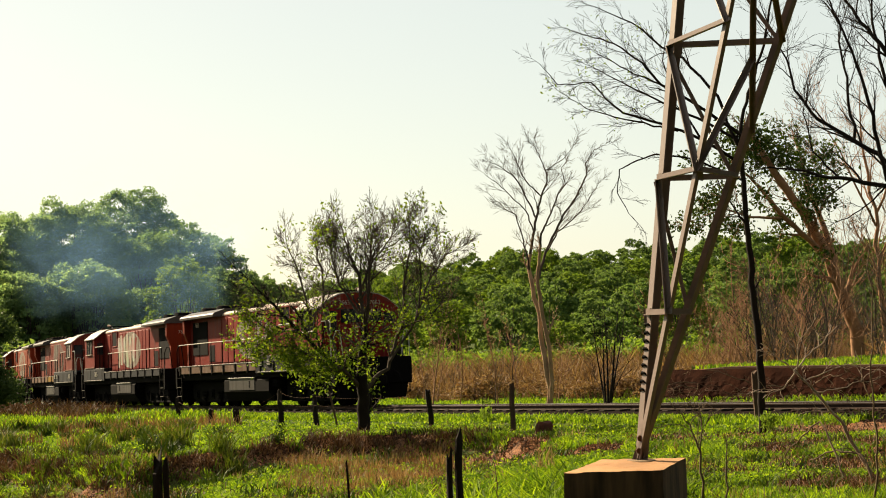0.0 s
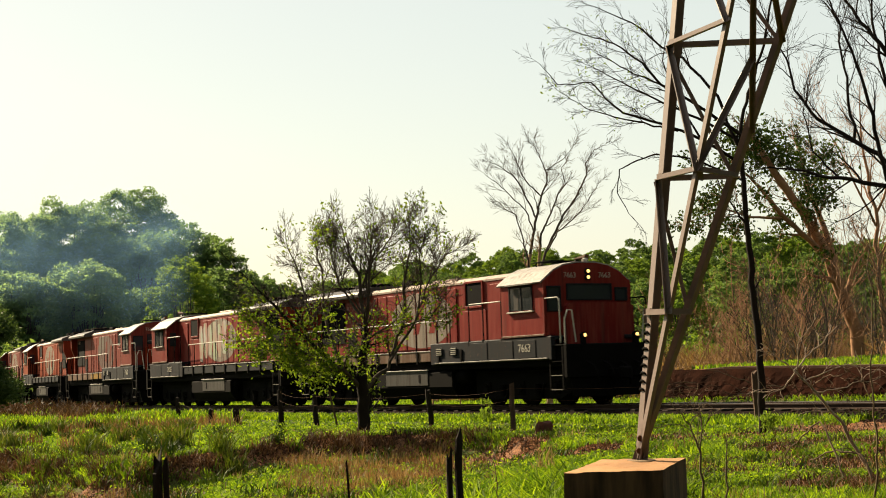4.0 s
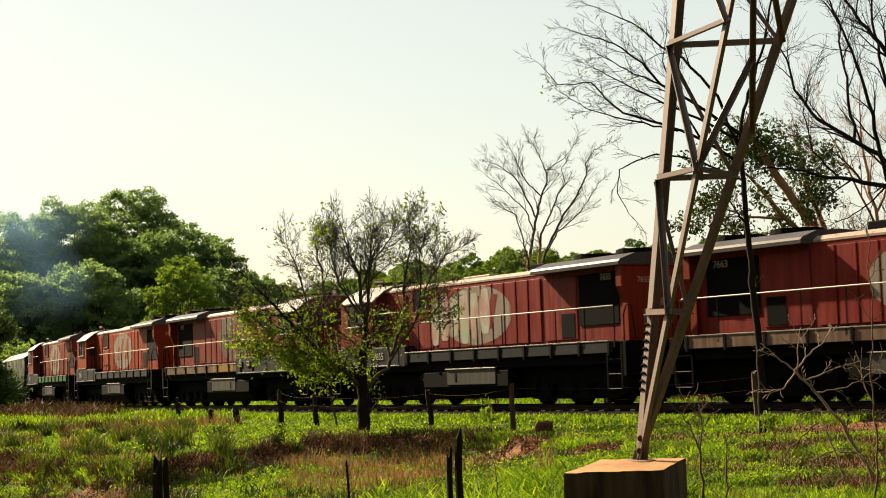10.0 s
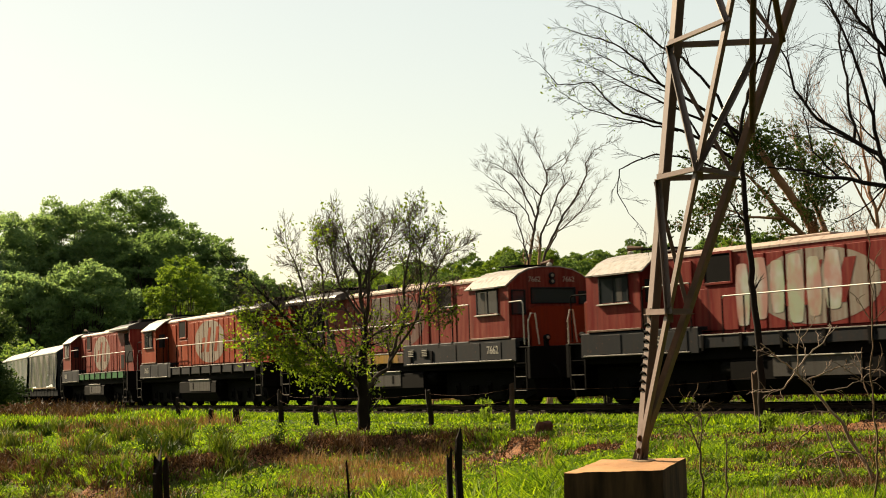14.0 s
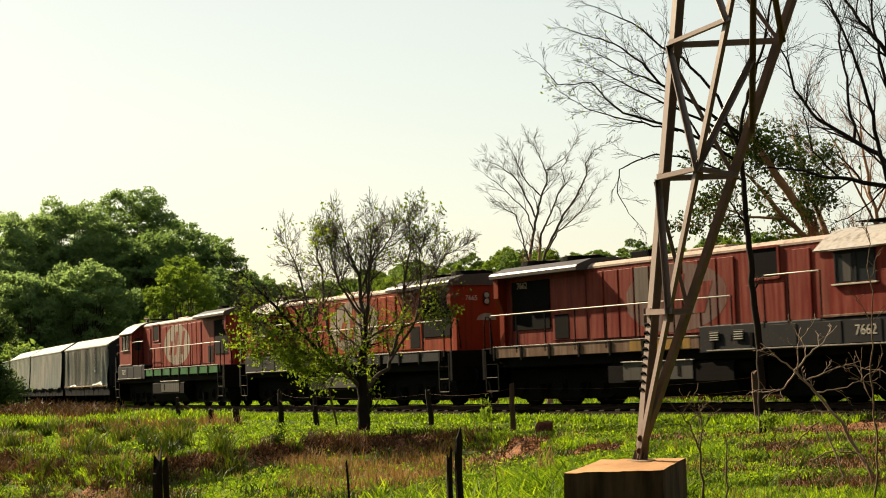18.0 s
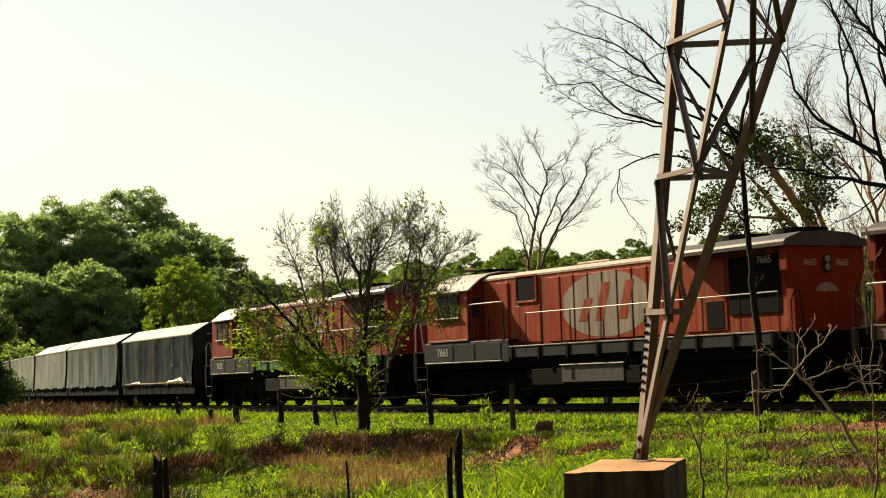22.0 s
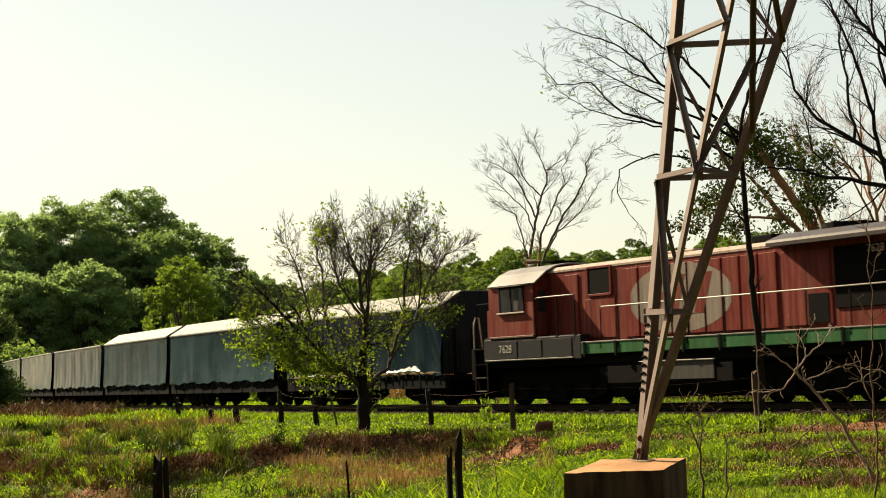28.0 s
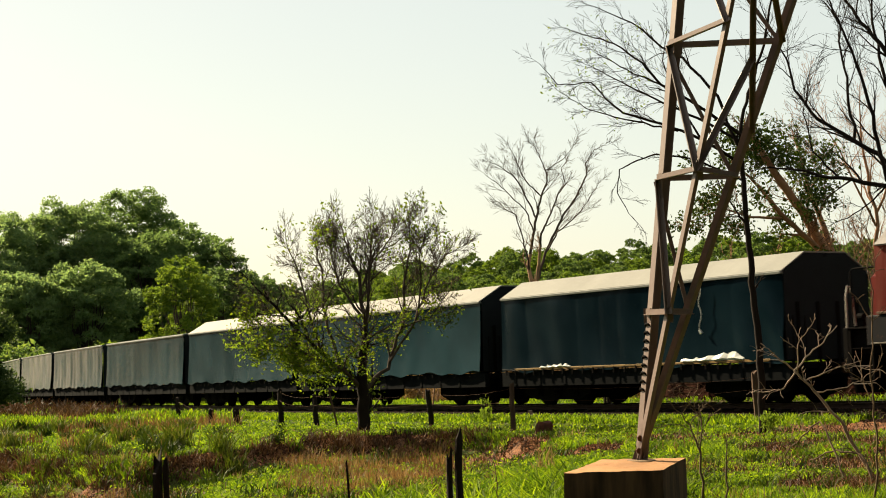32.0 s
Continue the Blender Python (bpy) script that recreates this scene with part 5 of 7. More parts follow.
    limbs = [([base - Vector((0, 0, .3)), (3.57, 60.1, 1.21), (3.43, 60.2, 2.01), (3.31, 60.3, 3.22), (3.09, 60.4, 4.24), (3.05, 60.6, 4.71), (3.13, 60.65, 5.1)], 0.105, 0.062, 2, 0.5, 0.5),
             ([base - Vector((0, .1, .3)), (3.68, 59.9, 1.61), (3.43, 59.8, 3.21), (3.31, 59.6, 4.21), (3.38, 59.5, 4.8), (3.42, 59.45, 5.2)], 0.085, 0.048, 2, 0.5, 0.5),
             ([(3.12, 60.64, 5.05), (3.21, 60.7, 5.55), (3.4, 60.8, 6.39), (3.59, 61, 7.17), (3.83, 61.1, 7.73), (3.79, 61.2, 8.11), (4.42, 61.3, 8.52), (4.9, 61.4, 9.11)], 0.058, 0.006, 11, 0.6, 0.5),
             ([(3.41, 59.46, 5.15), (3.47, 59.4, 5.71), (3.71, 59.3, 6.21), (4.06, 59.2, 7.07), (4.34, 59, 7.41), (4.2, 58.9, 7.94), (4.48, 58.8, 8.46)], 0.045, 0.006, 10, 0.6, 0.5),
             ([(3.39, 60.84, 6.33), (3.15, 60.9, 6.91), (2.89, 61, 7.47), (2.62, 61.1, 7.91), (2.15, 61.2, 8.28), (1.75, 61.3, 8.5)], 0.036, 0.007, 9, 0.65, 0.5),
             ([(3.59, 60.96, 7.15), (3.17, 60.7, 7.53), (2.9, 60.6, 7.89), (2.69, 60.4, 8.4), (2.5, 60.3, 8.8)], 0.026, 0.007, 8, 0.6, 0.5),
             ([(3.27, 60.8, 5.9), (3.0, 60.5, 6.6), (2.48, 60.3, 7.09), (2.01, 60.3, 7.58), (1.59, 60.4, 7.9)], 0.030, 0.007, 8, 0.6, 0.5),
             ([(3.07, 60.5, 4.42), (3.01, 60.2, 4.89), (2.85, 60.2, 5.53), (2.63, 60.3, 6.45), (2.25, 60.4, 6.67), (1.82, 60.6, 7.11)], 0.040, 0.007, 8, 0.6, 0.5),
             ([(3.79, 61.2, 8.05), (3.67, 61.1, 8.41), (3.41, 61, 8.92), (3.25, 60.9, 9.2)], 0.020, 0.006, 6, 0.55, 0.5),
             ([(3.33, 59.7, 4.15), (3.53, 60, 4.82), (4.04, 60.2, 5.85), (4.33, 60.3, 6.42), (4.84, 60.4, 7.11), (5.23, 60.6, 7.88), (5.21, 60.7, 8.3), (5.54, 60.8, 8.8), (5.9, 60.9, 8.95)], 0.058, 0.007, 12, 0.6, 0.5),
             ([(3.72, 60.05, 5.15), (4.07, 59.8, 5.78), (4.63, 59.6, 6.22), (4.97, 59.5, 6.6), (5.46, 59.4, 7.34)], 0.032, 0.007, 9, 0.6, 0.5)]
    shaped_tree("bare_tree", "tall leafless tree with twin twisting tan stems", base, limbs, fine, 5, BARK_TAN, high=BARK_GREY)
    # leaning tree with dark crown
    base = on_ground(13.77, 56.000)
    leafing = dict(TWIGGY, kids=(0, 4, 3, 3), kink=.006)
    limbs = [([base - Vector((0, 0, .3)), (13.62, 56, 2.11), (13.12, 56, 3.4), (12.71, 55.8, 4.54), (11.82, 55.5, 6.09), (10.94, 55.2, 7.27), (10.32, 55, 8.23)], 0.25, 0.1, 5, 1.2, 0.7),
             ([(12.71, 55.8, 4.54), (12.32, 55.5, 4.82), (11.17, 55, 5.79), (10.19, 54.5, 6.86)], 0.13, 0.05, 5, 1.1, 0.7),
             ([(13.12, 56, 3.4), (12.94, 56.4, 5.04), (12.36, 56.8, 6.79), (12.11, 57, 8.19)], 0.13, 0.04, 6, 1.1, 0.6),
             ([(11.17, 55, 5.79), (10.03, 54.8, 5.84), (9.09, 54.6, 6.12), (8.34, 54.5, 5.85)], 0.05, 0.015, 6, 0.9, 0.7),
             ([(12.36, 56.8, 6.79), (12.72, 56.8, 7.35), (12.83, 56.8, 7.73)], 0.05, 0.02, 5, 0.8, 0.7)]
    shaped_tree("leaning_tree", "leaning tree with thick tan limbs and a dark green crown", base, limbs, leafing, 8, BARK_PALE, (9, .14, LEAF_DARK, .16, .05),
                clumps=[(10.33, 55, 8.43, 0.8, 170), (11.09, 55.6, 8.21, 0.8, 170), (9.88, 56.2, 8.07, 0.6, 110), (11.41, 55, 7.67, 0.5, 70), (10.64, 55.6, 7.75, 0.7, 110), (12.41, 56.2, 7.49, 0.7, 130), (12.34, 55, 6.64, 0.6, 110), (11.11, 55.6, 5.87, 0.5, 70), (8.79, 56.2, 6.05, 0.7, 80), (8.32, 55, 7.73, 0.4, 40), (8.93, 55.6, 6.57, 0.5, 50), (12, 56.2, 6.46, 0.4, 50), (9.51, 55, 5.58, 0.6, 60), (9.6, 55.6, 8.52, 0.5, 60)])
    # slender dark trunk on the near side of the track, its long boughs fanning out overhead
    base = on_ground(6.13, 33.000)
    boughs = dict(TWIGGY, levels=3, kids=(0, 3, 3), ratio=(.5, .8, .7), angle=(.4, .45, .5), thin=.003, wobble=.13, lift=.0, kink=.012)
    limbs = [([base - Vector((0, 0, .2)), (6.13, 33, 1.58), (6.07, 33, 2.46), (6.01, 33, 3.34), (5.95, 33, 4.23), (5.91, 33, 5.11), (5.85, 33, 5.76)], 0.078, 0.045, 2, 0.4, 0.7),
             ([(5.85, 33, 5.72), (5.92, 33.1, 6.35), (6.15, 33.2, 7.03), (6.44, 33.3, 7.83), (6.63, 33.4, 8.75), (6.75, 33.5, 9.45)], 0.04, 0.016, 7, 0.8, 0.5),
             ([(5.85, 33, 5.72), (5.48, 33.2, 6.82), (4.85, 33.4, 7.61), (4.45, 33.6, 7.87), (3.98, 33.7, 8.35), (3.48, 33.8, 8.6), (3.16, 33.9, 8.78)], 0.035, 0.006, 9, 0.55, 0.5),
             ([(5.88, 33, 6), (5.08, 32.8, 6.55), (4.31, 32.7, 6.99), (3.95, 32.7, 7.42), (3.42, 32.8, 7.83), (2.94, 32.9, 8), (2.64, 33, 8.12)], 0.034, 0.006, 11, 0.55, 0.5),
             ([(5.86, 33, 5.89), (5.09, 33.3, 6.39), (4.41, 33.5, 6.75), (3.88, 33.6, 7.05), (3.44, 33.7, 7.31), (3.03, 33.8, 7.56)], 0.03, 0.006, 10, 0.55, 0.5),
             ([(5.88, 33, 5.45), (5.06, 32.8, 5.93), (4.28, 32.6, 6.21), (3.52, 32.5, 6.43), (3.19, 32.4, 6.69), (2.93, 32.4, 7.02), (2.28, 32.5, 7), (1.95, 32.6, 7.42)], 0.034, 0.005, 11, 0.5, 0.5),
             ([(4.61, 32.7, 6.08), (4.17, 32.9, 6.22), (3.41, 33, 6.42), (2.87, 33.1, 6.61), (2.45, 33.2, 6.91)], 0.022, 0.005, 9, 0.45, 0.5),
             ([(5.91, 33, 5.11), (5.05, 33.2, 5.55), (4.26, 33.3, 5.7), (3.77, 33.4, 5.54), (3.53, 33.4, 5.41), (3.47, 33.5, 4.96), (3.71, 33.5, 4.55), (4.01, 33.6, 4.19)], 0.022, 0.005, 6, 0.4, 0.6),
             ([(4.31, 32.7, 6.99), (3.77, 32.8, 7.24), (3.3, 33, 7.56), (3.04, 33.1, 7.73)], 0.018, 0.005, 7, 0.45, 0.5),
             ([(5.06, 32.8, 5.93), (4.68, 33.1, 6.71), (4.42, 33.3, 7.53), (4.54, 33.4, 8.22)], 0.022, 0.006, 8, 0.55, 0.5),
             ([(5.95, 33, 4.23), (5.55, 33.3, 4.92), (5.4, 33.5, 5.39)], 0.02, 0.008, 5, 0.4, 0.7)]
    shaped_tree("dark_slender_tree", "slender dark trunk with long leafless boughs overhead", base, limbs, boughs, 31, BARK_DARK, (3, .055, LEAF_NEAR, .07, lambda p: .05 if p[2] > 5.9 and p[0] < -2.0 else .003))
    # the large bare tree that reaches over the line
    base = on_ground(14.126, 47.000)
    limbs = [([base - Vector((0, 0, .3)), (13.96, 47, 4.66), (13.51, 47, 6.09)], 0.28, 0.2, 0, 2, 0.6),
             ([(13.5, 47, 5.85), (12.32, 46.8, 6.1), (11, 46.6, 6.32), (9.8, 46.5, 6.57), (9.03, 46.4, 6.66)], 0.085, 0.02, 8, 0.95, 0.6),
             ([(13.51, 47, 6.09), (12.45, 47.2, 6.86), (11.6, 47.4, 7.47), (10.66, 47.5, 8.08), (10.03, 47.6, 8.97), (9.79, 47.8, 10.09), (9.24, 48, 10.84)], 0.085, 0.012, 11, 1.1, 0.55),
             ([(11.63, 47.4, 7.46), (11.44, 47.2, 8.89), (11.21, 47, 10.01), (11.18, 46.8, 10.7), (10.65, 46.7, 11.65)], 0.045, 0.012, 9, 1.1, 0.5),
             ([(13.51, 47, 6.09), (12.25, 46.5, 6.26), (11.93, 46.3, 7.62), (11.53, 46, 9.08), (11.01, 45.8, 10.26), (10.55, 45.6, 11.27)], 0.075, 0.02, 10, 1.1, 0.5),
             ([(13.51, 47, 6.09), (13.12, 47.5, 9.19), (12.71, 47.8, 10.03), (12.08, 48, 10.94), (11.6, 48.1, 11.67), (11.3, 48.2, 12.27)], 0.09, 0.02, 9, 1.2, 0.5),
             ([(13.51, 47, 6.09), (13.05, 48, 7.97), (12.67, 48.4, 9.99), (12.53, 48.7, 11.36), (12.82, 49, 12.75)], 0.07, 0.02, 9, 1.2, 0.5),
             ([(11, 46.6, 6.32), (10.32, 46.7, 7.07), (10.09, 46.9, 8.2), (10.33, 47, 9.32)], 0.03, 0.008, 8, 0.9, 0.5),
             ([(12.32, 46.8, 6.1), (11.79, 46.5, 5.61), (11.09, 46.2, 5.21), (10.49, 46, 4.98)], 0.03, 0.008, 7, 0.8, 0.6)]
    shaped_tree("large_bare_tree", "large leafless tree with long arching branches", base, limbs, dict(TWIGGY, levels=3, kids=(0, 4, 3), ratio=(.5, .8, .7), angle=(.4, .45, .5), thin=.0045, wobble=.15, lift=.02), 3, BARK_DARK, None, "large bare trees")
    base = on_ground(*(16.891, 64.000))
    limbs = [([base - Vector((0, 0, .3)), (16.548, 64.000, 3.460), (16.418, 64.000, 6.033), (16.072, 64.000, 8.621)], .12, .05, 5, 3.0, .6),
             ([(16.418, 64.000, 6.033), (15.174, 63.000, 8.109), (13.953, 62.000, 9.915)], .05, .014, 5, 2.2, .55),
             ([(16.432, 64.000, 6.462), (17.374, 64.000, 9.026), (17.689, 64.000, 12.047)], .05, .014, 5, 2.2, .55)]
    shaped_tree("large_bare_tree", "leafless reddish-grey tree with many fine twigs", base, limbs, dict(TWIGGY, kids=(0, 4, 4, 3)), 13, BARK_PALE, None, "large bare trees")


def make_woods():
    # broad trees at the lower end
    for x, top, dd, wd, mat, sd in (
            (-30.64, 18.36, 168, 12, LEAF_WOOD, 41),
            (-35.82, 16.88, 164, 14, LEAF_HAZED, 42),
            (-40.29, 15.03, 160, 13, LEAF_HAZED, 50),
            (-27.12, 15.33, 175, 11, LEAF_WOOD, 43),
            (-22.92, 13.35, 172, 8, LEAF_WOOD, 54),
            (-28.54, 13.21, 160, 12, LEAF_WOOD, 55),
            (-21.70, 9.59, 140, 7, LEAF_LIGHT, 44),
            (-31.76, 10.02, 150, 10, LEAF_HAZED, 45),
            (-43.18, 13.12, 155, 13, LEAF_HAZED, 46),
            (-19.99, 9.01, 150, 6, LEAF_WOOD, 52),
            (-16.48, 8.61, 150, 6, LEAF_WOOD, 47),
            (-36.78, 8.92, 148, 10, LEAF_HAZED, 53),
            ):
        b = on_ground(x, dd)
        wood_tree("broad_tree", "broad full-leaved green tree at the wood's edge", b, top - b.z, wd, sd, mat, .27, .40, 130, "trees at the wood's edge")
    rnd = random.Random(5)
    protos = [bush("hedge_bush", "green bush along the wood's edge", (0, 0, 0), 3.6, 4.6, 200 + k, (LEAF_FAR, LEAF_LIGHT, LEAF_FAR)[k % 3], .30, .9, 11, "bushes at the wood's edge") for k in range(5)]
    spots = []
    for k in range(46):
        dd = rnd.uniform(112, 150)
        spots.append((rnd.uniform(-.282, -.088) * dd, dd, .2, rnd.uniform(.7, 1.35), rnd.uniform(.8, 1.2)))
    scatter(protos, spots, 6)
    for x, dd, wide, high, mat in ((-23.3, 118, 5.0, 5.2, LEAF_LIGHT), (-21.3, 119, 4.4, 4.4, LEAF_LIGHT), (-25.6, 120, 4.6, 4.8, LEAF_LIGHT), (-18.2, 112, 4.2, 4.6, DRY), (-16.6, 110, 4.0, 3.9, DRY)):
        bush("edge_bush", "brown drying bush behind the line" if mat is DRY else "light green bush behind the line", on_ground(x, dd), high, wide, int(-x * 10), mat, .30, .8, 14, "bushes behind the line")
    x, dd = -16.85, 60
    bush("roadside_bush", "dense drooping green bush beside the line", on_ground(x, dd), 5.4, 3.0, 51, LEAF_DULL, .13, 1.0, 44)
    # leafy weeds in the meadow
    protos = [bush("weed_clump", "leafy green weed clump in the meadow", (0, 0, 0), .42, .48, 280 + k, LEAF_DARK if k % 2 else LEAF_LIGHT, .07, .30, 8, "weed clumps", "weed") for k in range(4)]
    spots = [(*(-3.720, 37.200), .02, .9, 1.5), (*(0.998, 44.100), .02, .75, 2.2), (*(6.176, 32.500), .02, .8, 1.8), (*(5.026, 27.300), .02, .5, 1.0), (*(-3.895, 50.900), .02, .5, 1.2)]
    for k in range(22):
        dd = 1 / rnd.uniform(1 / 46, 1 / 19)
        spots.append((rnd.uniform(-.269, -.142) * dd, dd, .03, rnd.uniform(.5, 1.0), rnd.uniform(.6, 1.2)))
    for k in range(16):
        dd = 1 / rnd.uniform(1 / 40, 1 / 18)
        spots.append((rnd.uniform(-.135, .266) * dd, dd, .03, rnd.uniform(.3, .7), rnd.uniform(.5, 1.0)))
    spots = [p for p in spots if not (-.5 < p[0] < 3.4 and p[1] < 16.5)]
    scatter(protos, spots, 12)
    # forest on the hill
    rnd = random.Random(77)
    protos = [wood_tree("forest_tree", "rounded green forest tree on the hill", (0, 0, 0), 10, 9, 60 + k, LEAF_FAR if k % 3 else LEAF_LIGHT, .42, .62, 48, "forest on the hill") for k in range(6)]
    spots = []
    for row in range(9):
        dd = 186 + row * 26
        w = dd * .33
        x = -w * .46
        while x < w * .95:
            spots.append((x, dd + rnd.uniform(-9, 9), .6, rnd.uniform(.72, 1.08), rnd.uniform(.85, 1.1)))
            x += rnd.uniform(5.0, 8.0)
    scatter(protos, spots, 7)
    # unseen darker, taller trees behind and beside the viewer, added to block sky light
    protos = [wood_tree("shade_tree", "tall dark-leaved tree out of view, added to block sky light", (0, 0, 0), 14, 10, 90 + k, LEAF_DARK, .55, .6, 40, "trees round the meadow") for k in range(4)]
    spots = []
    for k in range(64):
        spots.append((-62 + 2 * k + rnd.uniform(-1.5, 1.5), rnd.uniform(-26, -9), .6, rnd.uniform(1.2, 1.9), rnd.uniform(.95, 1.2)))
    for k in range(34):
        spots.append((rnd.uniform(-90, -42), rnd.uniform(-10, 62), .6, rnd.uniform(.7, 1.1), rnd.uniform(.9, 1.2)))
    for k in range(26):
        spots.append((rnd.uniform(-140, -72), rnd.uniform(62, 190), .6, rnd.uniform(.7, 1.0), rnd.uniform(.9, 1.2)))
    for k in range(44):
        spots.append((rnd.uniform(17, 44), rnd.uniform(-14, 27), .6, rnd.uniform(.9, 1.5), rnd.uniform(.9, 1.2)))
    for k in range(22):
        spots.append((rnd.uniform(30, 80), rnd.uniform(-10, 90), .6, rnd.uniform(.7, 1.1), rnd.uniform(.9, 1.2)))
    scatter(protos, spots, 7)
    protos = [bush("green_bush", "bright green bush below the forest", (0, 0, 0), 3.2, 4.8, 220 + k, LEAF_LIGHT, .34, .8, 11, "bushes below the forest") for k in range(5)]
    spots = []
    for k in range(95):
        dd = rnd.uniform(112, 182)
        spots.append((rnd.uniform(-.105, .286) * dd, dd, .2, rnd.uniform(.75, 1.45), rnd.uniform(.8, 1.15)))
    scatter(protos, spots, 8)
    # dry scrub between line and bushes
    protos = [bush("dry_bush", "brown dry twiggy bush", (0, 0, 0), 1.7, 2.2, 240 + k, DRY, .13, .35, 9, "dry scrub bushes") for k in range(4)]
    spots = []
    for k in range(110):
        dd = rnd.uniform(72, 114)
        spots.append((rnd.uniform(-.028, .293) * dd, dd, .1, rnd.uniform(.6, 1.25), rnd.uniform(.8, 1.3)))
    scatter(protos, spots, 9)
    hab = dict(TWIGGY, levels=3, kids=(5, 4, 3), ratio=(.55, .55, .55), angle=(.45, .55, .65), thin=.007, splay=.3)
    hab["from"] = (.3, .2, .2)
    protos = [tree("scrub_sapling", "thin leafless brown sapling", (0, 0, 0), hab, 2.6 + .5 * k, .055, 260 + k, BARK_PALE if k % 2 else BARK_GREY, None, (0, 0, 1), 1 + k % 3, "scrub saplings") for k in range(4)]
    spots = []
    for k in range(44):
        dd = rnd.uniform(50, 80)
        spots.append((rnd.uniform(.136, .286) * dd, dd, .05, rnd.uniform(.6, 1.25), 1.0))
    for k in range(14):
        dd = rnd.uniform(60, 90)
        spots.append((rnd.uniform(-.021, .132) * dd, dd, .05, rnd.uniform(.4, .8), 1.0))
    scatter(protos, spots, 10)
    base = on_ground(*(4.772, 50.000))
    dark = dict(hab, levels=2, kids=(2, 2), splay=.13, wobble=.05, thin=.008)
    tree("stem_clump", "clump of thin dark leafless stems", base, dark, 2.3, .06, 77, BARK_DARK, None, (0, 0, 1), 5)


def blades(name, label, x, y, h, w, mat, seed, lean=.35, category="grass"):
    """Grass as one sheet of separate blades at the given points."""
    rs = np.random.RandomState(seed)
    n = len(x)
    z = ground_z(x, y)
    a, b = rs.uniform(0, 6.283, n), rs.uniform(0, 6.283, n)
    dx, dy = np.cos(a) * w / 2, np.sin(a) * w / 2
    lx, ly = np.cos(b) * h * lean * rs.uniform(.2, 1.4, n), np.sin(b) * h * lean * rs.uniform(.2, 1.4, n)
    p0 = np.stack([x - dx, y - dy, z - .02], 1)
    p1 = np.stack([x + dx, y + dy, z - .02], 1)
    m0 = np.stack([x - dx * .7 + lx * .4, y - dy * .7 + ly * .4, z + h * .6], 1)
    m1 = np.stack([x + dx * .7 + lx * .4, y + dy * .7 + ly * .4, z + h * .6], 1)
    t0 = np.stack([x + lx * 1.1, y + ly * 1.1, z + h], 1)
    t1 = np.stack([x + lx * 1.1 + dx * .15, y + ly * 1.1 + dy * .15, z + h * .985], 1)
    v = np.stack([p0, p1, m1, m0, t1, t0], 1).reshape(-1, 3)
    i = np.arange(n) * 6
    f = np.concatenate([np.stack([i, i + 1, i + 2, i + 3], 1), np.stack([i + 3, i + 2, i + 4, i + 5], 1)])
    ob = new(name, quick_mesh(name, v, f, mat))
    return tagged(ob, label, category, kind="stuff")


def sector(rs, n, d0, d1, a0, a1, power=1.0):
    """Points in a fan before the line: distance d0 to d1 (denser when near), bearing a0 to a1 as x/y."""
    f = rs.rand(n)
    d = 1 / (1 / d1 + (1 / d0 - 1 / d1) * f) if power == 1.0 else d0 + (d1 - d0) * f ** power
    return rs.uniform(a0, a1, n) * d, d


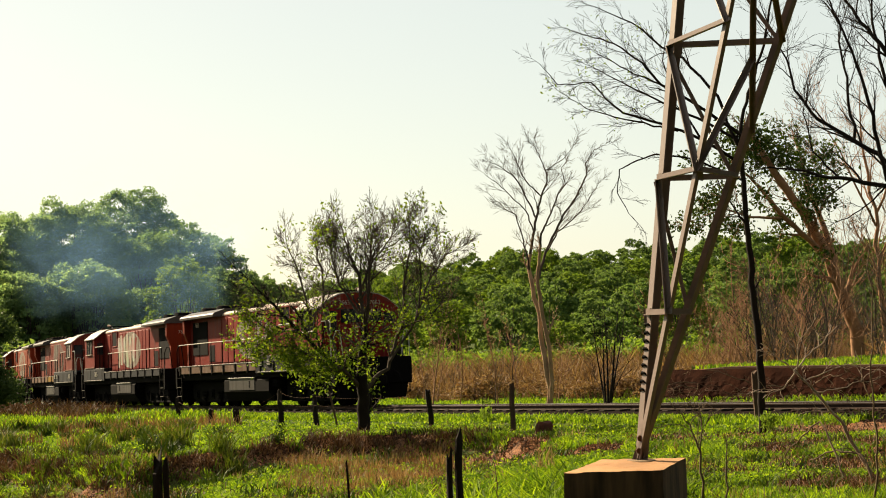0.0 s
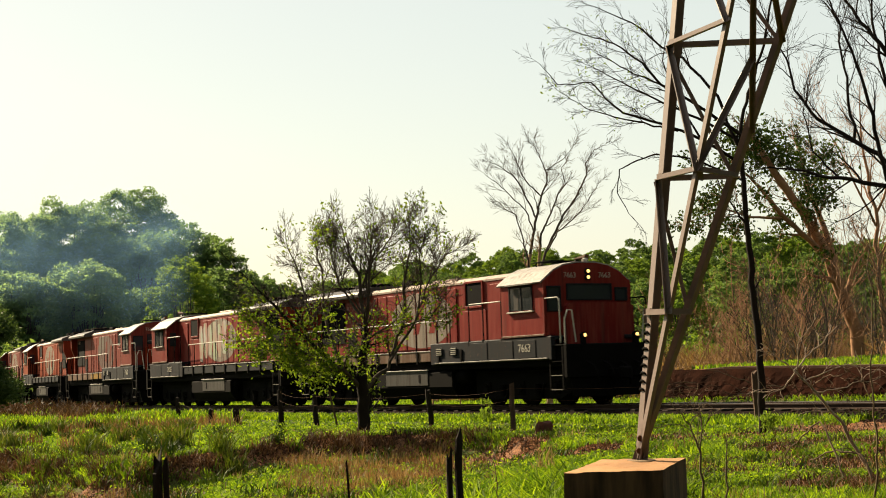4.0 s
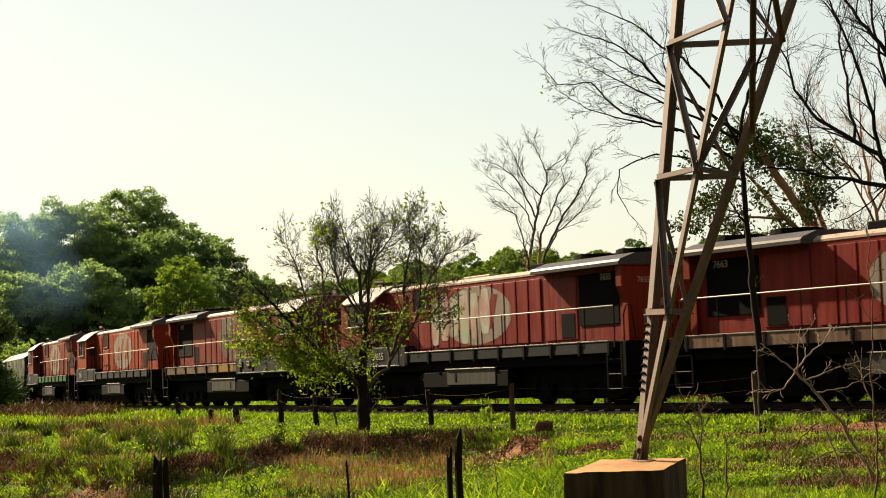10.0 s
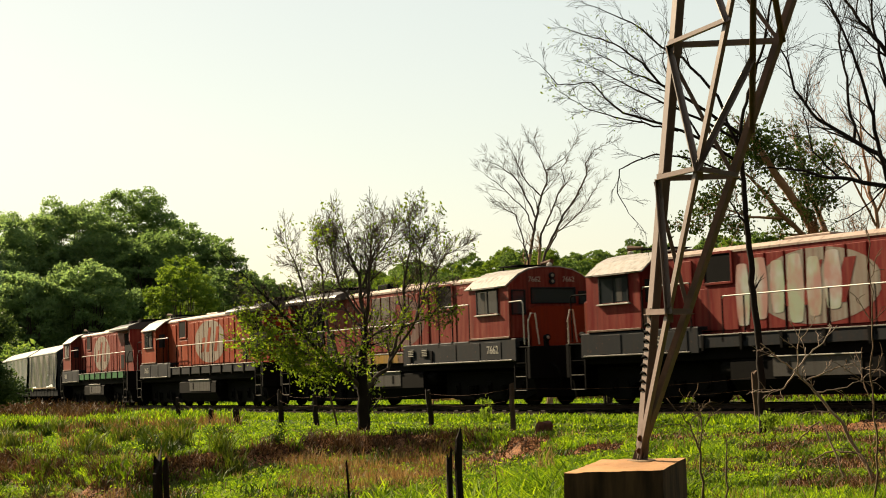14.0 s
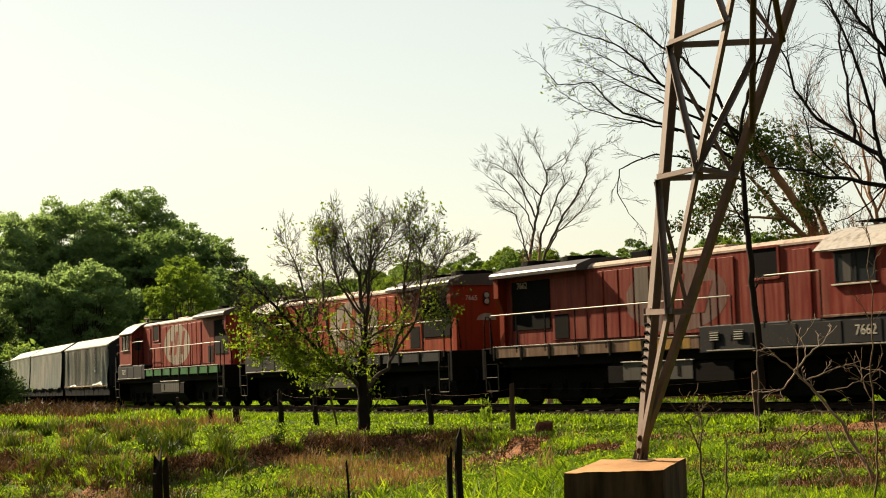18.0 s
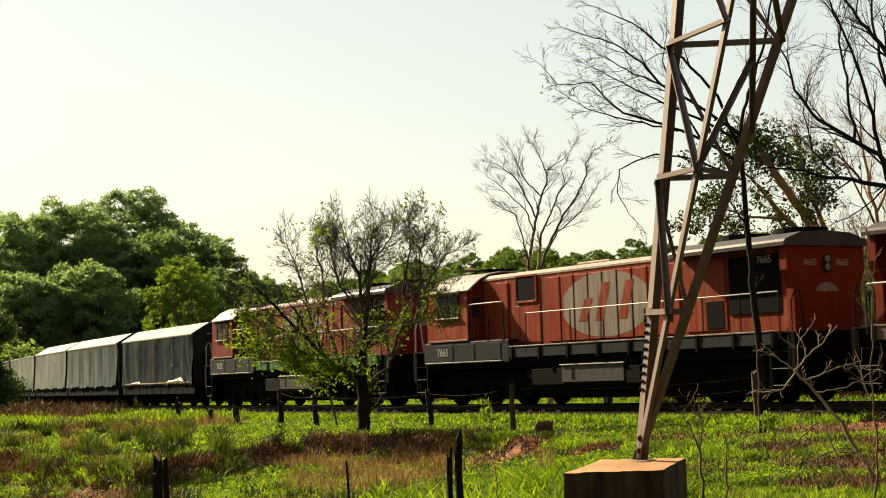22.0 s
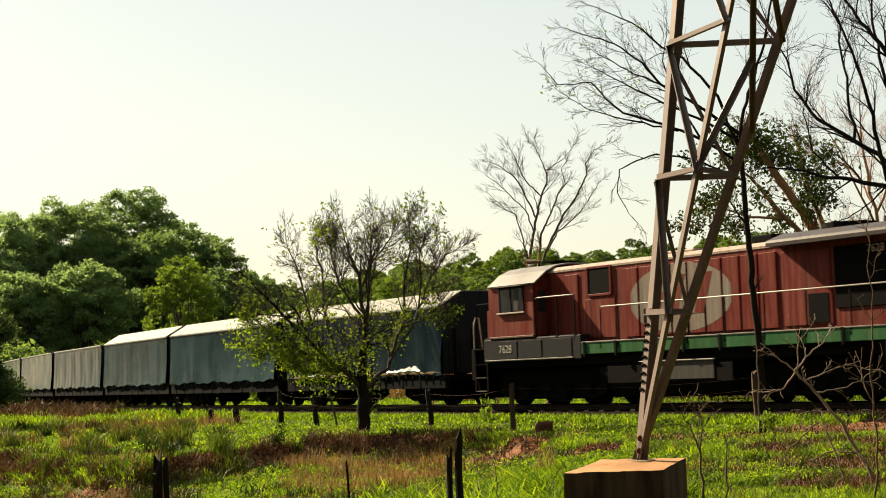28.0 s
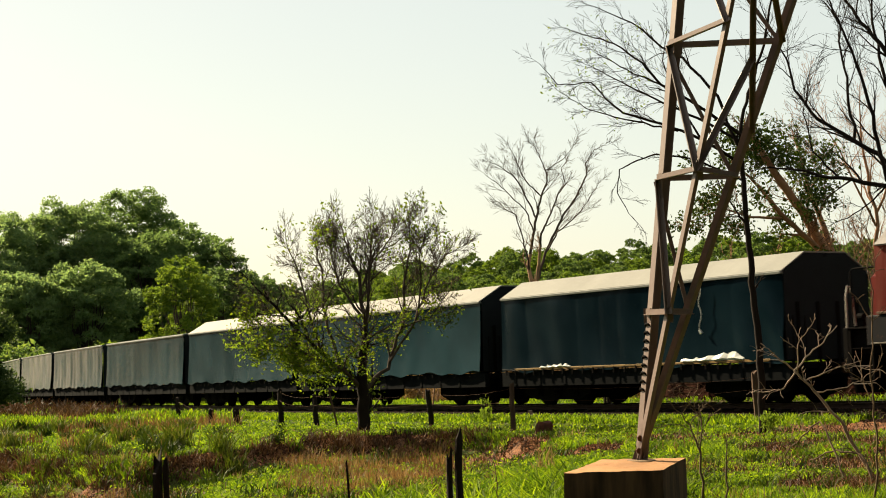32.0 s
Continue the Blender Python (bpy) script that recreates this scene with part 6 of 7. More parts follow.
def make_grass():
    rs = np.random.RandomState(12)
    x, y = sector(rs, 170000, 17, 72, -.30, .30)
    s, q = track_coords(x, y)
    soil, dry = bare_soil(x, y, s, q), dry_grass(x, y)
    keep = (np.abs(q) > np.where(s > 9, 1.7, .80)) & (rs.rand(len(x)) > soil * 1.1) & (rs.rand(len(x)) > dry * .25)
    x, y, q, d = x[keep], y[keep], q[keep], y[keep]
    n = len(x)
    tall = smooth(.1, .8, waves(x * 1.1, y * 1.1, 21))
    h = np.where(np.abs(q) < 2, .6, 1.0) * rs.uniform(.03, .09, n) + tall * rs.uniform(0, .10, n) * (q > 7) + (q < -2) * .05
    blades("meadow_grass", "short bright green meadow grass", x, y, h, .0010 * d, GRASS, 1, .6)
    x, y = sector(rs, 110000, 17, 60, -.30, .30)
    s, q = track_coords(x, y)
    ok = (rs.rand(len(x)) > bare_soil(x, y, s, q) * 1.1) & (q > np.where(s > 9, 1.7, 1.1)) & (waves(x * 1.7, y * 1.7, 71) > -.25)
    x, y = x[ok], y[ok]
    herbs = leaf_mesh("meadow_herbs", np.stack([x, y, ground_z(x, y) + rs.uniform(.01, .10, len(x))], 1), np.minimum(.0021 * y, .08), GRASS, 72, .5, .5)
    tagged(new("meadow_herbs", herbs), "small bright leaves of low meadow herbs", "grass", kind="stuff")
    # thick low grass against the ballast
    sv, qv = rs.uniform(-48, 11, 26000), rs.uniform(1.2, 2.6, 26000)
    x = np.interp(sv, SS, TX) + qv * np.sin(np.interp(sv, SS, TH))
    y = np.interp(sv, SS, TY) - qv * np.cos(np.interp(sv, SS, TH))
    blades("ballast_grass", "low grass growing against the ballast", x, y, rs.uniform(.05, .16, len(x)), .0011 * y, GRASS, 19, .6)
    # on the eroded slope and its crest the blades stand closer
    x = rs.uniform(-11, 8, 26000)
    e = rs.uniform(-.5, 1.1, len(x))
    y = below_edge(x, 0 * x) - e
    s, q = track_coords(x, y)
    ok = (rs.rand(len(x)) > bare_soil(x, y, s, q) * 1.1) & (q > 2)
    blades("slope_grass", "grass hanging over the eroded edge", x[ok], y[ok], rs.uniform(.04, .16, ok.sum()), .0010 * y[ok], GRASS, 9, .8)
    x = np.repeat(rs.uniform(-11, 1.2, 170), 26) + rs.normal(0, .12, 170 * 26)
    y = below_edge(x, 0 * x) - np.repeat(rs.uniform(-.1, 1.3, 170), 26) + rs.normal(0, .06, len(x))
    blades("root_tangle", "brown roots and dead weeds on the eroded edge", x, y, rs.uniform(.06, .32, len(x)), .0006 * y, LITTER, 10, .9)
    x, y = sector(rs, 42000, 60, 130, -.30, .02)
    s, q = track_coords(x, y)
    ok = (np.abs(q) > 1.05)
    x, y, q = x[ok], y[ok], q[ok]
    blades("verge_grass", "rough grass along the lower line", x, y, rs.uniform(.08, .3, len(x)), .0012 * y, GRASS, 6)
    x, y = sector(rs, 30000, 54, 90, -.03, .30)
    s, q = track_coords(x, y)
    ok = (q < -2) & (q > -26)
    blades("verge_grass", "bright rough grass beyond the line", x[ok], y[ok], rs.uniform(.06, .28, ok.sum()), .0013 * y[ok], GRASS, 16)
    # dry weeds along the lower fence
    cx, cy = sector(rs, 110, 34, 64, -.29, -.13)
    s, q = track_coords(cx, cy)
    ok = (q > 1.6) & (q < 9)
    cx, cy = cx[ok], cy[ok]
    n = len(cx) * 40
    px, py = np.repeat(cx, 40) + rs.normal(0, .34, n), np.repeat(cy, 40) + rs.normal(0, .34, n)
    blades("fence_weeds", "tall dry brown weeds along the fence", px, py, np.repeat(rs.uniform(.12, .5, len(cx)), 40) * rs.uniform(.5, 1.1, n), .0007 * py, DRY, 7, .45)
    # taller tufts in the lower meadow and along the edge
    cx, cy = sector(rs, 1300, 17, 38, -.29, .29)
    s, q = track_coords(cx, cy)
    ok = (q > 8.5) & (bare_soil(cx, cy, s, q) < .3) & (waves(cx * .9, cy * .9, 31) > -.15)
    cx, cy = cx[ok], cy[ok]
    k = 46
    n = len(cx) * k
    px, py = np.repeat(cx, k) + rs.normal(0, .10, n), np.repeat(cy, k) + rs.normal(0, .10, n)
    hs = np.repeat(rs.uniform(.09, .26, len(cx)) * np.where(cy > 26, .55, 1.0), k) * rs.uniform(.55, 1.1, n)
    blades("grass_tufts", "tall lush green grass tufts", px, py, hs, .0009 * py, GRASS, 2, .55)
    # dry stalks
    cx, cy = sector(rs, 420, 17, 42, -.29, .29)
    s, q = track_coords(cx, cy)
    ok = (q > 3) & (rs.rand(len(cx)) < .04 + .45 * dry_grass(cx, cy))
    cx, cy = cx[ok], cy[ok]
    k = 22
    n = len(cx) * k
    px, py = np.repeat(cx, k) + rs.normal(0, .14, n), np.repeat(cy, k) + rs.normal(0, .14, n)
    hs = np.repeat(rs.uniform(.10, .32, len(cx)), k) * rs.uniform(.4, 1.1, n)
    blades("dry_grass_tufts", "dry brown grass stalks", px, py, hs, .0006 * py, DRY_GRASS, 3, .5)
    # arching lush clumps before the stakes, dark weeds, brown dead weeds
    def clumps(name, label, n, k, x0, x1, d0, d1, h0, h1, spread_, w, mat, seed, lean, ok=None):
        r = np.random.RandomState(seed)
        d = 1 / r.uniform(1 / d1, 1 / d0, n)
        bx = r.uniform(x0, x1, n) * d
        if ok is not None:
            keep = ok(bx, d, r)
            bx, d = bx[keep], d[keep]
        m = len(d) * k
        qx, qy = np.repeat(bx, k) + r.normal(0, spread_, m), np.repeat(d, k) + r.normal(0, spread_, m)
        clear = ~((qx > .7) & (qx < 2.6) & (qy < 15.6)) & (bare_soil(qx, qy) < .35 if mat is GRASS else True)
        qx, qy = qx[clear], qy[clear]
        hh = (np.repeat(r.uniform(h0, h1, len(d)), k) * r.uniform(.45, 1.1, m))[clear]
        blades(name, label, qx, qy, hh, w * qy, mat, seed, lean)
    clumps("lush_clumps", "lush arching broad-bladed grass clumps", 110, 60, -.041, .075, 18, 25, .22, .46, .13, .0018, GRASS, 51, .9)
    clumps("lush_clumps", "lush arching broad-bladed grass clumps", 90, 46, -.275, -.055, 18, 21.5, .12, .30, .14, .0012, GRASS, 52, .8)
    clumps("dark_weeds", "dark green weeds among the grass", 170, 40, -.282, .286, 18, 40, .08, .26, .13, .0010, LEAF_DARK, 53, .8)
    r = np.random.RandomState(91)
    bs = r.uniform(-66, -30, 70)
    bq = r.uniform(1.7, 5.0, 70)
    spots = [on_track(a, b) for a, b in zip(bs, bq)]
    bx, by = np.array([p.x for p in spots]), np.array([p.y for p in spots])
    many = 70
    px_, py_ = np.repeat(bx, many) + r.normal(0, .4, 70 * many), np.repeat(by, many) + r.normal(0, .4, 70 * many)
    tall = np.repeat(r.uniform(.2, .8, 70), many) * r.uniform(.4, 1.1, 70 * many)
    blades("line_brush", "reddish-brown dry brush along the lower line", px_, py_, tall, .0007 * py_, LITTER, 92, .8)
    clumps("dead_weeds", "brown dead weeds below the edge", 120, 30, -.095, .002, 27, 38, .10, .34, .16, .0006, DRY, 54, .5)
    clumps("dead_weeds", "brown dead weeds below the edge", 40, 34, -.282, -.152, 24, 33, .10, .30, .2, .0006, DRY, 55, .5)
    clumps("dead_weeds", "brown dead weeds below the edge", 12, 22, .132, .286, 18, 30, .10, .3, .15, .0006, DRY, 56, .5)
    clumps("dark_weeds", "dark green weeds among the grass", 34, 60, -.282, -.122, 24, 50, .15, .48, .11, .0010, LEAF_DARK, 57, .8)
    clumps("tall_weeds", "tall dark olive weeds along the lower bench", 26, 60, -.282, -.118, 33, 58, .25, .75, .12, .0009, OLIVE, 61, .6)
    clumps("dead_weeds", "brown dead weeds below the edge", 18, 40, -.282, -.122, 36, 60, .15, .5, .13, .0006, DRY, 58, .5)
    clumps("dead_weeds", "tall brown dead weeds in the lower meadow", 120, 44, -.282, -.222, 19, 26, .22, .60, .15, .0006, LITTER, 62, .6)
    # broad rosettes of arching blades, and a tuft of bleached stalks
    for k, (cx, cy, high) in enumerate(((.46, 19.4, .42), (1.04, 20.3, .40), (.95, 19.6, .40), (.72, 20.4, .34), (-.3, 20.6, .30), (-5.05, 19.6, .38), (-4.55, 19.9, .36), (-4.2, 19.4, .30), (-5.6, 20.4, .34), (2.75, 20.3, .30))):
        r = np.random.RandomState(400 + k)
        n = 120
        blades("grass_rosette", "broad rosette of long arching grass blades", cx + r.normal(0, .10, n), cy + r.normal(0, .10, n), high * r.uniform(.35, 1.0, n), .0016 * cy * r.uniform(.6, 1.2, n), GRASS, 420 + k, 1.3)
    r = np.random.RandomState(77)
    blades("bleached_stalks", "tuft of bleached dry stalks", 1.60 + r.normal(0, .10, 34), 28.0 + r.normal(0, .08, 34), r.uniform(.15, .50, 34), np.full(34, .022), DRY_GRASS, 78, .5)
    # litter on the bare earth
    x, y = sector(rs, 130000, 17, 46, -.30, .30)
    s, q = track_coords(x, y)
    ok = (rs.rand(len(x)) < bare_soil(x, y, s, q) * .35 + .05) & (q > 2.4)
    blades("dead_litter", "dead grass litter on the bare earth", x[ok], y[ok], rs.uniform(.03, .16, ok.sum()), .0008 * y[ok], LITTER, 8, 1.2)
    # dry reeds behind the line
    x, y = sector(rs, 46000, 58, 114, -.03, .29, .8)
    s, q = track_coords(x, y)
    ok = (q < -20 - 4 * waves(x * .3, y * .3, 43)) & (waves(x * .5, y * .5, 41) > -.6)
    x, y = x[ok], y[ok]
    blades("dry_weeds", "tall dry brown weeds behind the line", x, y, rs.uniform(.8, 3.0, len(x)) * rs.uniform(.5, 1, len(x)), .0009 * y, DRY, 4, .6)
    x, y = sector(rs, 4500, 62, 112, -.03, .29, .8)
    s, q = track_coords(x, y)
    ok = q < -16
    blades("green_weeds", "green weeds among the dry ones", x[ok], y[ok], rs.uniform(.2, .7, ok.sum()), .0011 * y[ok], OLIVE, 5, .5)


# ---- fence, stakes, stumps, fallen wood ----
def post(name, label, base, top, w, seed, mat=None, group="fence posts", lean=0.0):
    """A rough split post: uneven sides, a worn slanted top."""
    rnd = random.Random(seed)
    base, top = Vector(base), Vector(top)
    ob = tagged(new(name), label, "post", group)
    ob.location = base
    g, n = Geo(), 7
    axis = top - base
    pts = [axis * f + Vector((rnd.gauss(0, w * .06), rnd.gauss(0, w * .06), 0)) for f in (-.12, .1, .35, .6, .85, 1.0)]
    v = []
    ang = [2 * math.pi * k / n + rnd.uniform(-.25, .25) for k in range(n)]
    rad = [w / 2 * rnd.uniform(.8, 1.15) for k in range(n)]
    for i, p in enumerate(pts):
        for k in range(n):
            rr = rad[k] * rnd.uniform(.92, 1.06) * (1.08 - .12 * i / 5)
            v.append(p + Vector((math.cos(ang[k]) * rr, math.sin(ang[k]) * rr, (rnd.uniform(-.5, .5) * w * (3.2 if name == "charred_stake" else .8) if i == 5 else 0))))
    f = [(i * n + k, i * n + (k + 1) % n, (i + 1) * n + (k + 1) % n, (i + 1) * n + k) for i in range(5) for k in range(n)]
    g.add(v, f + [tuple(range(5 * n, 6 * n))])
    part("shaft", g, mat or WOOD, ob)
    return ob


def make_clods():
    """Crumbled earth on the bare ground."""
    rs = np.random.RandomState(14)
    x = rs.uniform(-11, 8, 26000)
    y = np.where(rs.rand(len(x)) < .6, below_edge(x, 0 * x) - rs.uniform(-.1, 1.3, len(x)), rs.uniform(20, 44, len(x)))
    s, q = track_coords(x, y)
    ok = (rs.rand(len(x)) < bare_soil(x, y, s, q)) & (q > 2)
    x, y = x[ok], y[ok]
    lumps("soil_clods", "dark crumbled clods of bare earth", np.stack([x, y, ground_z(x, y)], 1), rs.uniform(.012, .05, len(x)) ** 1.0, rs, CLOD, "soil")


def lumps(name, label, c, r, rs, mat, category):
    n = len(c)
    d = np.array([(1, 0, 0), (0, 1, 0), (-1, 0, 0), (0, -1, 0), (0, 0, .8), (0, 0, -.8)])
    v = (c[:, None] + (d[None] * rs.uniform(.6, 1.3, (n, 6, 1)) + rs.normal(0, .15, (n, 6, 3))) * r[:, None, None]).reshape(-1, 3)
    t = np.array([(0, 1, 4), (1, 2, 4), (2, 3, 4), (3, 0, 4), (1, 0, 5), (2, 1, 5), (3, 2, 5), (0, 3, 5)])
    f = (np.arange(n)[:, None, None] * 6 + t[None]).reshape(-1, 3)
    tagged(new(name, quick_mesh(name, v, f, mat)), label, category, kind="stuff")


def make_ballast():
    """Loose stones on the bed and its shoulders."""
    rs = np.random.RandomState(3)
    n = 9000
    s = np.concatenate([rs.uniform(-45, 22, n // 2), rs.uniform(8, 22, n // 2)])
    q = np.concatenate([rs.normal(0, .75, n // 2), rs.uniform(.6, 2.2, n // 2)])
    q = np.where(np.abs(np.abs(q) - .535) < .09, q + .16 * np.sign(q), q)
    x = np.interp(s, SS, TX) + q * np.sin(np.interp(s, SS, TH))
    y = np.interp(s, SS, TY) - q * np.cos(np.interp(s, SS, TH))
    z = np.where(np.abs(q) < 1.02, rail_z(s) - .15, np.maximum(ground_z(x, y), rail_z(s) - .16 - .63 * (np.abs(q) - 1.02)))
    lumps("ballast_stones", "loose brown ballast stones along the track", np.stack([x, y, z], 1), rs.uniform(.018, .05, n), rs, STONES, "ballast")


CLOD = Mat("clod", 1.0, spec=0.03)
CLOD.color(CLOD.ramp(CLOD.island(), (0.0, (0.016, 0.008, 0.006)), (0.7, (0.120, 0.052, 0.026)), (1.0, (0.27, 0.125, 0.065))))
CLOD = CLOD.m
STONES = Mat("loose stone", 1.0, spec=0.03)
STONES.color(STONES.ramp(STONES.island(), (0.0, (0.006, 0.0035, 0.0025)), (0.8, (0.034, 0.018, 0.012)), (1.0, (0.11, 0.068, 0.052))))
STONES = STONES.m
LITTER = leafy("dead litter", (0.032, 0.017, 0.010), (0.105, 0.048, 0.022), (0.22, 0.118, 0.062), scale=0.8, through=0.2)


def make_fence():
    tops = []
    rows = [((-9.996, 63.400), 0.762, 0.169), ((-8.013, 57.900), 0.464, 0.174), ((-6.703, 54.600), 0.492, 0.219), ((-5.098, 52.300), 1.083, 0.157), ((-3.736, 48.600), 0.974, 0.162), ((-0.365, 43.700), 0.963, 0.150), ((1.526, 39.000), 1.094, 0.135), ((6.623, 36.000), 1.010, 0.156)]
    for k, ((x, y), high, wide) in enumerate(rows):
        b = on_ground(x, y)
        t = b + Vector((-.05 + .04 * math.sin(k * 2.3), 0, high))
        post("fence_post", "short weathered dark wooden fence post in the grass", b, t, wide, 300 + k, None if k > 5 else BARK_DARK)
        tops.append(t)
    b = on_ground(*(-3.061, 47.900))
    post("leaning_stake", "thin grey leaning fence stake", b, b + Vector((-.22, 0, 1.0)), .07, 320, WOOD)
    # sagging wires
    for drop in (.08, .34):
        for a, b in zip(tops, tops[1:]):
            if min(a.z - gz(a.x, a.y), b.z - gz(b.x, b.y)) < drop + .1:
                continue
            pts = [a.lerp(b, f) - Vector((0, .06, drop + .10 * 4 * f * (1 - f))) for f in [i / 8 for i in range(9)]]
            w = tagged(new("fence_wire"), "thin rusty sagging fence wire", "wire", "fence wires")
            part("strand", Geo().tube(pts, .0022, 5), RUST, w)
    # dark stakes in the lower meadow
    for k, (x, y, z, high, w) in enumerate(((*(0.130, 19.000, 0.365), .685, .085), (*(0.050, 19.000, 0.366), .495, .065), (*(-3.224, 19.000, 0.429), .45, .12), (*(-3.135, 19.000, 0.427), .40, .08), (*(-1.104, 19.500, 0.340), .43, .026))):
        b = on_ground(x, y)
        t = Vector((x + (.0, -.03, -.02, -.01, -.05)[k], y, z + high))
        post("charred_stake", "charred broken stake among the grass", b, t, w, 330 + k, BARK_DARK, "charred stakes")
    # stump and lumps
    b = on_ground(*(2.118, 37.100))
    st = tagged(new("tree_stump"), "low reddish-brown sawn stump in the grass", "stump")
    st.location = b
    g = Geo()
    rnd = random.Random(4)
    n = 12
    v = []
    for i, (z, r) in enumerate(((-.1, .21), (.08, .185), (.20, .17), (.25, .15))):
        for k in range(n):
            a = 2 * math.pi * k / n
            rr = r * (1 + .18 * math.sin(3 * a + 1) + rnd.uniform(-.06, .06))
            v.append((math.cos(a) * rr, math.sin(a) * rr, z + (.03 * math.sin(a * 2) if i == 3 else 0)))
    g.add(v, [(i * n + k, i * n + (k + 1) % n, (i + 1) * n + (k + 1) % n, (i + 1) * n + k) for i in range(3) for k in range(n)] + [tuple(range(3 * n, 4 * n))])
    part("shaft", g, STUMP, st)


OLIVE = leafy("olive weeds", (0.04, 0.065, 0.008), (0.075, 0.105, 0.012), (0.13, 0.13, 0.03), scale=0.8, through=0.4)
STUMP = plain("red-brown cut wood", (0.115, 0.040, 0.025), 0.9, vary=0.5, scale=8, bump=0.6)
BRUSH = plain("dark brushwood", (0.060, 0.028, 0.017), 0.95, vary=0.4, scale=6, bump=0.4)
TWIG_PALE = plain("bleached dead wood", (0.30, 0.22, 0.175), 0.85, vary=0.35, scale=6, bump=0.4)
TWIG_DARK = plain("dead brown wood", (0.13, 0.085, 0.055), 0.9, vary=0.4, scale=6, bump=0.4)


def dead_branch(label, limbs, seed, mat, kids=3, klen=.5, name="dead_branch"):
    rnd = random.Random(seed)
    base = Vector(limbs[0][0][0])
    ob = tagged(new(name), label, "branch", "fallen dead branches")
    ob.location = base
    hab = dict(wobble=.22, lift=.0, thin=.004, levels=2, kids=(0, 3), ratio=(.5, .5), angle=(.7, .8), taper=.6, thick=.6)
    hab["from"] = (.2, .2)
    g, tips = Geo(), []
    for pts, r0, r1 in limbs:
        raw = [Vector(p) - base for p in pts]
        fine = []
        for i in range(len(raw) - 1):
            for k in range(5):
                fine.append(raw[i].lerp(raw[i + 1], k / 5) + Vector((rnd.gauss(0, 1), rnd.gauss(0, 1), rnd.gauss(0, 1))) * (raw[i + 1] - raw[i]).length * (.022 if i + k else 0))
        fine.append(raw[-1])
        n = len(fine) - 1
        rad = [r0 + (r1 - r0) * i / n for i in range(n + 1)]
        g.tube(fine, rad, 6)
        for k in range(kids):
            i = int((.3 + .65 * (k + rnd.random()) / kids) * n)
            side = (fine[min(i + 1, n)] - fine[i - 1]).normalized()
            out = side.orthogonal().normalized()
            out.rotate(Matrix.Rotation(rnd.uniform(0, 6.28), 3, side))
            branch(rnd, g, tips, fine[i], side * .75 + out * .65, klen * rnd.uniform(.5, 1.1), rad[i] * .6, 1, hab)
    part("limb", g, mat, ob, "", True)
    return ob


def make_bank():
    """The cut earth face under the timbers."""
    n, m = 90, 9
    v = []
    for i in range(n + 1):
        s = -1.7 + 13.0 * i / n
        for j in range(m + 1):
            f = j / m
            top = on_track(s, -4.0)
            lo, hi = rail_z(s) - .15, max(gz(top.x, top.y), rail_z(s) - .1) + .01
            w = noise.noise(Vector((s * 1.7, f * 2.2, 3))) * .09 + noise.noise(Vector((s * 6, f * 6, 8))) * .04
            p = on_track(s, -3.04 - .16 * f + w * math.sin(math.pi * min(1, f * 1.1)))
            v.append((p.x, p.y, lo + (hi - lo) * f))
    f = [(i * (m + 1) + j, (i + 1) * (m + 1) + j, (i + 1) * (m + 1) + j + 1, i * (m + 1) + j + 1) for i in range(n) for j in range(m)]
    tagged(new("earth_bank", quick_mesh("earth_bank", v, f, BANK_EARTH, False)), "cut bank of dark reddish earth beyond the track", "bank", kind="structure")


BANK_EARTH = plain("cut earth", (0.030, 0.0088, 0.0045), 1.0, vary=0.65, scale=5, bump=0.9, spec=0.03)


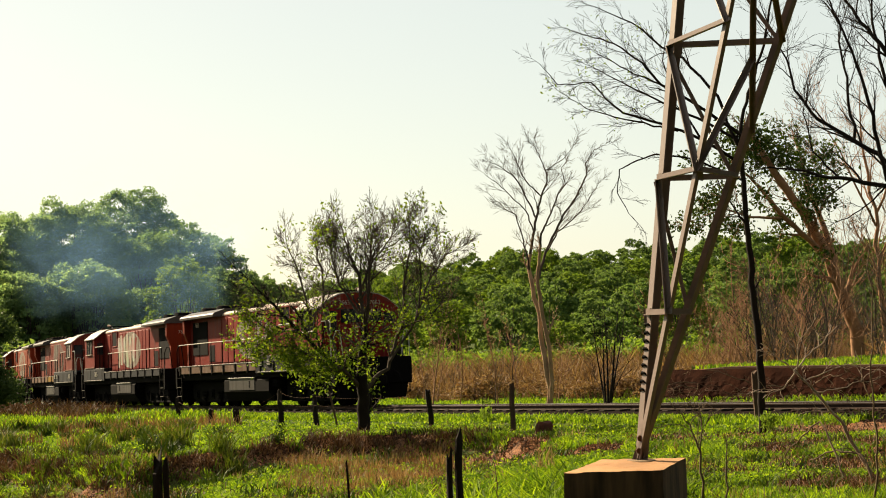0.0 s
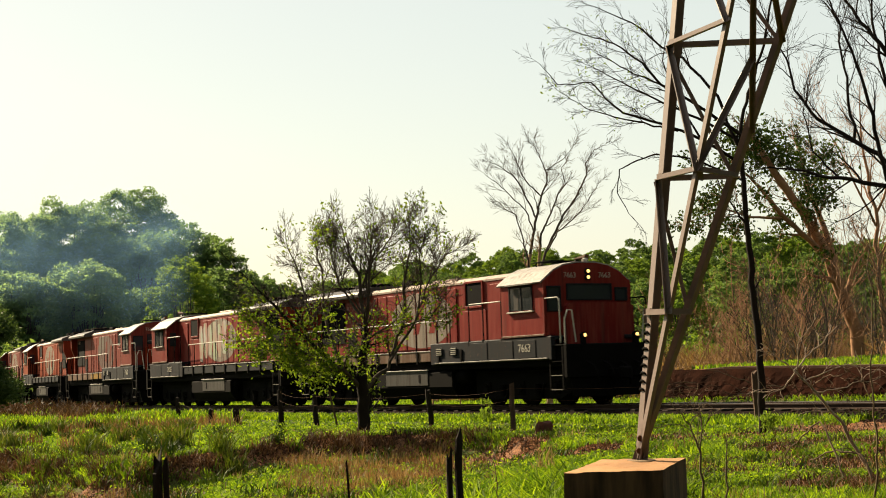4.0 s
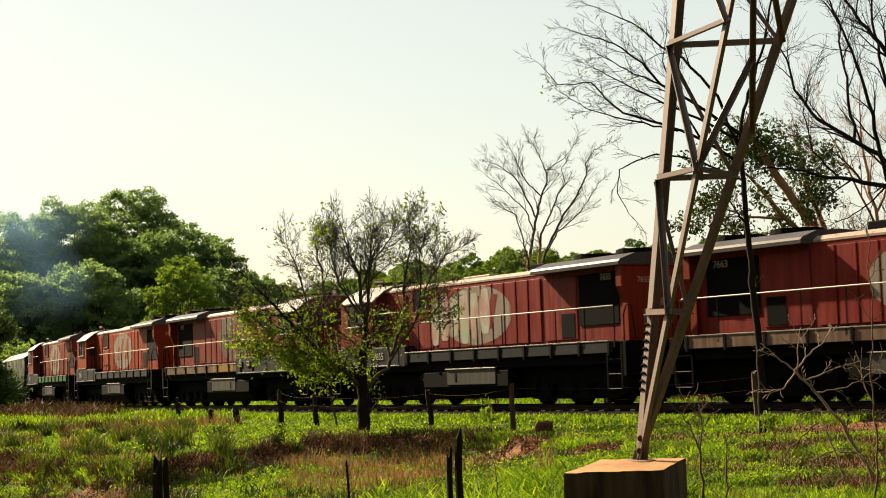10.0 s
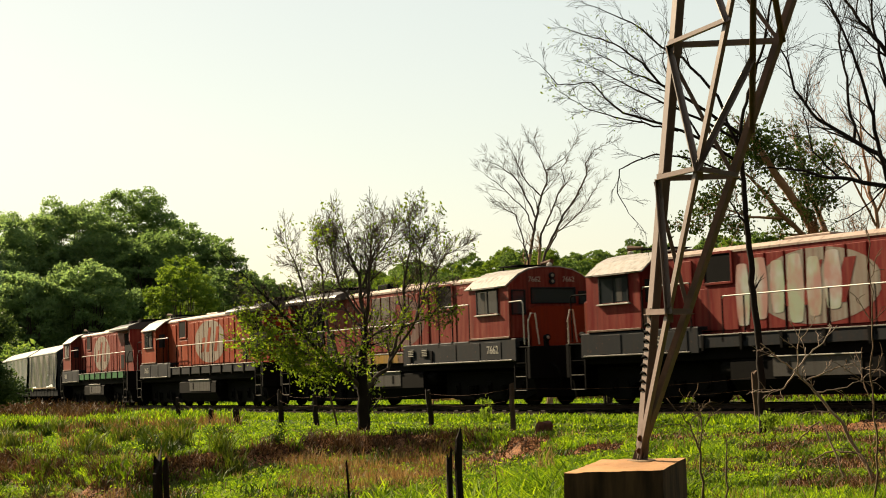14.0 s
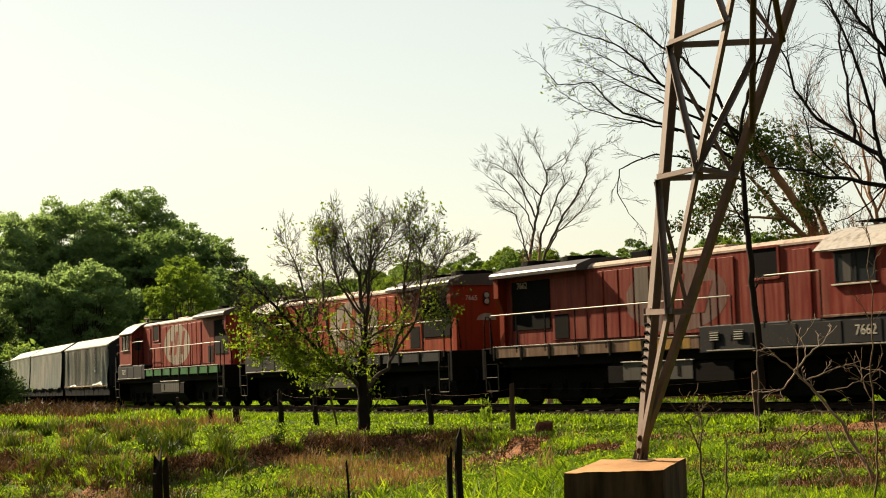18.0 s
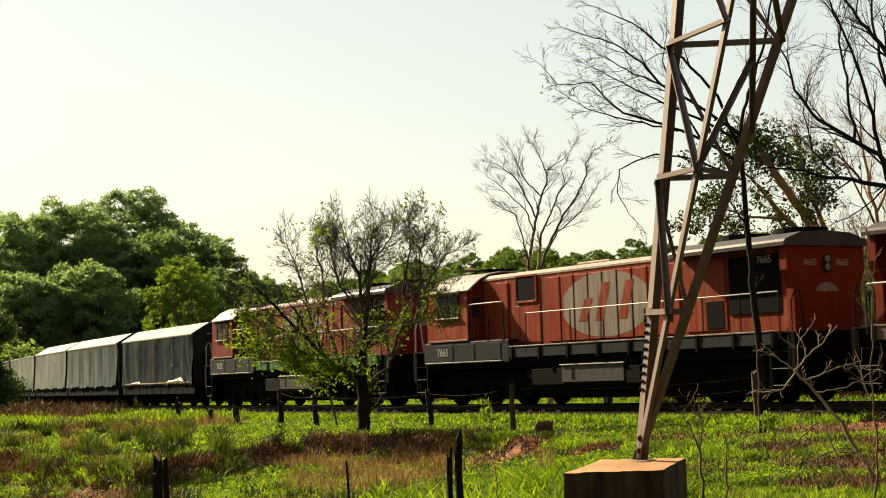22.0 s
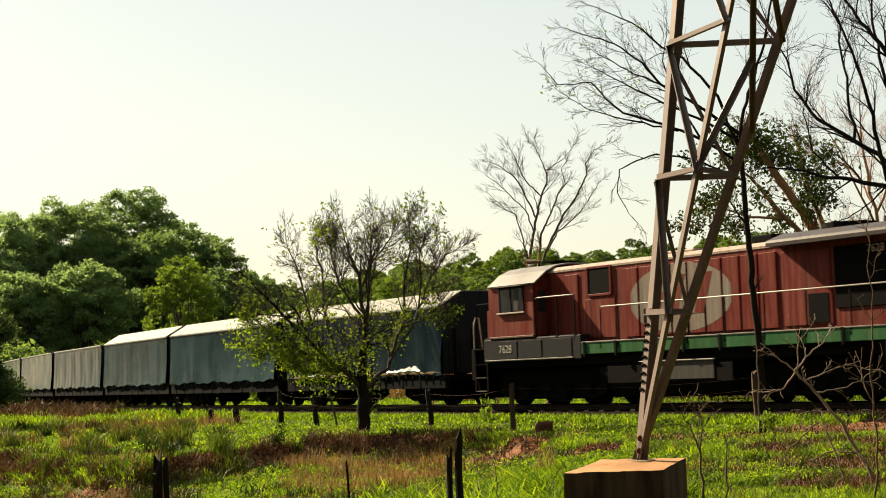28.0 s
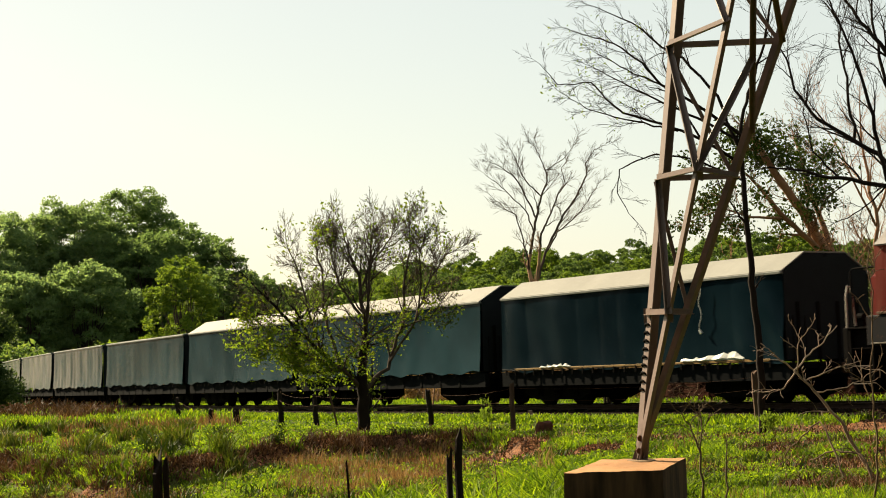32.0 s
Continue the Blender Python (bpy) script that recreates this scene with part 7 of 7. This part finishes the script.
def make_deadwood():
    # branch pile beyond the slender tree, and a fallen top nearer by
    dead_branch("bleached fallen branch with forked twigs", [([(5.55, 22, 0.22), (5.1, 21.9, 0.95), (4.73, 21.8, 1.4), (4.46, 21.7, 1.67)], 0.026, 0.014), ([(4.55, 22.15, 1.66), (4.84, 22.25, 1.9), (5.18, 22.35, 2.23)], 0.014, 0.006), ([(4.59, 22.3, 1.65), (4.31, 22.2, 1.88), (4.12, 22.1, 2.02)], 0.012, 0.005), ([(4.54, 22, 1.64), (4.39, 22.1, 1.41), (4.12, 22.2, 1.38)], 0.011, 0.005), ([(4.69, 22.15, 1.52), (5.07, 22.05, 1.68), (5.39, 21.95, 1.77)], 0.011, 0.004), ([(4.85, 22.3, 1.36), (5.3, 22.4, 1.41), (5.76, 22.5, 1.65)], 0.011, 0.004), ([(4.57, 22, 1.63), (4.56, 21.9, 2), (4.68, 21.8, 2.21)], 0.009, 0.004)], 1, TWIG_PALE, 3, .35)
    dead_branch("arching bare twig over the grass", [([(5.250, 21.000, 0.302), (5.205, 21.200, 0.615), (4.875, 21.600, 0.665), (4.667, 22.000, 0.460)], .018, .006), ([(4.937, 21.000, 0.322), (4.742, 21.600, 1.025), (4.455, 22.000, 0.682), (4.298, 22.300, 0.334)], .014, .005)], 2, TWIG_DARK, 4, .4)
    dead_branch("thin upright bare sapling", [([(4.499, 18.000, 0.347), (4.560, 18.000, 1.119), (4.511, 18.000, 1.837), (4.564, 18.000, 2.556), (4.549, 18.000, 3.400)], .012, .004)], 3, TWIG_DARK, 7, .5, "bare_sapling")
    dead_branch("thin bare forked sapling in the grass", [([(2.851, 19.000, 0.281), (2.823, 19.000, 0.846), (2.729, 19.000, 1.131), (2.472, 19.000, 1.451)], .016, .005), ([(2.829, 19.000, 0.846), (2.861, 19.000, 1.097), (2.824, 19.000, 1.381)], .010, .004)], 4, TWIG_DARK, 5, .35, "bare_sapling")
    dead_branch("thin dry stem in the meadow", [([(3.122, 19.000, 0.276), (3.120, 19.000, 0.652), (3.135, 19.000, 0.966)], .012, .005)], 5, TWIG_DARK, 2, .2, "bare_sapling")
    dead_branch("thin dry stem in the meadow", [([(0.548, 18.500, 0.374), (0.530, 18.500, 0.680), (0.511, 18.500, 0.925)], .007, .004)], 6, TWIG_DARK, 2, .2, "bare_sapling")
    dead_branch("pale leaning dry stalk", [([(-1.719, 19.000, 0.431), (-1.570, 19.200, 0.917), (-1.471, 19.400, 1.223)], .0045, .002)], 7, TWIG_DARK, 1, .2, "bare_sapling")
    dead_branch("pale leaning dry stalk", [([(-1.466, 19.000, 0.427), (-1.366, 19.000, 0.801), (-1.268, 19.000, 0.988)], .004, .002)], 8, TWIG_DARK, 1, .2, "bare_sapling")
    # brushwood heaped along the cut bank
    rnd = random.Random(9)
    for k in range(46):
        a = on_track(rnd.uniform(-1.6, 8.0), rnd.uniform(-3.3, -2.7), 0)
        a.z = gz(a.x, a.y) + rnd.uniform(.02, .5)
        d = Vector((rnd.uniform(.3, 1) * rnd.choice((-1, 1)), rnd.uniform(-.9, .3), rnd.uniform(-.2, .2))).normalized() * rnd.uniform(.6, 1.7)
        dead_branch("brown brushwood heaped along the bank", [([a, a + d * .5 + Vector((0, 0, .1)), a + d], .016, .005)], 40 + k, BRUSH if k % 5 else TWIG_DARK, 3, .45, "brushwood")
    # heavy old timber along the top of the bank
    s = -1.5
    k = 0
    while s < 10:
        run = rnd.uniform(1.7, 3.0)
        q = -3.38 + rnd.uniform(-.03, .04)
        a, b = on_track(s, q), on_track(s + run, q + rnd.uniform(-.04, .04))
        a.z, b.z = max(gz(*on_track(s, -4.0)[:2]), rail_z(s) + .2) + .03, max(gz(*on_track(s + run, -4.0)[:2]), rail_z(s + run) + .2) + .03
        tb = tagged(new("old_timber"), "long weathered grey-brown timber along the top of the bank", "timber", "old timbers on the bank")
        tb.location = a
        part("plank", Geo().box(0, (b - a).length - .02, -.10, .34, -.045, .035, .01), BRUSH if k % 3 else WOOD, tb, at=look_along((0, 0, 0), b - a))
        s += run
        k += 1


def smoke_material():
    """Thin smoke: the denser its heart, the more it veils; lit the same from either side."""
    m = Mat("thin exhaust smoke", 1.0, spec=0.0)
    marks = m.node("ShaderNodeAttribute")
    marks.attribute_name = "veil"
    fac = m.math("MULTIPLY", marks.outputs["Fac"], m.ramp(m.noise(0.35, 4, 0.6), (0.30, 0.15), (0.75, 1.0)))
    sides = m.node("ShaderNodeMixShader", Fac=0.5)
    veil = m.node("ShaderNodeMixShader", Fac=m.math("MULTIPLY", fac, 0.13))
    for kind, sock in (("ShaderNodeBsdfDiffuse", 1), ("ShaderNodeBsdfTranslucent", 2)):
        nd = m.node(kind, Color=(0.27, 0.52, 0.86, 1))
        m.l.new(nd.outputs["BSDF"], sides.inputs[sock])
    tr = m.node("ShaderNodeBsdfTransparent")
    m.l.new(tr.outputs["BSDF"], veil.inputs[1])
    m.l.new(sides.outputs["Shader"], veil.inputs[2])
    m.l.new(veil.outputs["Shader"], m.n["Material Output"].inputs["Surface"])
    return m.m


SMOKE = smoke_material()
PUFFS = []


def make_smoke():
    """Thin blue haze that drifts off over the woods, in soft-edged puffs."""
    rnd = random.Random(8)
    haze = tagged(new("exhaust_smoke"), "thin bluish exhaust smoke drifting over the woods", "smoke")
    haze.location = (-21.864, 118.000, 8.697)
    for k, (x, z, r) in enumerate(((-5.0, 1.0, 5.2), (-.6, 1.6, 5.4), (3.2, .2, 4.8), (-2.3, -2.0, 5.2), (5.4, 1.2, 3.8), (2.0, -3.0, 4.2), (-8.0, -.8, 4.8))):
        bm = bmesh.new()
        bmesh.ops.create_icosphere(bm, subdivisions=4, radius=1.0)
        bmesh.ops.delete(bm, geom=[f for f in bm.faces if f.calc_center_median().y > .02], context="FACES")
        dens = []
        for v in bm.verts:
            dens.append(float(smooth(1.0, .15, np.array(math.hypot(v.co.x, v.co.z)))))
            n = noise.noise(v.co * 1.3 + Vector((k * 7.0, 0, 0))) * .3
            v.co = v.co * (1 + n) * r
            v.co.y *= .25
        me = bpy.data.meshes.new("puff")
        bm.to_mesh(me)
        bm.free()
        me.attributes.new("veil", "FLOAT", "POINT").data.foreach_set("value", dens)
        me.polygons.foreach_set("use_smooth", [True] * len(me.polygons))
        me.materials.append(SMOKE)
        ob = part("puff", me, None, haze)
        ob.visible_shadow = False
        PUFFS.append((ob, x, rnd.uniform(-1, 1) + k * 2.2, z, rnd.uniform(.5, .8), rnd.uniform(.12, .3)))


def make_all():
    make_ground()
    make_track()
    make_train()
    make_tower()
    make_near_trees()
    make_woods()
    make_ballast()
    make_clods()
    make_fence()
    make_bank()
    make_deadwood()
    make_smoke()
    make_grass()


make_all()


# ---- what moves ----
def motions():
    for ob, x, y, z, drift, rise in PUFFS:
        walk(ob, [(t, pose(x - drift * t * (1 + .10 * t), y, z + rise * t, 0, 2.0 * t, 0)) for t in (0, 4, 8, 12, 16, 24, 32)])
    for ob, back, half, flip, wheels, r in MOVERS:
        walk(ob, [(t, vehicle_pose(t, back, half, flip)) for t in range(33)])
        step = 6 if r > .43 else 5
        way = -1 if flip else 1
        for w in wheels:
            x, y, z = w.location
            rows = [(f / FPS, pose(x, y, z) @ Matrix.Rotation(way * gone(f / FPS) / r, 4, "Y")) for f in range(0, 32 * FPS + 1, step)]
            walk(w, rows)


motions()
